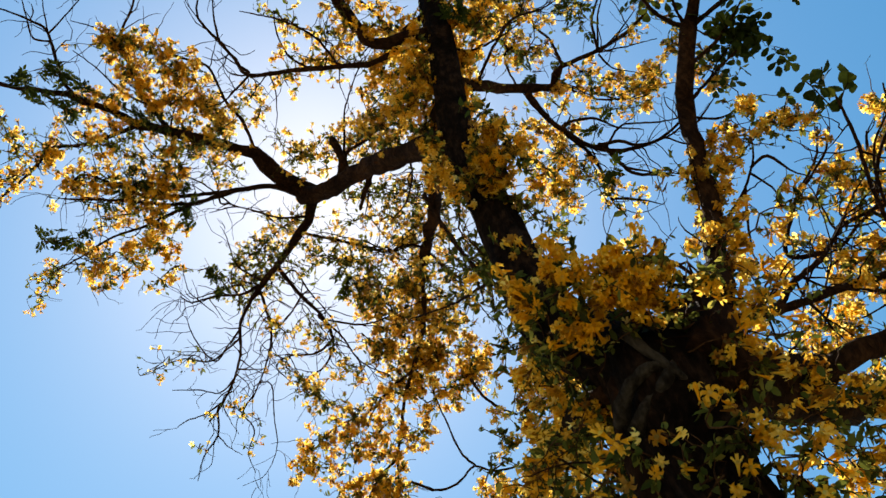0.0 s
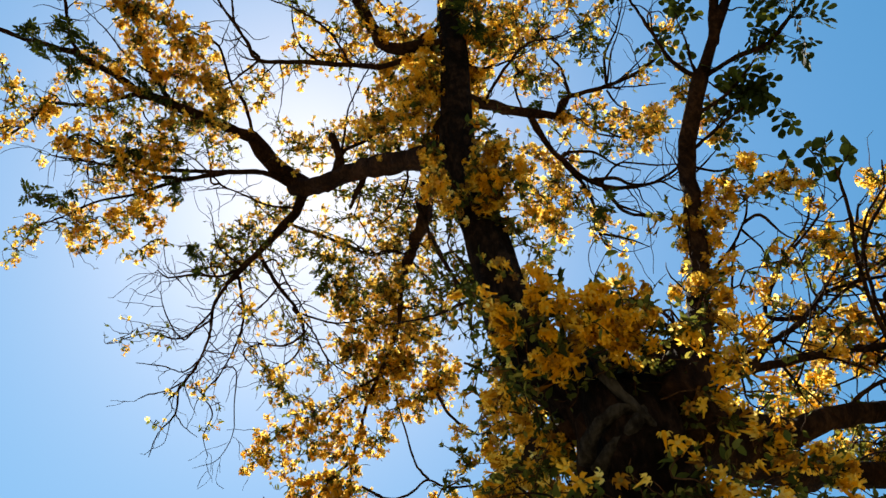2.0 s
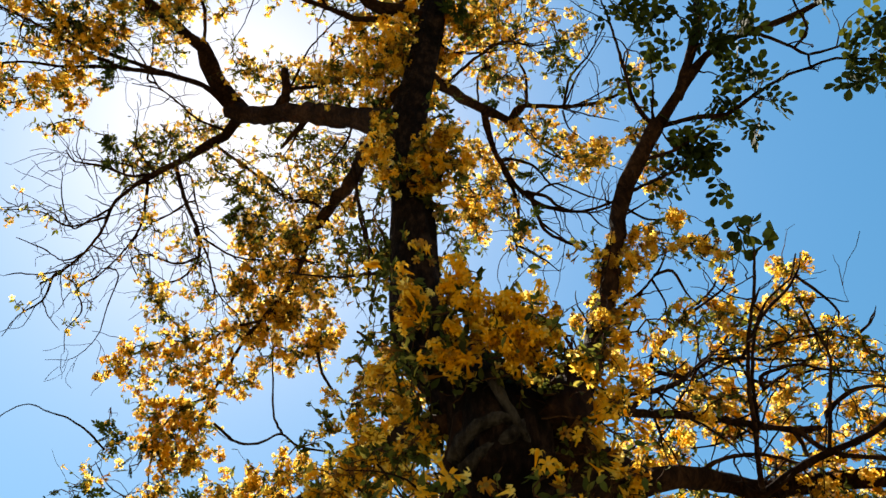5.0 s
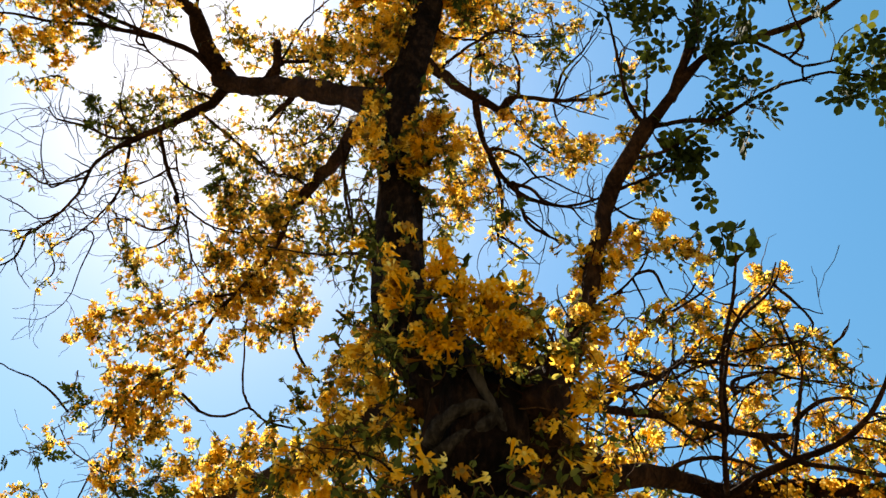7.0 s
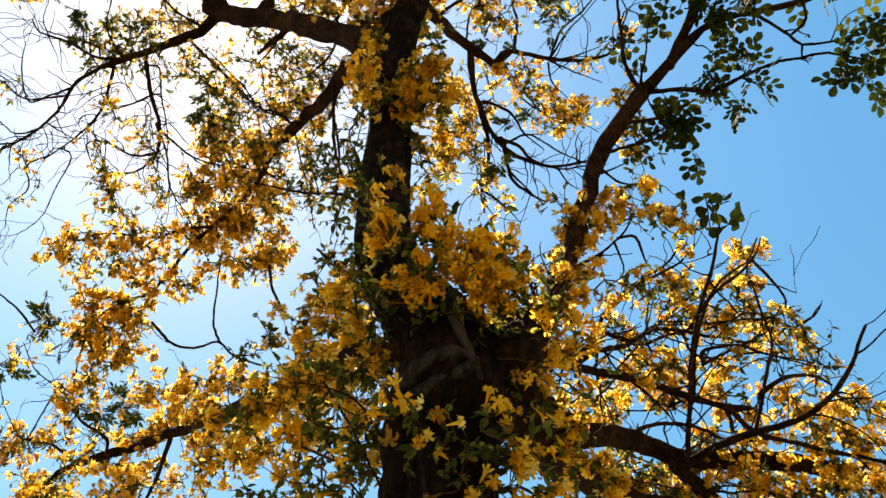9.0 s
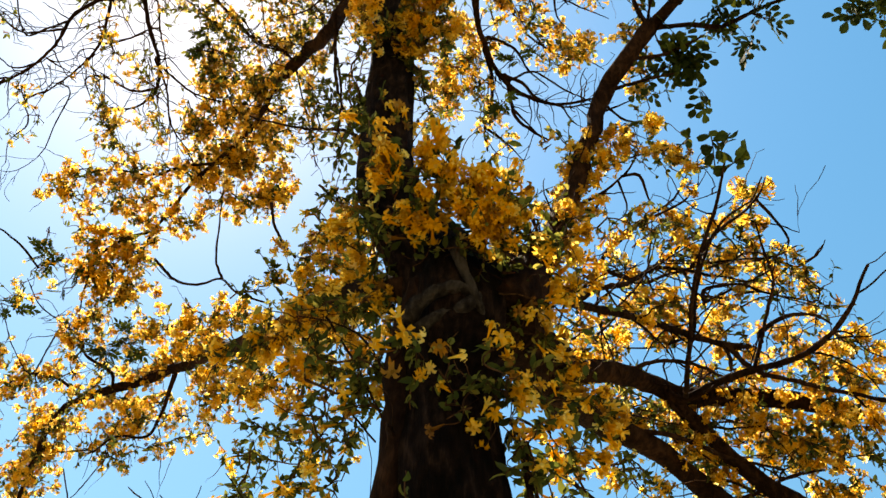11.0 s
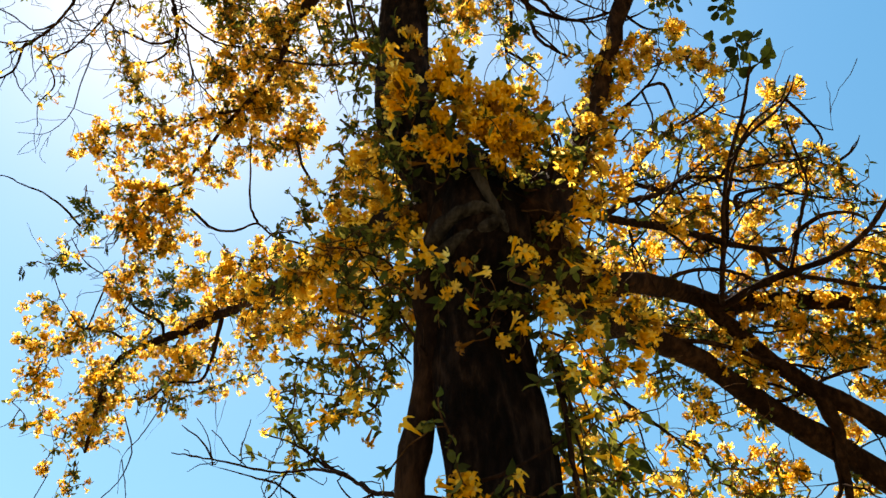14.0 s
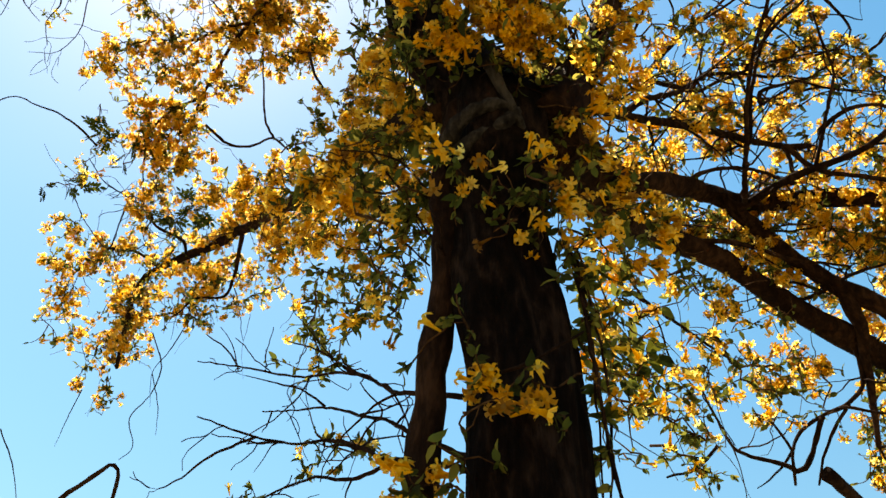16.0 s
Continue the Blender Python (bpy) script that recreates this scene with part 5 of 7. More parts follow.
spray("G", .9, 0.052, [(0.39, 2.18, 3.74), (0.44, 2.24, 3.63), (0.47, 2.29, 3.52), (0.47, 2.34, 3.41)])
spray("D", .5, 0.053, [(0.5, 2.59, 3.74), (0.53, 2.65, 3.67), (0.49, 2.72, 3.59)])
spray("G", 1.2, 0.061, [(0.24, 1.94, 4.02), (0.28, 1.98, 3.95), (0.28, 2.04, 3.86), (0.29, 2.09, 3.77)])
spray("G", 1.0, 0.064, [(0.31, 2.02, 4.02), (0.4, 2.07, 4.01), (0.44, 2.17, 3.97), (0.4, 2.25, 3.95)])
spray("G", 1.0, 0.051, [(0.32, 2.11, 3.82), (0.35, 2.14, 3.7), (0.35, 2.18, 3.57), (0.33, 2.19, 3.46)])
spray("G", 1.0, 0.077, [(0.21, 2.01, 4.28), (0.25, 2.09, 4.28), (0.27, 2.2, 4.27)])
spray("G", .8, 0.066, [(0.47, 2.28, 4.18), (0.59, 2.35, 4.18), (0.64, 2.46, 4.17), (0.58, 2.58, 4.16)])
spray("G", .7, 0.062, [(0.11, 2, 4.05), (0.17, 2.04, 3.96), (0.2, 2.07, 3.86)])
spray("D", 0.42, 0.11, [(0.91, 1.4, 9.42), (0.95, 1.54, 9.39), (0.96, 1.68, 9.36)])
spray("D", 0.36, 0.092, [(0.37, 1.76, 9.38), (0.47, 1.82, 9.37)])
spray("D", 0.36, 0.088, [(0.65, 2.39, 8.88), (0.75, 2.49, 8.84)])
spray("D", 0.36, 0.085, [(0.5, 2.63, 8.49), (0.56, 2.74, 8.44)])
spray("D", .7, 0.123, [(0.13, 0.69, 8.55), (0.12, 0.87, 8.53), (0.05, 0.8, 8.54)])
spray("S", .7, 0.125, [(0.73, 1.93, 9.12), (0.77, 2.01, 9.04), (0.72, 2.08, 8.97)])
spray("Y", .8, 0.121, [(0.99, 2.2, 8.81), (1.13, 2.27, 8.66), (1.2, 2.16, 8.58)])
spray("S", .6, 0.137, [(0.38, 2.04, 9.11), (0.45, 2.21, 9.05), (0.26, 2.42, 9), (0.1, 2.58, 8.94)])
spray("S", .6, 0.096, [(1.22, 1.57, 7.17), (1.14, 1.63, 7.16), (1.27, 1.45, 7.19)])
spray("S", .6, 0.154, [(0.26, 1.34, 9.07), (0.36, 1.52, 9.03), (0.57, 1.33, 9.06), (0.54, 1.08, 9.1)])
spray("G", 0.4, 0.153, [(-3.3, 1.93, 9.88), (-3.23, 2.21, 9.83), (-3.06, 2.22, 9.89)])
spray("D", 0.45, 0.12, [(-2.26, 2.5, 9.46), (-2.23, 2.68, 9.4), (-2.43, 2.48, 9.41)])
spray("D", 0.4, 0.11, [(-2.24, 2.96, 9.3), (-2.03, 2.87, 9.39), (-2.27, 2.78, 9.36)])
spray("G", .7, 0.151, [(-3.3, 1.96, 9.77), (-2.96, 1.98, 9.9), (-3.27, 2.21, 9.72), (-2.96, 2.35, 9.8)])
spray("G", 0.45, 0.171, [(-2.34, 2.26, 9.4), (-2.14, 2.38, 9.38), (-1.93, 2.62, 9.33), (-1.86, 2.79, 9.25)])
spray("S", .7, 0.148, [(-1.61, 2.53, 9.51), (-1.41, 2.48, 9.51), (-1.25, 2.35, 9.53)])
spray("G", .6, 0.105, [(-0.94, 2.08, 7.11), (-0.89, 2.17, 7.08), (-0.86, 2.34, 7.02), (-0.94, 2.46, 6.94)])
spray("Y", .8, 0.195, [(-3.14, -0.62, 10.02), (-2.96, -0.53, 10.07), (-2.8, -0.39, 10.1), (-2.68, -0.12, 10.13), (-2.59, 0.17, 10.13)])
spray("Y", .7, 0.183, [(-3, -0.19, 10.09), (-2.97, 0.05, 10.07), (-2.86, 0.26, 10.07), (-2.61, 0.39, 10.12)])
spray("Y", .6, 0.182, [(-3.54, -0.15, 9.76), (-3.29, -0.16, 9.87), (-3.08, -0.07, 9.96)])
spray("Y", .8, 0.209, [(-2.69, 0.46, 10.59), (-2.75, 0.68, 10.48), (-3.05, 0.74, 10.31), (-3.23, 0.6, 10.18)])
spray("Y", .8, 0.195, [(-3.13, 0.81, 10.01), (-3.35, 0.77, 9.89), (-3.49, 0.85, 9.78), (-3.25, 0.75, 9.86)])
spray("Y", .55, 0.15, [(-2.75, 0.9, 10.43), (-2.47, 0.66, 10.5), (-2.28, 0.64, 10.52), (-2.3, 0.83, 10.47)])
spray("Y", .7, 0.192, [(-3.4, 0.26, 9.71), (-3.59, 0.15, 9.63), (-3.78, 0.01, 9.54), (-3.95, -0.07, 9.45)])
spray("Y", .6, 0.192, [(-4.01, -0.02, 9.42), (-4.22, 0.01, 9.31), (-4.37, 0, 9.21), (-4.56, -0.09, 9.1)])
spray("S", .5, 0.18, [(-4.03, -0.56, 9.39), (-4.12, -0.24, 9.35), (-4.16, -0.08, 9.34)])
spray("Y", .7, 0.216, [(-4.02, 0.27, 9.41), (-3.8, 0.36, 9.52), (-3.67, 0.56, 9.58), (-3.6, 0.81, 9.59)])
spray("Y", .9, 0.216, [(-3.43, 0.98, 9.65), (-3.61, 1.11, 9.55), (-3.78, 1.18, 9.46), (-3.68, 1.36, 9.48)])
spray("Y", .8, 0.192, [(-3.93, 1.28, 9.36), (-4.02, 1.1, 9.34), (-4.21, 1.08, 9.24)])
spray("S", .6, 0.154, [(-4.23, 1, 9.12), (-4.37, 0.88, 9.05), (-4.53, 0.93, 8.94), (-4.66, 1.01, 8.85)])
spray("S", .5, 0.131, [(-4, 1.27, 9.21), (-4.16, 1.3, 9.11), (-4.3, 1.21, 9.05)])
spray("D", 0.48, 0.153, [(-3.59, -0.7, 9.6), (-3.47, -0.61, 9.66), (-3.39, -0.45, 9.71)])
spray("D", 0.48, 0.133, [(-3.34, -0.36, 9.73), (-3.56, -0.42, 9.63), (-3.56, -0.26, 9.64), (-3.72, -0.64, 9.54)])
spray("D", 0.42, 0.153, [(-4.4, 0.64, 9.17), (-4.23, 0.76, 9.26), (-3.98, 0.81, 9.4)])
spray("D", 0.36, 0.165, [(-3.5, 0.39, 9.77), (-3.42, 0.55, 9.8), (-3.63, 0.66, 9.7)])
spray("D", 0.42, 0.175, [(-3.22, 0.9, 9.85), (-3.27, 1.07, 9.81), (-3.29, 1.3, 9.77)])
spray("S", 0.35, 0.144, [(-3.63, 1.57, 9.46), (-3.79, 1.54, 9.39), (-3.97, 1.58, 9.28)])
spray("D", 0.45, 0.13, [(-3.53, 1.71, 9.48), (-3.4, 1.78, 9.47), (-3.37, 1.92, 9.39)])
spray("G", 0.4, 0.2, [(-3.56, 2.12, 9.84), (-3.36, 2.18, 9.87), (-3.12, 2.2, 9.92), (-3.11, 1.98, 9.95)])
spray("G", 0.4, 0.179, [(-3.24, 1.87, 9.87), (-3.48, 2.07, 9.66), (-3.41, 2.3, 9.57)])
spray("S", .5, 0.204, [(-2.23, 1.11, 10.17), (-2.17, 1.4, 10.08), (-1.89, 1.37, 10.09), (-1.69, 1.38, 10.06)])
spray("S", 0.35, 0.216, [(-2.93, 1.79, 10.47), (-2.82, 1.99, 10.39), (-2.59, 1.98, 10.41), (-2.99, 1.95, 10.2)])
spray("S", 0.35, 0.197, [(-3.17, 1.86, 10.27), (-3.01, 2.09, 10.21), (-2.77, 2.17, 10.2), (-2.58, 2.35, 10.14)])
spray("S", .55, 0.214, [(-1.67, 1.54, 10.34), (-1.44, 1.58, 10.28), (-1.32, 1.78, 10.15), (-1.69, 1.72, 9.99)])
spray("Y", .65, 0.201, [(-1.14, 1.27, 9.29), (-0.9, 1.16, 9.24), (-0.65, 1.07, 9.18), (-0.49, 0.95, 9.11)])
spray("Y", .5, 0.17, [(-1.47, 0.55, 8.77), (-1.25, 0.53, 8.81), (-1.04, 0.64, 8.84), (-0.85, 0.79, 8.86)])
spray("S", .5, 0.182, [(-1.27, 0.04, 8.93), (-1.14, 0.26, 8.95), (-0.98, 0.45, 8.97), (-0.87, 0.63, 8.97)])
spray("Y", .6, 0.176, [(-0.48, 0.67, 8.71), (-0.62, 0.58, 8.74), (-0.72, 0.47, 8.77), (-0.77, 0.33, 8.8)])
spray("Y", .6, 0.148, [(-0.79, 0.86, 9.04), (-0.64, 0.9, 9.05), (-0.41, 0.82, 9.08), (-0.27, 0.79, 9.09)])
spray("Y", .8, 0.19, [(-0.46, 1.36, 7.96), (-0.44, 1.21, 8.13), (-0.37, 1.06, 8.3), (-0.3, 0.92, 8.46)])
spray("Y", 1.1, 0.174, [(-0.37, 1.46, 8.28), (-0.24, 1.3, 8.46), (-0.12, 1.15, 8.63), (0.09, 1.01, 8.79)])
spray("Y", .9, 0.158, [(-0.6, 1.14, 7.82), (-0.49, 1.04, 7.96), (-0.49, 0.91, 8.08)])
spray("Y", .7, 0.177, [(0.1, 1.05, 8.5), (0.23, 0.96, 8.81), (0.41, 0.89, 9.12)])
spray("Y", 1.4, 0.111, [(-0.14, 1.26, 6.61), (-0.05, 1.35, 6.56), (0.01, 1.46, 6.5), (-0.02, 1.55, 6.43)])
spray("Y", 1.3, 0.102, [(-0.22, 1.33, 6.49), (-0.18, 1.43, 6.41), (-0.07, 1.42, 6.37)])
spray("Y", .5, 0.096, [(-0.47, 1.31, 6.57), (-0.46, 1.42, 6.43), (-0.35, 1.49, 6.32)])
spray("G", .8, 0.115, [(-0.35, 1.49, 6.43), (-0.24, 1.6, 6.33), (-0.15, 1.66, 6.25), (-0.13, 1.71, 6.16)])
spray("G", .6, 0.119, [(-0.13, 1.13, 6.64), (-0.06, 1.21, 6.63), (-0.13, 1.23, 6.62)])
spray("Y", 0.5, 0.15, [(-1.13, 2.63, 10.11), (-1.31, 2.91, 9.99), (-1.46, 3.02, 9.92)])
spray("G", .5, 0.091, [(0.34, 1.77, 4.86), (0.42, 1.84, 4.85), (0.47, 1.92, 4.84), (0.4, 1.96, 4.86)])
spray("G", 1.0, 0.1, [(-0.33, 1.82, 4.96), (-0.29, 1.87, 4.86), (-0.28, 1.93, 4.75), (-0.3, 1.93, 4.67)])
spray("Y", .8, 0.077, [(-0.4, 1.96, 4.99), (-0.34, 1.93, 4.9), (-0.4, 1.95, 4.77)])
spray("Y", 0.9, 0.128, [(0.79, 2.09, 6.1), (0.76, 2.17, 6.06), (0.83, 2.22, 6.03), (0.72, 2.31, 6)])
spray("Y", .9, 0.104, [(0.75, 2.05, 6.23), (0.94, 1.99, 6.26), (1.07, 1.92, 6.29), (1.22, 1.99, 6.27)])
spray("Y", .8, 0.107, [(1.07, 2.14, 6.24), (1.27, 2.07, 6.29), (1.41, 2.17, 6.28), (1.51, 2.31, 6.26)])
spray("Y", 0.55, 0.103, [(0.65, 2.21, 5.61), (0.81, 2.27, 5.66), (0.99, 2.26, 5.74), (1.18, 2.3, 5.78)])
spray("Y", 0.4, 0.096, [(0.62, 2.17, 5.29), (0.71, 2.31, 5.31), (0.82, 2.42, 5.33), (0.78, 2.54, 5.39)])
spray("Y", 0.5, 0.105, [(1.05, 2.69, 5.95), (1.24, 2.78, 6), (1.45, 2.86, 6.05), (1.34, 2.97, 6.17)])
spray("Y", .6, 0.11, [(1.51, 2.69, 6.29), (1.6, 2.64, 6.45), (1.75, 2.75, 6.5), (1.96, 2.7, 6.6)])
spray("Y", .7, 0.111, [(1.97, 2.69, 6.36), (2.04, 2.55, 6.49), (2.06, 2.44, 6.61), (1.99, 2.63, 6.63)])
spray("S", .5, 0.1, [(1.72, 2.8, 6.15), (1.9, 2.73, 6.2), (2.11, 2.68, 6.22), (2.26, 2.77, 6.18)])
spray("Y", .7, 0.102, [(1.35, 2.95, 5.82), (1.49, 2.87, 5.91), (1.58, 2.95, 5.91), (1.47, 3.13, 5.9)])
spray("S", .6, 0.096, [(1.69, 2.87, 6), (1.85, 2.92, 5.9), (2, 2.82, 5.89), (2.15, 2.75, 5.87)])
spray("G", .6, 0.125, [(1.32, 2.87, 6.49), (1.62, 2.61, 6.54), (1.67, 2.8, 6.42)])
spray("S", .6, 0.1, [(2.22, 2.66, 6.14), (2.34, 2.75, 6.02), (2.41, 2.87, 5.9), (2.3, 3.03, 5.86)])
spray("S", .6, 0.189, [(-3.07, 3.1, 8.72), (-2.98, 3.25, 8.63), (-2.86, 3.38, 8.56)])
spray("Y", .7, 0.195, [(-2.34, 2.91, 9.48), (-2.12, 3.03, 9.49), (-1.91, 3.06, 9.53), (-1.72, 3.14, 9.55)])
spray("Y", .9, 0.206, [(-2.4, 3.36, 9.3), (-2.17, 3.3, 9.39), (-1.9, 3.3, 9.46), (-1.68, 3.41, 9.46)])
spray("Y", .9, 0.206, [(-2.41, 3.62, 9.17), (-2.21, 3.58, 9.25), (-1.94, 3.53, 9.34), (-1.67, 3.59, 9.37)])
spray("Y", .9, 0.205, [(-2.46, 3.87, 9.06), (-2.16, 3.83, 9.13), (-1.87, 3.77, 9.21), (-1.59, 3.81, 9.21)])
spray("Y", .8, 0.169, [(-2.16, 3.92, 8.76), (-1.84, 3.9, 8.82), (-1.57, 3.91, 8.84), (-1.47, 3.83, 8.87)])
spray("Y", .8, 0.171, [(-2.5, 3.68, 8.9), (-2.71, 3.63, 8.81), (-2.89, 3.6, 8.72), (-3.04, 3.52, 8.65)])
spray("Y", .8, 0.18, [(-3.18, 3.56, 8.58), (-3.34, 3.59, 8.45), (-3.42, 3.68, 8.32), (-3.21, 3.78, 8.32)])
spray("Y", .8, 0.193, [(-2.56, 3.85, 8.67), (-2.8, 3.85, 8.58), (-3.03, 3.78, 8.53), (-3.11, 3.91, 8.42)])
spray("Y", .7, 0.17, [(-2.29, 4.13, 8.61), (-2.44, 4.09, 8.58), (-2.64, 4.03, 8.54), (-2.85, 4.03, 8.46)])
spray("Y", .9, 0.204, [(-3.19, 4.03, 8.31), (-2.96, 4.15, 8.34), (-2.74, 4.29, 8.35), (-2.89, 4.34, 8.25)])
spray("Y", .9, 0.191, [(-2.7, 4.41, 8.29), (-2.87, 4.48, 8.13), (-3.05, 4.28, 8.13), (-3.12, 4.38, 7.99)])
spray("Y", .8, 0.19, [(-2.79, 4.54, 8.04), (-2.96, 4.62, 7.9), (-3.1, 4.68, 7.79), (-3.02, 4.79, 7.74)])
spray("Y", .7, 0.146, [(-3.25, 4.69, 7.71), (-3.21, 4.84, 7.61), (-3.11, 4.92, 7.6), (-3.17, 4.94, 7.55)])
spray("D", 0.3, 0.124, [(-3.45, 3.94, 8.11), (-3.46, 4.12, 8), (-3.34, 4.26, 7.96)])
spray("D", 0.3, 0.105, [(-3.32, 4.43, 7.86), (-3.22, 4.41, 7.93), (-3.21, 4.33, 7.99)])
spray("S", .4, 0.168, [(-3.64, 4.41, 7.69), (-3.54, 4.27, 7.85), (-3.47, 4.2, 7.94)])
spray("Y", .9, 0.126, [(-0.75, 2.73, 6.25), (-0.58, 2.64, 6.09), (-0.47, 2.5, 5.95)])
spray("Y", .9, 0.136, [(-0.89, 2.99, 6.31), (-0.73, 2.88, 6.16), (-0.57, 2.81, 5.99), (-0.42, 2.73, 5.82)])
spray("Y", .9, 0.138, [(-0.92, 3.27, 6.36), (-0.72, 3.05, 6.05), (-0.5, 2.85, 5.73)])
spray("Y", .9, 0.134, [(-1.01, 3.52, 6.41), (-0.78, 3.33, 6.17), (-0.56, 3.14, 5.93), (-0.39, 2.98, 5.65)])
spray("Y", .7, 0.126, [(-0.92, 3.68, 6.31), (-0.72, 3.49, 6.07), (-0.51, 3.28, 5.83), (-0.35, 3.08, 5.58)])
spray("Y", .8, 0.148, [(-1.21, 3.84, 6.76), (-1.46, 3.98, 6.89), (-1.77, 4.04, 7.06), (-2.04, 4.18, 7.17)])
spray("Y", .8, 0.164, [(-1.77, 4.3, 7.17), (-2.05, 4.43, 7.32), (-2.36, 4.5, 7.5), (-2.56, 4.7, 7.62)])
spray("Y", .9, 0.163, [(-1.29, 4.45, 7.23), (-1.57, 4.72, 7.39), (-1.87, 4.95, 7.55), (-2.19, 5.17, 7.71)])
spray("Y", .9, 0.155, [(-0.94, 3.71, 6.02), (-1.19, 4.03, 6.23), (-1.46, 4.28, 6.48), (-1.75, 4.57, 6.68)])
spray("Y", .8, 0.164, [(-2.24, 5.01, 7.79), (-2.57, 5.28, 7.89), (-2.9, 5.49, 8.03), (-3.21, 5.67, 8.2)])
spray("Y", .8, 0.181, [(-2.43, 5.5, 7.74), (-2.74, 5.67, 7.84), (-3.08, 5.78, 7.96), (-3.38, 5.85, 8.14)])
spray("Y", .7, 0.196, [(-3.41, 5.49, 7.95), (-3.62, 5.49, 7.93), (-3.83, 5.49, 7.91), (-4.02, 5.53, 7.85)])
spray("Y", .7, 0.185, [(-3.5, 5.94, 7.97), (-3.65, 6.01, 7.87), (-3.76, 6.12, 7.75), (-3.82, 6.29, 7.59)])
spray("Y", .6, 0.172, [(-3.6, 6.13, 7.77), (-3.7, 6.3, 7.54), (-3.86, 6.33, 7.41), (-3.87, 6.46, 7.25)])
spray("Y", .6, 0.156, [(-2.11, 5.33, 7.26), (-2.43, 5.4, 7.31), (-2.75, 5.5, 7.31), (-2.98, 5.61, 7.34)])
spray("S", .5, 0.139, [(-1.9, 5.32, 7.06), (-2.1, 5.38, 7.03), (-2.5, 5.43, 6.91), (-2.64, 5.52, 6.85)])
spray("Y", .6, 0.098, [(-0.74, 3.38, 5.28), (-0.7, 3.14, 5.3), (-0.56, 3.02, 5.22)])
spray("G", .7, 0.114, [(-0.53, 3.02, 5.22), (-0.39, 2.93, 4.99), (-0.3, 2.85, 4.73)])
spray("G", .6, 0.118, [(-0.49, 3.25, 5.16), (-0.43, 3.22, 4.92), (-0.52, 3.12, 4.73)])
spray("G", .7, 0.118, [(-1.08, 3.7, 5.46), (-0.87, 3.56, 5.29), (-0.7, 3.47, 5.06)])
spray("G", .7, 0.117, [(-1.26, 3.97, 5.43), (-1.04, 3.87, 5.4), (-0.81, 3.84, 5.29), (-0.6, 3.75, 5.22)])
spray("G", .6, 0.117, [(-1.4, 3.41, 6.4), (-1.26, 3.31, 6.34), (-1.1, 3.18, 6.3), (-1.06, 3.03, 6.25)])
spray("D", 0.3, 0.125, [(-2.95, 4.97, 7.77), (-2.77, 5, 7.83), (-2.62, 5.06, 7.84)])
spray("D", 0.36, 0.133, [(-2.91, 4.95, 7.67), (-3, 5.09, 7.51), (-2.84, 4.84, 7.79)])
spray("G", .9, 0.09, [(-0.85, 3.02, 4.64), (-0.88, 3.21, 4.59), (-0.9, 3.41, 4.53), (-0.91, 3.6, 4.46)])
spray("G", .9, 0.086, [(-0.58, 2.89, 4.41), (-0.64, 3.02, 4.27), (-0.7, 3.1, 4.17)])
spray("S", .6, 0.076, [(-0.39, 2.72, 4.19), (-0.35, 2.78, 4.21), (-0.53, 2.85, 4.18)])
spray("G", .7, 0.099, [(-0.84, 3.45, 4.02), (-0.75, 3.57, 4), (-0.59, 3.63, 4.07), (-0.94, 3.69, 3.99)])
spray("G", .5, 0.077, [(-1.2, 3.66, 3.91), (-1.17, 3.7, 3.87), (-1.25, 3.7, 3.83)])
spray("Y", .4, 0.058, [(-0.16, 1.69, 3.83), (-0.11, 1.65, 3.8), (-0.13, 1.6, 3.78)], near=True)
spray("G", .7, 0.063, [(-0.14, 1.75, 3.79), (-0.08, 1.75, 3.79), (-0.05, 1.79, 3.77), (-0.1, 1.72, 3.81)])
spray("Y", .25, 0.045, [(-0.03, 1.73, 3.81), (0.05, 1.77, 3.81), (0.08, 1.79, 3.83)], near=True)
spray("G", .5, 0.063, [(0.01, 1.89, 3.88), (0.06, 1.93, 3.85), (0.14, 1.97, 3.82), (0.04, 1.99, 3.81)])
spray("Y", .35, 0.051, [(0.16, 1.84, 3.86), (0.18, 1.85, 3.94), (0.23, 1.88, 4.01)], near=True)
spray("Y", .25, 0.042, [(0.08, 1.94, 3.72), (0.11, 1.92, 3.73), (0.09, 1.96, 3.7)], near=True)
spray("Y", 0.95, 0.035, [(-0.04, 1.99, 3.04), (-0.01, 1.99, 3.06), (0.02, 1.99, 3.06), (0.06, 2, 3.07)], near=True)
spray("Y", 1.3, 0.026, [(0.14, 1.99, 3.08), (0.17, 2, 3.09), (0.21, 2.02, 3.09)], near=True)
spray("Y", 0.57, 0.034, [(-0.06, 1.97, 2.97), (-0.01, 1.95, 2.98), (0.06, 1.94, 2.97)], near=True)
spray("Y", 1.5, 0.047, [(-0.19, 2.12, 2.84), (-0.11, 2.1, 2.83), (-0.06, 2.09, 2.8)], near=True)
spray("G", .4, 0.053, [(-0.11, 2.05, 2.85), (-0.02, 2.07, 2.88), (0.1, 2.1, 2.88)])
spray("G", .7, 0.053, [(-0.22, 2.1, 3.27), (-0.09, 2.02, 3.36), (-0.04, 2.05, 3.34)])
spray("Y", 0.4, 0.062, [(0.23, 1.83, 4.28), (0.3, 1.86, 4.33), (0.39, 1.92, 4.36), (0.46, 1.95, 4.41)])
spray("Y", 0.3, 0.065, [(0.25, 1.99, 4.29), (0.42, 2.09, 4.39), (0.5, 2.23, 4.46)])
spray("Y", 0.5, 0.067, [(0.51, 2.02, 4.6), (0.63, 2.1, 4.77), (0.74, 2.15, 4.95)])
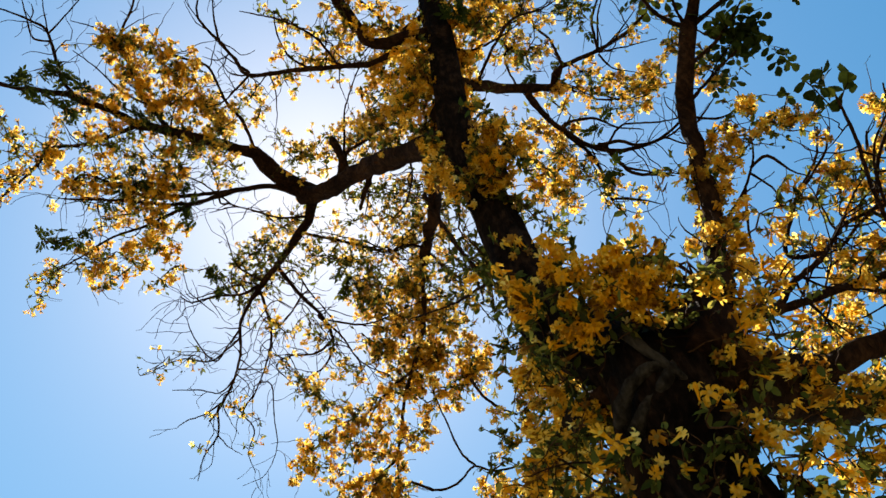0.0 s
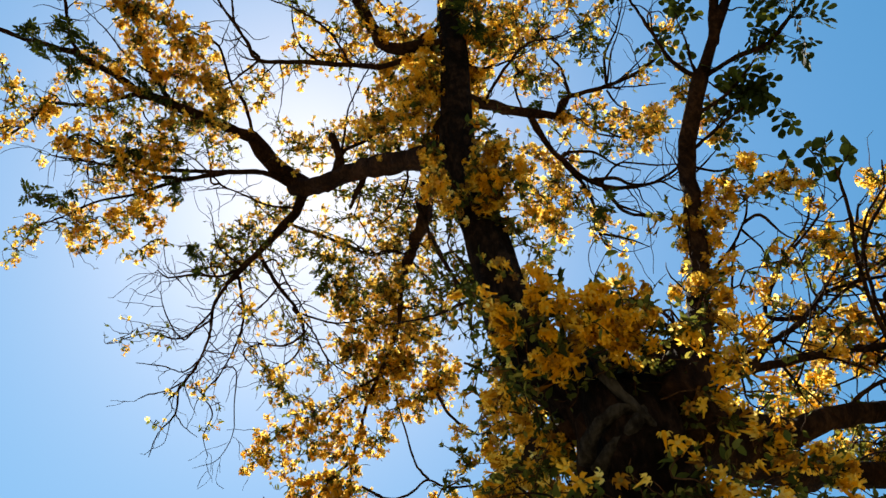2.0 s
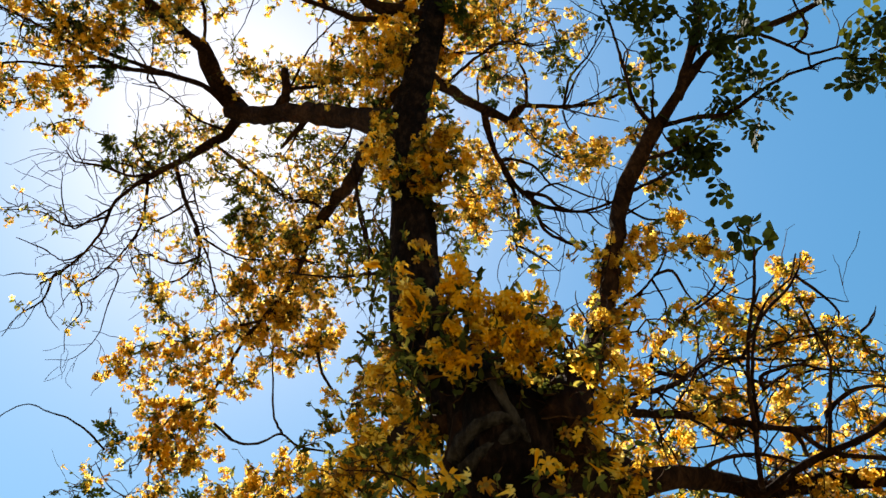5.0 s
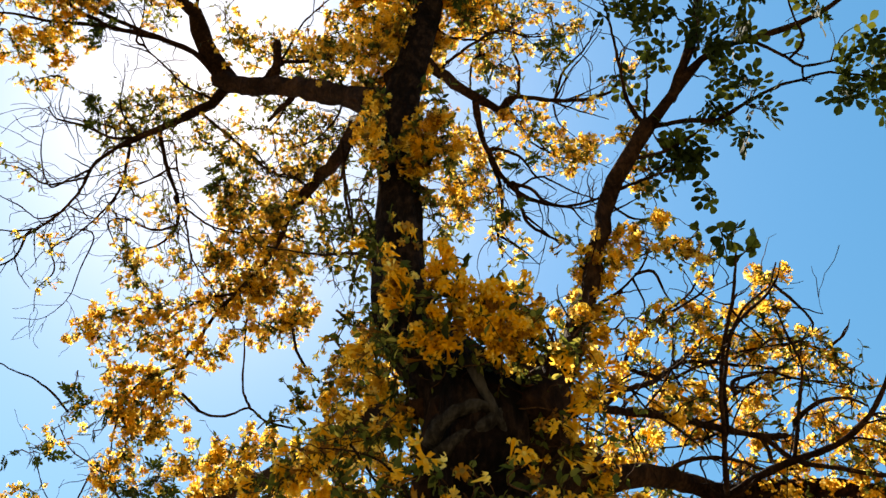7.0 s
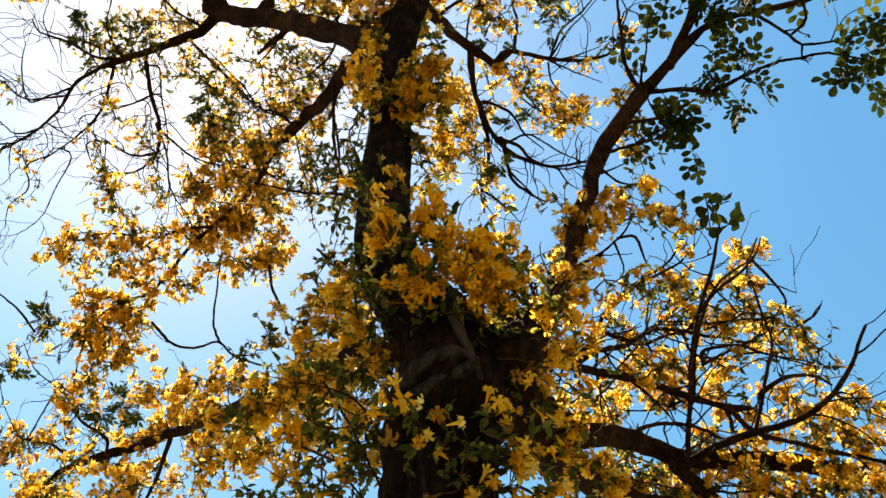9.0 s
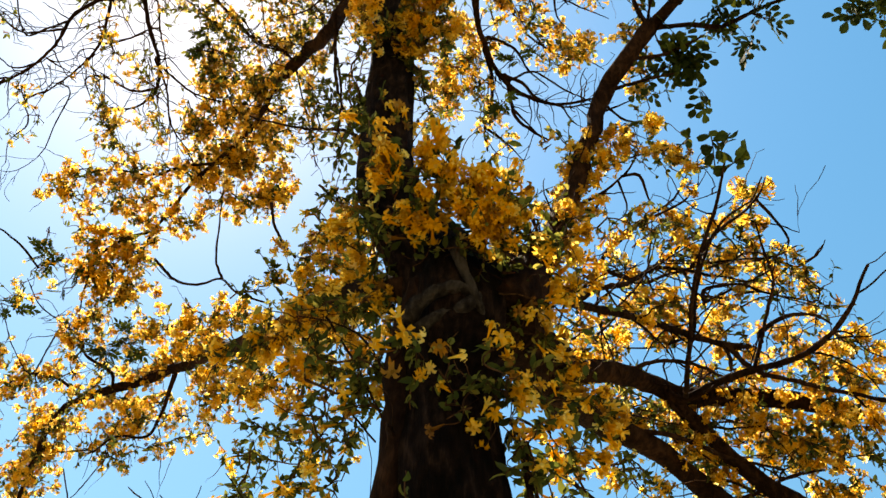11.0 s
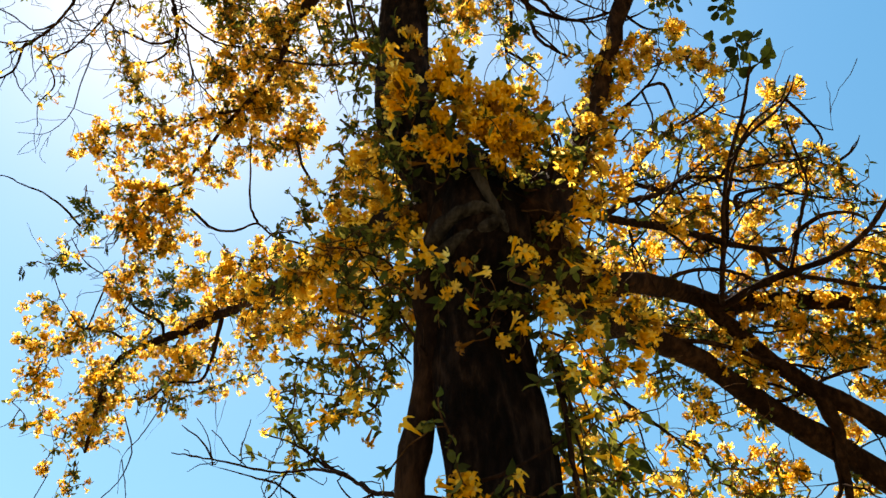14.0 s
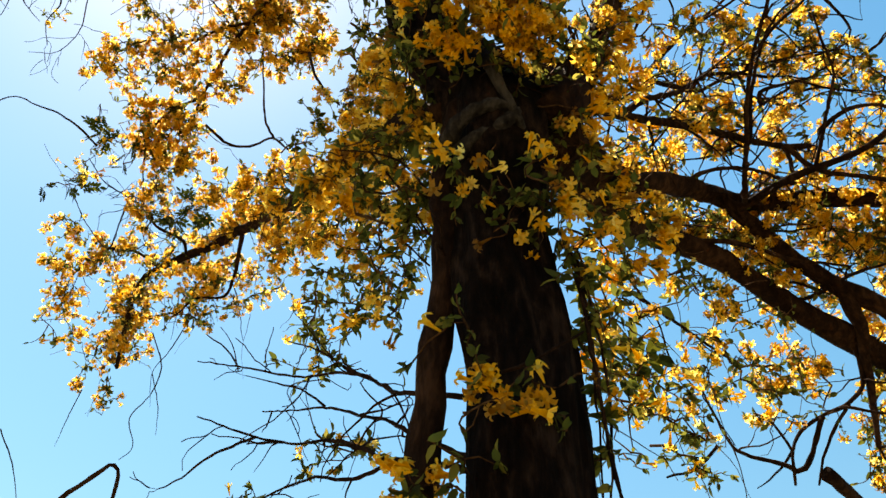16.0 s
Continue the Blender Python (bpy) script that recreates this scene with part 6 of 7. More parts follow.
spray("Y", .6, 0.071, [(0.52, 2.28, 4.24), (0.62, 2.35, 4.29), (0.73, 2.42, 4.34), (0.85, 2.47, 4.39)])
spray("Y", .35, 0.071, [(0.32, 2.11, 4.08), (0.44, 2.19, 4.12), (0.54, 2.26, 4.18)])
spray("Y", .45, 0.069, [(0.31, 2.14, 3.93), (0.4, 2.2, 3.95), (0.49, 2.22, 4), (0.54, 2.33, 3.99)])
spray("Y", .3, 0.062, [(0.26, 1.96, 3.95), (0.28, 2.07, 3.92), (0.31, 2.19, 3.88)])
spray("G", .9, 0.069, [(0.22, 1.97, 3.94), (0.24, 2.07, 3.86), (0.31, 2.16, 3.78), (0.35, 2.24, 3.69)])
spray("Y", .8, 0.069, [(0.47, 2.5, 4.12), (0.61, 2.61, 4.2), (0.71, 2.67, 4.33)])
spray("G", 1.2, 0.059, [(0.32, 2.16, 3.78), (0.34, 2.21, 3.63), (0.35, 2.25, 3.49), (0.35, 2.3, 3.33)])
spray("S", 0.6, 0.054, [(0.4, 2.29, 3.63), (0.51, 2.29, 3.71), (0.58, 2.38, 3.7), (0.53, 2.47, 3.71)])
spray("S", 0.6, 0.053, [(0.35, 2.25, 3.54), (0.42, 2.33, 3.58), (0.53, 2.43, 3.61), (0.62, 2.53, 3.62)], near=True)
spray("S", 0.7, 0.064, [(0.46, 2.56, 3.62), (0.6, 2.69, 3.65), (0.73, 2.79, 3.7), (0.84, 2.9, 3.75)])
spray("G", .9, 0.079, [(0.47, 2.69, 3.62), (0.54, 2.8, 3.63), (0.73, 2.89, 3.63), (0.85, 2.99, 3.62)])
spray("S", 0.6, 0.048, [(0.51, 2.66, 3.49), (0.53, 2.74, 3.45), (0.53, 2.8, 3.42), (0.55, 2.83, 3.42)])
spray("S", 0.6, 0.074, [(0.95, 3.02, 4.2), (1.04, 3.19, 4.18), (1.02, 3.35, 4.21), (1.15, 3.48, 4.21)])
spray("Y", .7, 0.099, [(1.34, 3.67, 4.55), (1.47, 3.68, 4.59), (1.6, 3.69, 4.62), (1.73, 3.69, 4.66)])
spray("Y", .5, 0.087, [(1.44, 3.81, 4.51), (1.56, 3.85, 4.46), (1.5, 3.97, 4.38), (1.44, 3.95, 4.5)])
spray("Y", .5, 0.09, [(1.79, 3.79, 4.68), (1.87, 3.87, 4.58), (1.82, 3.99, 4.52), (1.91, 4.01, 4.5)])
spray("Y", .6, 0.084, [(2.28, 3.96, 5.08), (2.32, 4.08, 4.92), (2.21, 4.42, 4.56), (2.21, 4.54, 4.37)])
spray("G", .7, 0.105, [(2.21, 4.06, 4.81), (2.22, 4.25, 4.56), (2.21, 4.38, 4.38)])
spray("G", .6, 0.09, [(0.77, 3.61, 4.02), (1, 3.73, 4.03), (1.11, 3.9, 4.01)])
spray("S", 0.5, 0.073, [(0.9, 3.03, 4.64), (1.08, 3.18, 4.62), (1.19, 3.34, 4.62), (1.19, 3.5, 4.65)])
spray("S", .5, 0.077, [(1.2, 3.32, 4.68), (1.33, 3.44, 4.66), (1.52, 3.45, 4.71), (1.68, 3.58, 4.66)])
spray("G", .5, 0.093, [(0.81, 3.15, 4.69), (1.07, 3.22, 4.83), (1.31, 3.41, 4.85)])
spray("Y", .8, 0.091, [(1.57, 3.52, 5.33), (1.69, 3.6, 5.31), (1.79, 3.72, 5.25), (1.77, 3.87, 5.2)])
spray("Y", .8, 0.098, [(0.93, 2.84, 5.44), (1.07, 2.78, 5.56), (1.21, 2.76, 5.65), (1.38, 2.77, 5.72)])
spray("Y", .7, 0.109, [(1.52, 2.85, 6.23), (1.67, 2.8, 6.33), (1.86, 2.86, 6.35), (2.02, 2.8, 6.44)])
spray("Y", .6, 0.103, [(1.74, 2.99, 6.32), (1.95, 3, 6.31), (2.1, 3.02, 6.33), (2.24, 2.91, 6.41)])
spray("S", .5, 0.104, [(2.23, 2.74, 6.38), (2.33, 2.83, 6.33), (2.44, 2.92, 6.26), (2.51, 3.08, 6.17)])
spray("Y", .6, 0.102, [(1.35, 3.08, 5.78), (1.47, 3.18, 5.79), (1.56, 3.15, 5.91)])
spray("Y", .8, 0.124, [(1.68, 3.39, 5.82), (1.87, 3.39, 5.88), (2.09, 3.39, 5.91), (2.3, 3.35, 5.97)])
spray("Y", .9, 0.136, [(2.27, 3.15, 5.99), (2.42, 3.27, 5.96), (2.58, 3.35, 5.95), (2.76, 3.4, 5.94)])
spray("Y", .9, 0.146, [(2.36, 3.42, 5.88), (2.53, 3.45, 5.85), (2.7, 3.54, 5.78), (2.9, 3.48, 5.8)])
spray("Y", .7, 0.123, [(2.01, 3.15, 5.94), (1.95, 3.22, 6.05), (1.86, 3.29, 6.17)])
spray("Y", .8, 0.13, [(1.8, 3.52, 5.53), (2.01, 3.55, 5.55), (2.22, 3.59, 5.54), (2.43, 3.59, 5.57)])
spray("Y", .8, 0.126, [(1.65, 3.81, 5.87), (1.81, 3.77, 5.93), (2.09, 3.74, 5.93), (2.3, 3.76, 5.89)])
spray("Y", .8, 0.135, [(2.19, 3.78, 5.54), (2.4, 3.75, 5.55), (2.6, 3.71, 5.55), (2.79, 3.68, 5.55)])
spray("G", .6, 0.115, [(1.02, 3.5, 5.55), (1.22, 3.44, 5.58), (1.42, 3.49, 5.52), (1.52, 3.61, 5.44)])
spray("Y", .8, 0.135, [(2.45, 3.79, 5.38), (2.63, 3.86, 5.35), (2.78, 3.81, 5.44)])
spray("Y", .7, 0.139, [(2.56, 3.12, 5.99), (2.76, 3.23, 6), (2.94, 3.33, 6.02)])
spray("Y", .6, 0.103, [(1.23, 1.69, 7.12), (1.34, 1.94, 7.01), (1.38, 2.05, 6.96)])
spray("Y", .6, 0.164, [(0.24, 1.43, 9.46), (0.42, 1.31, 9.54), (0.65, 1.2, 9.62), (0.78, 1.07, 9.69)])
spray("Y", .6, 0.153, [(0.33, 1.14, 9.51), (0.46, 1.01, 9.59), (0.63, 0.94, 9.65), (0.85, 0.93, 9.7)])
spray("S", .5, 0.154, [(0.92, 1.13, 9.57), (1.05, 1.36, 9.57), (1.24, 1.14, 9.63)])
spray("G", .5, 0.14, [(0.83, 1.36, 9.44), (1.02, 1.48, 9.4), (0.94, 1.68, 9.37)])
spray("Y", .6, 0.139, [(0.77, 2, 9.36), (0.89, 2.15, 9.35), (1.18, 2.4, 9.27), (1.34, 2.38, 9.29)])
spray("Y", .6, 0.152, [(-0.02, 2, 8.92), (0.12, 2.14, 8.95), (0.25, 2.33, 8.96), (0.34, 2.46, 8.99)])
spray("Y", .6, 0.146, [(-0.01, 2.16, 8.25), (0.06, 2.39, 8.31), (-0.01, 2.57, 8.38), (0.19, 2.6, 8.51)])
spray("S", .5, 0.142, [(0.25, 2.59, 8.62), (0.37, 2.8, 8.54), (0.49, 2.95, 8.47), (0.6, 2.92, 8.47)])
spray("S", .5, 0.138, [(0.63, 2.25, 9.04), (0.83, 2.38, 9.03), (1.03, 2.47, 9.03)])
spray("S", .5, 0.132, [(1.23, 1.94, 9.37), (1.52, 1.78, 9.41), (1.64, 1.65, 9.47)])
spray("Y", .6, 0.156, [(0.1, 1.19, 9.1), (0.23, 1.03, 9.22), (0.4, 0.97, 9.33)])
spray("S", .5, 0.15, [(0.42, 1.59, 9.32), (0.33, 1.48, 9.4), (0.22, 1.58, 9.43)])
spray("Y", .6, 0.181, [(-1.47, 1.54, 9.96), (-1.26, 1.48, 9.79), (-1.02, 1.48, 9.62), (-0.81, 1.27, 9.48)])
spray("Y", .6, 0.183, [(-1.86, 3.05, 9.55), (-1.78, 3.28, 9.47), (-1.65, 3.58, 9.37)])
spray("Y", .7, 0.18, [(-1.53, 2.71, 9.84), (-1.73, 2.92, 9.67), (-1.63, 3.15, 9.55)])
spray("G", .6, 0.126, [(-0.92, 2.23, 7.61), (-0.82, 2.31, 7.32), (-0.73, 2.37, 7.03)])
spray("G", .6, 0.126, [(-0.55, 1.95, 6.58), (-0.6, 2.12, 6.28), (-0.63, 2.21, 6.01)])
spray("S", 0.45, 0.188, [(-2.42, 2.16, 9.87), (-2.16, 2.41, 9.81), (-1.89, 2.66, 9.74), (-1.57, 2.71, 9.72)])
spray("G", .5, 0.186, [(-2.33, 2.5, 9.52), (-2.18, 2.7, 9.43), (-2.2, 2.84, 9.3), (-2.31, 2.61, 9.27)])
spray("S", .6, 0.182, [(-1.97, 2.9, 9.67), (-1.83, 3.13, 9.52), (-2.05, 3.25, 9.3), (-2.22, 3.31, 9.1)])
spray("S", .5, 0.161, [(-2.42, 3.08, 9.17), (-2.3, 3.33, 9.07), (-2.56, 3.31, 8.95), (-2.71, 3.13, 8.93)])
spray("G", .5, 0.165, [(-1.66, 2.97, 9.76), (-1.62, 3.13, 9.55), (-1.5, 3.38, 9.31)])
spray("S", 0.35, 0.172, [(-3.08, 2.37, 9.06), (-2.98, 2.63, 9.02), (-2.77, 2.6, 9.11), (-2.66, 3.05, 8.99)])
spray("S", .5, 0.151, [(-3.17, 2.85, 8.97), (-3.13, 3.06, 8.9), (-3.03, 3.26, 8.86)])
spray("S", .6, 0.166, [(-2.04, 2.23, 9.98), (-1.69, 2.35, 9.9), (-1.48, 2.49, 9.76), (-1.29, 2.62, 9.61)])
spray("G", 0.6, 0.176, [(-1.99, 1.92, 10.08), (-1.81, 2.09, 10.02), (-1.48, 2.14, 10.01), (-1.34, 2.35, 9.91)])
spray("G", .6, 0.153, [(-1.75, 2.01, 9.92), (-1.5, 2.17, 9.83), (-1.48, 2.25, 9.71)])
spray("S", .2, 0.104, [(-3.78, 2.37, 8.83), (-3.83, 2.26, 8.84), (-4.05, 2.13, 8.75), (-4.26, 2.1, 8.63)])
spray("S", .25, 0.104, [(-3.74, 2.88, 8.67), (-3.68, 3.02, 8.64), (-3.6, 3.11, 8.65)])
spray("S", .2, 0.081, [(-4.13, 2.93, 8.42), (-4.17, 2.9, 8.4)])
spray("Y", .7, 0.154, [(-4.14, 5.2, 7.44), (-3.97, 5.31, 7.47), (-3.74, 5.35, 7.58)])
spray("Y", .6, 0.166, [(-4.02, 5.41, 7.34), (-4.06, 5.55, 7.18), (-3.98, 5.74, 7.06), (-3.89, 5.81, 7.05)])
spray("Y", .8, 0.162, [(-3.8, 5.89, 7.85), (-3.81, 6.15, 7.6), (-3.72, 6.35, 7.47), (-3.76, 6.49, 7.28)])
spray("Y", .7, 0.153, [(-3.71, 5.8, 7.02), (-3.75, 5.89, 6.89), (-3.84, 5.97, 6.75)])
spray("S", .6, 0.117, [(-3.66, 6.14, 6.68), (-3.68, 6.24, 6.56), (-3.69, 6.31, 6.45)])
spray("S", .6, 0.146, [(-3.04, 5.6, 7.02), (-2.9, 5.64, 7.06), (-2.76, 5.6, 7.17)])
spray("D", 0.54, 0.116, [(-3.89, 4.45, 7.62), (-3.81, 4.48, 7.65), (-3.71, 4.53, 7.68)])
spray("Y", .5, 0.131, [(-4.12, 4.9, 7.7), (-3.95, 5, 7.73), (-3.87, 5.18, 7.64)])
spray("Y", 1.6, 0.178, [(-0.63, 1.39, 8.05), (-0.44, 1.34, 8.21), (-0.29, 1.26, 8.39), (-0.21, 1.12, 8.55)])
spray("Y", 1.3, 0.182, [(-0.29, 1.08, 8.54), (-0.16, 0.92, 8.77), (-0, 0.78, 8.99), (0.13, 0.61, 9.21)])
spray("Y", .6, 0.096, [(-0.29, 1.7, 6.22), (-0.25, 1.65, 6.38), (-0.21, 1.56, 6.55), (-0.19, 1.44, 6.73)])
spray("Y", .7, 0.108, [(-0.6, 1.76, 7.2), (-0.54, 1.63, 7.35), (-0.44, 1.55, 7.48), (-0.25, 1.53, 7.6)])
spray("Y", 1.1, 0.088, [(-0.21, 1.48, 6.3), (-0.14, 1.57, 6.38), (-0.12, 1.41, 6.53)])
spray("Y", 0.8, 0.114, [(0.72, 2.06, 6.01), (0.83, 2.11, 6.02), (0.9, 2.05, 6.1)])
spray("G", .8, 0.11, [(-0.55, 1.73, 5.97), (-0.49, 1.85, 6.04), (-0.46, 1.98, 6.1)])
spray("G", .7, 0.116, [(-0.16, 1.66, 6.24), (-0.12, 1.86, 6.32), (-0.04, 2.04, 6.42)])
spray("G", .25, 0.126, [(-0.5, 1.59, 6.35), (-0.58, 1.78, 6.49), (-0.59, 1.95, 6.64)])
spray("G", 2.2, 0.035, [(0.33, 2.12, 3.31), (0.34, 2.17, 3.18), (0.35, 2.21, 3.04), (0.35, 2.24, 2.91)])
spray("G", .8, 0.06, [(0.44, 2.49, 3.7), (0.58, 2.64, 3.71), (0.67, 2.7, 3.82), (0.78, 2.85, 3.83)])
spray("G", .6, 0.071, [(0.84, 3.41, 4.09), (1.01, 3.57, 4.15), (1.15, 3.8, 4.14)])
spray("G", .5, 0.084, [(1.22, 3.48, 4.51), (1.37, 3.67, 4.43), (1.59, 3.76, 4.43), (1.75, 3.8, 4.53)])
spray("Y", 0.45, 0.095, [(0.4, 2.04, 4.7), (0.52, 2.08, 5.01), (0.61, 2.1, 5.33), (0.69, 2.13, 5.65)])
spray("Y", .8, 0.097, [(-0.26, 2.27, 4.93), (-0.41, 2.41, 5.13), (-0.57, 2.62, 5.27)])
spray("G", .9, 0.092, [(-0.26, 2.08, 4.58), (-0.39, 2.25, 4.69), (-0.54, 2.3, 4.88)])
spray("G", 0.6, 0.081, [(0.26, 1.91, 4.56), (0.35, 1.92, 4.6), (0.44, 2.02, 4.58)])
spray("Y", 0.5, 0.074, [(0.24, 1.99, 4.51), (0.35, 2.06, 4.63), (0.49, 2.17, 4.72)])
spray("Y", 1.5, 0.066, [(-0.17, 1.54, 4.66), (-0.05, 1.52, 4.67), (0.09, 1.56, 4.65), (0.21, 1.59, 4.63)])
spray("Y", 1.5, 0.066, [(-0.12, 1.62, 4.59), (0.03, 1.63, 4.58), (0.19, 1.64, 4.57)])
spray("Y", 1.4, 0.06, [(0.05, 1.72, 4.57), (0.16, 1.71, 4.56), (0.24, 1.67, 4.58)])
spray("Y", 1.3, 0.06, [(-0.09, 1.5, 4.81), (0.02, 1.55, 4.79), (0.14, 1.59, 4.77)])
spray("Y", 1, 0.05, [(-0.26, 1.53, 4.77), (-0.21, 1.59, 4.75), (-0.19, 1.62, 4.73)])
spray("Y", 0.7, 0.04, [(-0.23, 1.46, 4.86), (-0.19, 1.49, 4.85)])
spray("Y", 0.8, 0.045, [(-0.02, 1.47, 4.92), (0, 1.51, 4.9)])
spray("Y", 0.9, 0.05, [(-0.2, 1.77, 4.56), (-0.13, 1.74, 4.58), (-0.07, 1.72, 4.59)])
spray("Y", 0.7, 0.045, [(0.19, 1.77, 4.59), (0.25, 1.75, 4.59), (0.3, 1.72, 4.61)])
spray("Y", 1.1, 0.05, [(0.21, 1.58, 4.8), (0.26, 1.59, 4.79), (0.28, 1.64, 4.77)])
spray("G", 0.8, 0.06, [(-0.23, 1.7, 4.69), (-0.13, 1.72, 4.68), (-0.04, 1.75, 4.66), (0.06, 1.82, 4.62)])
spray("G", 0.7, 0.05, [(-0.1, 1.83, 4.62), (0.02, 1.85, 4.61), (0.13, 1.84, 4.61)])
spray("D", 1.3, 0.075, [(1.36, 1.62, 7.06), (1.49, 1.62, 7.03), (1.59, 1.67, 6.99)], near=True)
spray("D", 1.3, 0.075, [(1.37, 1.73, 6.97), (1.51, 1.76, 6.93), (1.63, 1.82, 6.87)], near=True)
spray("D", 1.2, 0.06, [(1.52, 1.67, 6.95), (1.58, 1.74, 6.91), (1.67, 1.87, 6.84)], near=True)
spray("D", 0.9, 0.06, [(1.22, 1.86, 6.91), (1.33, 1.83, 6.89), (1.43, 1.8, 6.88)], near=True)
spray("D", 1.2, 0.07, [(1.74, 1.43, 7.18), (1.86, 1.49, 7.12), (1.95, 1.56, 7.07)], near=True)
spray("D", 1.2, 0.07, [(1.84, 1.26, 7.19), (1.95, 1.33, 7.14), (2.08, 1.31, 7.09)], near=True)
spray("D", 1.1, 0.06, [(1.96, 1.42, 7.11), (2.05, 1.42, 7.08), (2.11, 1.43, 7.05)], near=True)
spray("D", 0.9, 0.05, [(1.72, 1.56, 7.14), (1.78, 1.61, 7.11)], near=True)
spray("D", 1, 0.075, [(1.12, 0.77, 7.55), (1.22, 0.87, 7.52), (1.33, 1.01, 7.48)], near=True)
spray("D", 1.1, 0.075, [(1.3, 0.83, 7.51), (1.43, 0.95, 7.47), (1.5, 1.05, 7.43)], near=True)
spray("D", 0.8, 0.06, [(1.36, 1.18, 7.44), (1.37, 1.1, 7.45), (1.46, 1.09, 7.43)], near=True)
spray("D", 1.3, 0.075, [(1.62, 0.87, 7.43), (1.75, 0.9, 7.39), (1.88, 0.88, 7.35)], near=True)
spray("D", 1.2, 0.07, [(1.75, 1.02, 7.42), (1.87, 1, 7.39), (2.03, 0.94, 7.35)], near=True)
spray("D", 1.1, 0.06, [(1.61, 1.14, 7.33), (1.68, 1.07, 7.33), (1.73, 1.02, 7.32)], near=True)
spray("D", 0.8, 0.06, [(1.12, 1.29, 7.46), (1.19, 1.32, 7.44), (1.25, 1.33, 7.43)], near=True)
spray("D", 1.2, 0.075, [(2.51, 1.26, 7.04), (2.58, 1.24, 7.01), (2.68, 1.16, 6.99)], near=True)
spray("D", 1.1, 0.07, [(2.52, 1.34, 7.02), (2.62, 1.35, 6.97), (2.72, 1.32, 6.93)], near=True)
spray("D", 1.2, 0.075, [(2.64, 1.02, 7.09), (2.73, 1.08, 7.04), (2.81, 1.19, 6.97)], near=True)
spray("D", 1, 0.08, [(1.7, 0.77, 7.58), (1.83, 0.71, 7.55), (2.04, 0.74, 7.48)], near=True)
spray("D", 0.9, 0.07, [(2.26, 0.93, 7.38), (2.36, 0.87, 7.35), (2.45, 0.83, 7.32)], near=True)
spray("G", 0.7, 0.06, [(1.17, 1.91, 6.63), (1.25, 1.94, 6.6), (1.3, 1.97, 6.57)])
spray("Y", 0.8, 0.055, [(0.19, 1.71, 4.62), (0.27, 1.74, 4.6), (0.34, 1.72, 4.6)])
spray("S", 1.1, 0.06, [(0.23, 1.82, 4.62), (0.32, 1.82, 4.61), (0.44, 1.8, 4.6)])
spray("G", 1, 0.05, [(0.29, 1.77, 4.64), (0.39, 1.77, 4.62), (0.46, 1.77, 4.61)])
spray("Y", 1.2, 0.06, [(0.07, 1.62, 4.62), (0.16, 1.63, 4.61), (0.25, 1.62, 4.61)])
spray("Y", 0.7, 0.13, [(-0.43, 0.91, 8.76), (-0.37, 1.04, 8.13), (-0.34, 1.35, 8.08), (-0.47, 1.61, 8.01)])
spray("Y", 0.55, 0.12, [(-0.18, 1.1, 8.76), (-0.24, 1.24, 8.34), (-0.26, 1.46, 8.28), (-0.29, 1.57, 8.26)])
spray("S", 0.9, 0.1, [(-0.43, 1.32, 6.64), (-0.41, 1.45, 6.61), (-0.34, 1.61, 6.57)])
spray("Y", 0.8, 0.09, [(-0.27, 1.52, 6.44), (-0.25, 1.61, 6.42), (-0.19, 1.68, 6.39)])
spray("S", 0.35, 0.12, [(-0.3, 0.75, 9), (-0.29, 0.96, 8.97), (-0.35, 1.09, 8.95)])
spray("Y", 0.4, 0.12, [(-0.04, 0.76, 8.94), (-0.02, 0.95, 8.91), (-0.09, 1.15, 8.89)])
spray("Y", 0.8, 0.1, [(-0.47, 1.36, 6.37), (-0.46, 1.2, 6.41), (-0.39, 1.12, 6.44)])
spray("S", 0.5, 0.17, [(-2.11, 1.25, 10.02), (-1.98, 1.45, 10.02), (-1.93, 1.6, 10.01)])
spray("G", 0.7, 0.14, [(-1.46, 1.95, 9.32), (-1.23, 2.12, 9.32), (-1.1, 2.31, 9.29)])
spray("Y", 0.7, 0.15, [(-0.72, 0.93, 8.69), (-0.63, 1.2, 8.66), (-0.84, 1.34, 8.6)])
spray("S", 0.6, 0.16, [(-1.42, 1.61, 9.49), (-1.18, 1.5, 9.55), (-1, 1.37, 9.6)])
spray("Y", 0.6, 0.08, [(-1.24, 3.48, 6), (-1.16, 3.52, 5.99), (-1.11, 3.48, 6.03)])
spray("Y", 0.7, 0.1, [(-1.75, 4.23, 6.95), (-1.82, 4.31, 6.86), (-1.93, 4.31, 6.83)])
spray("S", 0.8, 0.12, [(-3.04, 5.34, 7.68), (-3.17, 5.39, 7.57), (-3.29, 5.51, 7.39), (-3.36, 5.57, 7.3)])
spray("Y", 0.7, 0.12, [(-3.49, 5.68, 7.42), (-3.55, 5.82, 7.25), (-3.57, 6, 7.04)])
spray("G", 1.3, 0.065, [(0.27, 1.99, 4.76), (0.36, 2.03, 4.72), (0.44, 2.05, 4.7)])
spray("G", 0.7, 0.06, [(0.31, 1.92, 5.02), (0.42, 2, 4.97), (0.49, 2.08, 4.91)])
spray("G", 0.9, 0.05, [(0.09, 2.04, 3.05), (0.16, 2.05, 3.04), (0.22, 2.06, 3.02)])
spray("G", 0.5, 0.18, [(-2.4, 2.15, 9.32), (-2.17, 2.36, 9.33), (-1.95, 2.63, 9.3)])
spray("S", 0.6, 0.16, [(-1.68, 2.5, 10.05), (-1.48, 2.72, 10.02), (-1.28, 2.98, 9.97)])
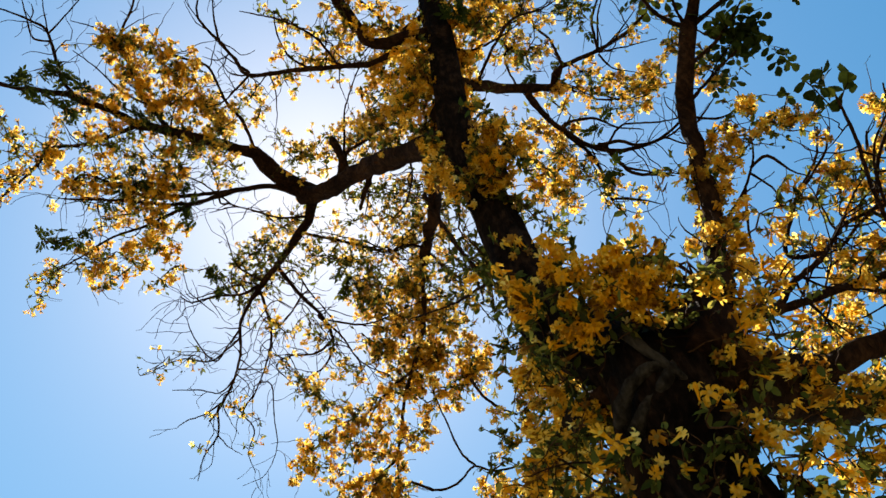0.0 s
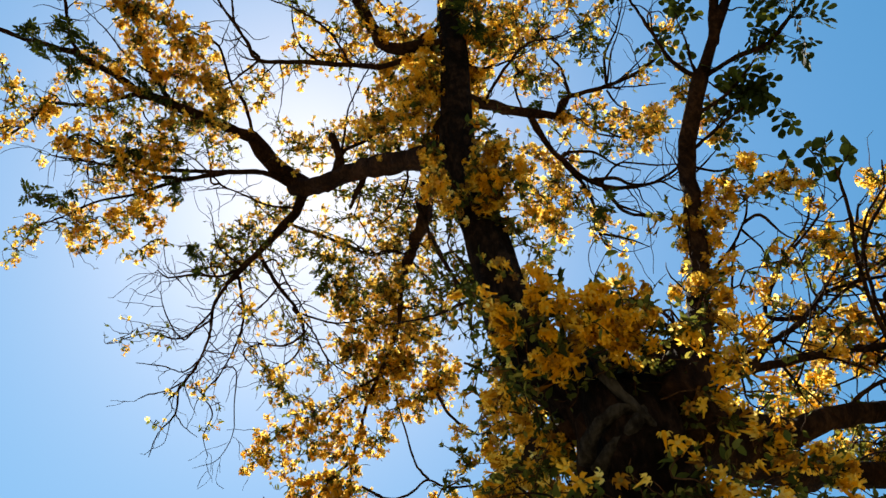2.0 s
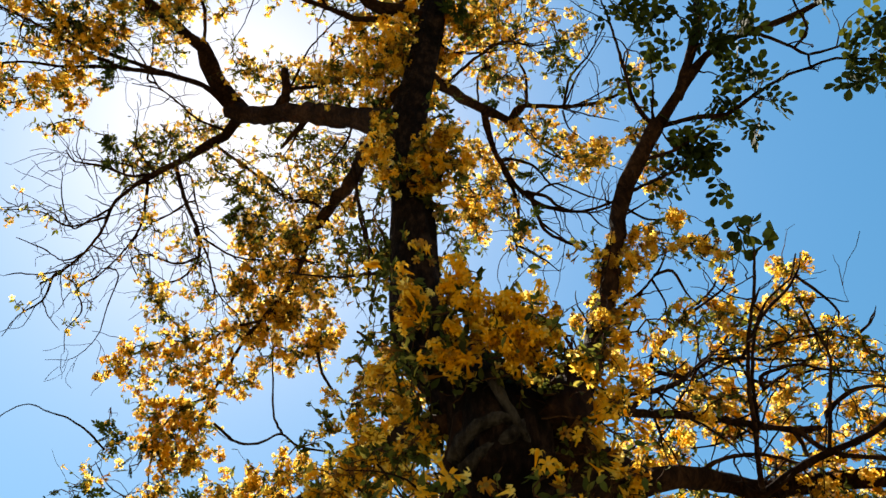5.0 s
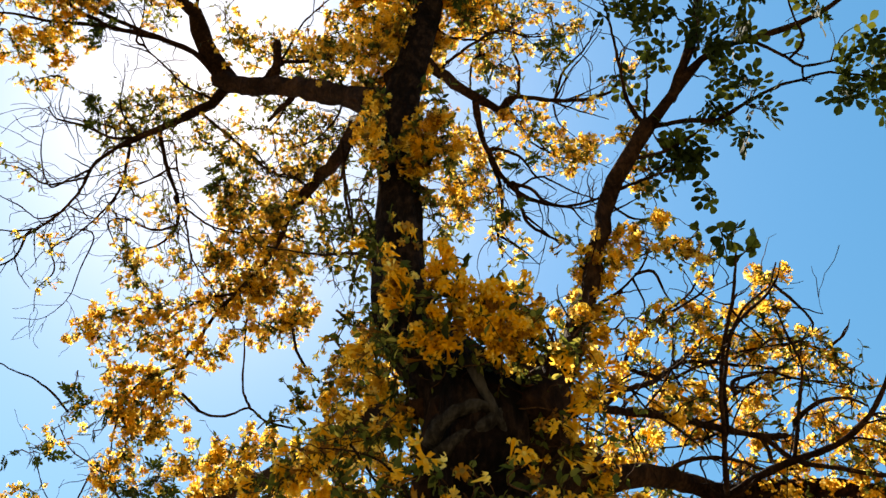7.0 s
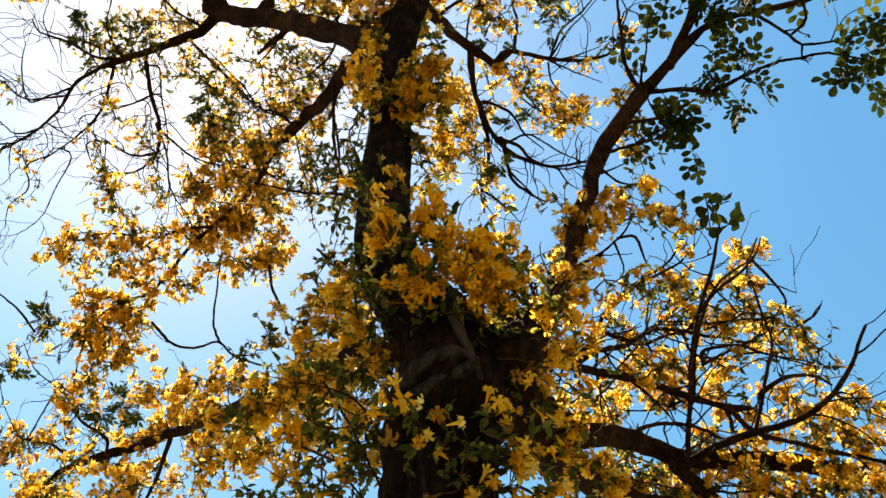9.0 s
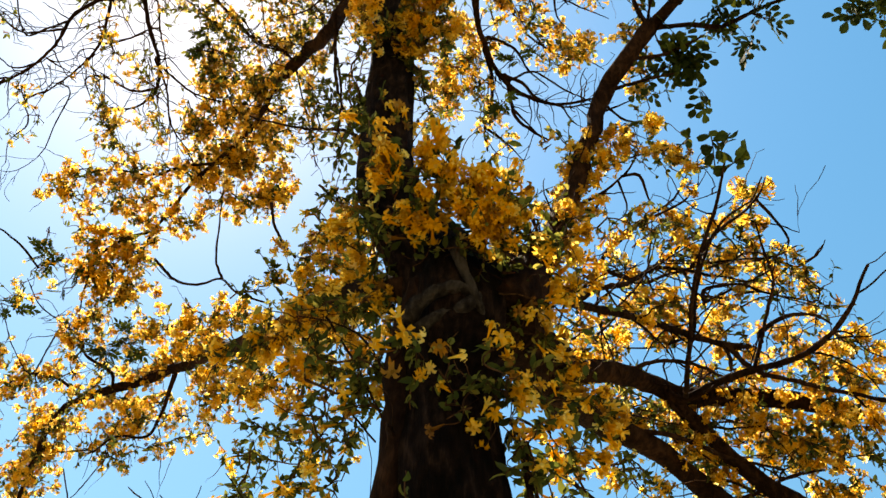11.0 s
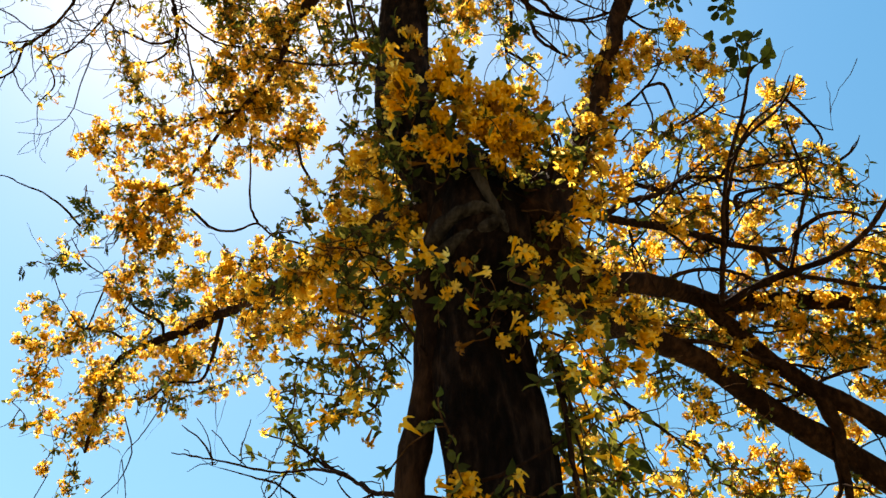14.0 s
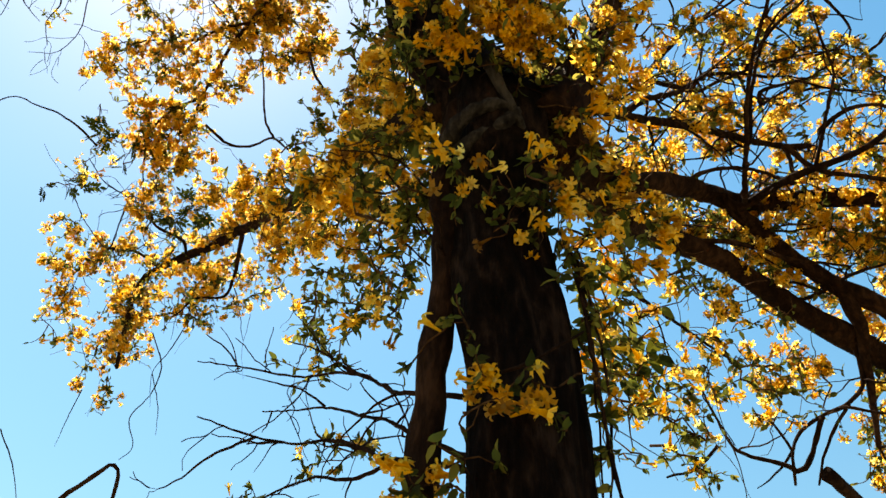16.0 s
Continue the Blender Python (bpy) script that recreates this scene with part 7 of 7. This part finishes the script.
spray("S", 0.5, 0.18, [(-1.99, 2.61, 8.97), (-1.7, 2.77, 8.98), (-1.38, 2.79, 9.05)])
spray("G", 0.5, 0.16, [(-2.88, 2, 9.63), (-2.73, 2.2, 9.63), (-2.54, 2.36, 9.65)])
spray("S", 0.6, 0.12, [(-1.03, 2.28, 7.68), (-0.94, 2.47, 7.62), (-1.12, 2.58, 7.54)])
spray("Y", 0.5, 0.16, [(-1.96, 2.96, 8.95), (-1.78, 3.2, 8.9), (-1.48, 3.37, 8.89)])
spray("G", 0.5, 0.15, [(-1.18, 2.31, 10.2), (-1.11, 2.61, 10.12), (-1.21, 2.88, 10.02)])
spray("S", 0.6, 0.16, [(-2.77, 0.89, 9.66), (-2.61, 1.08, 9.69), (-2.68, 0.7, 9.71)])
spray("G", 0.6, 0.05, [(-0.34, 1.64, 5.76), (-0.29, 1.74, 5.72), (-0.25, 1.84, 5.68)])
spray("S", 0.6, 0.06, [(-0.27, 1.69, 5.63), (-0.21, 1.79, 5.59), (-0.18, 1.87, 5.56)])
spray("Y", 0.7, 0.18, [(-3.02, -0.56, 9.96), (-2.82, -0.38, 10.05), (-2.65, -0.1, 10.11), (-2.56, 0.23, 10.14)])
spray("Y", 0.7, 0.16, [(-3.03, -0.3, 9.97), (-3.07, -0.04, 9.96), (-3.06, 0.21, 9.96)])
spray("Y", 0.6, 0.15, [(-2.81, 0.12, 10.06), (-2.7, 0.33, 10.09), (-2.48, 0.49, 10.15)])
spray("Y", 1.6, 0.055, [(0.1, 1.56, 4.67), (0.19, 1.57, 4.66), (0.26, 1.6, 4.64)])
spray("Y", 1.6, 0.055, [(0.08, 1.66, 4.6), (0.18, 1.67, 4.59), (0.25, 1.68, 4.57)])
spray("Y", 1.4, 0.055, [(0.02, 1.59, 4.64), (0.12, 1.61, 4.62), (0.21, 1.63, 4.61)])
spray("S", 1.2, 0.05, [(0.06, 1.76, 4.54), (0.15, 1.77, 4.53), (0.24, 1.75, 4.53)])
spray("S", 0.7, 0.13, [(-0.02, 2.17, 8.77), (0.02, 2.42, 8.69), (0.08, 2.67, 8.6), (-0.05, 2.88, 8.51)])
spray("S", 0.6, 0.13, [(0.18, 2.38, 8.81), (0.32, 2.64, 8.71), (0.41, 2.89, 8.61)])
spray("Y", 0.6, 0.11, [(0.52, 1.88, 9.04), (0.71, 2.13, 8.96), (0.88, 2.2, 8.92)])
spray("G", 0.7, 0.08, [(-0.51, 1.7, 6.14), (-0.49, 1.86, 6.08), (-0.48, 2.01, 6.02)])
spray("Y", 0.9, 0.06, [(-0.35, 1.68, 5.85), (-0.25, 1.78, 5.81), (-0.21, 1.87, 5.78)])
spray("Y", 0.9, 0.06, [(-0.35, 1.81, 5.68), (-0.26, 1.9, 5.65), (-0.19, 2.0, 5.61)])
spray("Y", 0.7, 0.05, [(0.53, 2.49, 4.72), (0.64, 2.51, 4.68), (0.74, 2.51, 4.65)])
spray("Y", 0.7, 0.11, [(0.72, 3.12, 5.98), (0.89, 3.17, 5.92), (1.06, 3.13, 5.91), (1.23, 3.18, 5.83)])
spray("S", 0.8, 0.1, [(0.76, 3.11, 5.74), (0.93, 3.15, 5.68), (1.09, 3.12, 5.66)])
spray("Y", 0.7, 0.11, [(1.0, 3.68, 5.89), (1.22, 3.67, 5.84), (1.42, 3.69, 5.77), (1.56, 3.69, 5.72)])
spray("Y", 0.6, 0.055, [(0.61, 2.55, 4.67), (0.72, 2.56, 4.64), (0.83, 2.56, 4.61)])
spray("G", 0.7, 0.1, [(0.9, 3.5, 5.79), (1.07, 3.59, 5.69), (1.27, 3.63, 5.59)])
spray("G", 0.7, 0.075, [(-0.31, 2.31, 4.38), (-0.33, 2.44, 4.27), (-0.36, 2.58, 4.14), (-0.38, 2.68, 4.04)])
spray("S", 0.6, 0.08, [(-0.44, 2.51, 4.59), (-0.48, 2.63, 4.49), (-0.47, 2.78, 4.35)])
spray("G", 0.5, 0.07, [(-0.52, 2.56, 4.41), (-0.48, 2.67, 4.31), (-0.53, 2.79, 4.18)])
spray("S", 0.6, 0.045, [(-3.8, 2.83, 8.72), (-3.74, 2.95, 8.7), (-3.78, 3.06, 8.63)])
spray("S", 0.6, 0.045, [(-3.66, 3.18, 8.65), (-3.75, 3.25, 8.57), (-3.83, 3.33, 8.48)])
spray("S", 0.5, 0.04, [(-4.01, 2.77, 8.62), (-3.95, 2.89, 8.61)])
spray("G", 0.5, 0.05, [(-1.88, 3.79, 5.35), (-1.83, 3.85, 5.31), (-1.85, 3.9, 5.26)])
spray("S", 0.5, 0.05, [(-2.77, 3.72, 5.16), (-2.7, 3.81, 5.13), (-2.68, 3.86, 5.08)])
round_leaves([(1.58, 2.07, 5.99), (1.56, 1.99, 6.04), (1.54, 1.9, 6.08), (1.52, 1.85, 6.11)], 9, 0.085)
round_leaves([(1.58, 2.01, 6.02), (1.6, 1.91, 6.06), (1.63, 1.84, 6.08)], 7, 0.08)
round_leaves([(1.59, 2.07, 5.99), (1.66, 1.99, 6), (1.72, 1.94, 6)], 9, 0.085)
round_leaves([(1.39, 2.02, 6.22), (1.44, 1.96, 6.23), (1.46, 1.94, 6.24)], 6, 0.055)
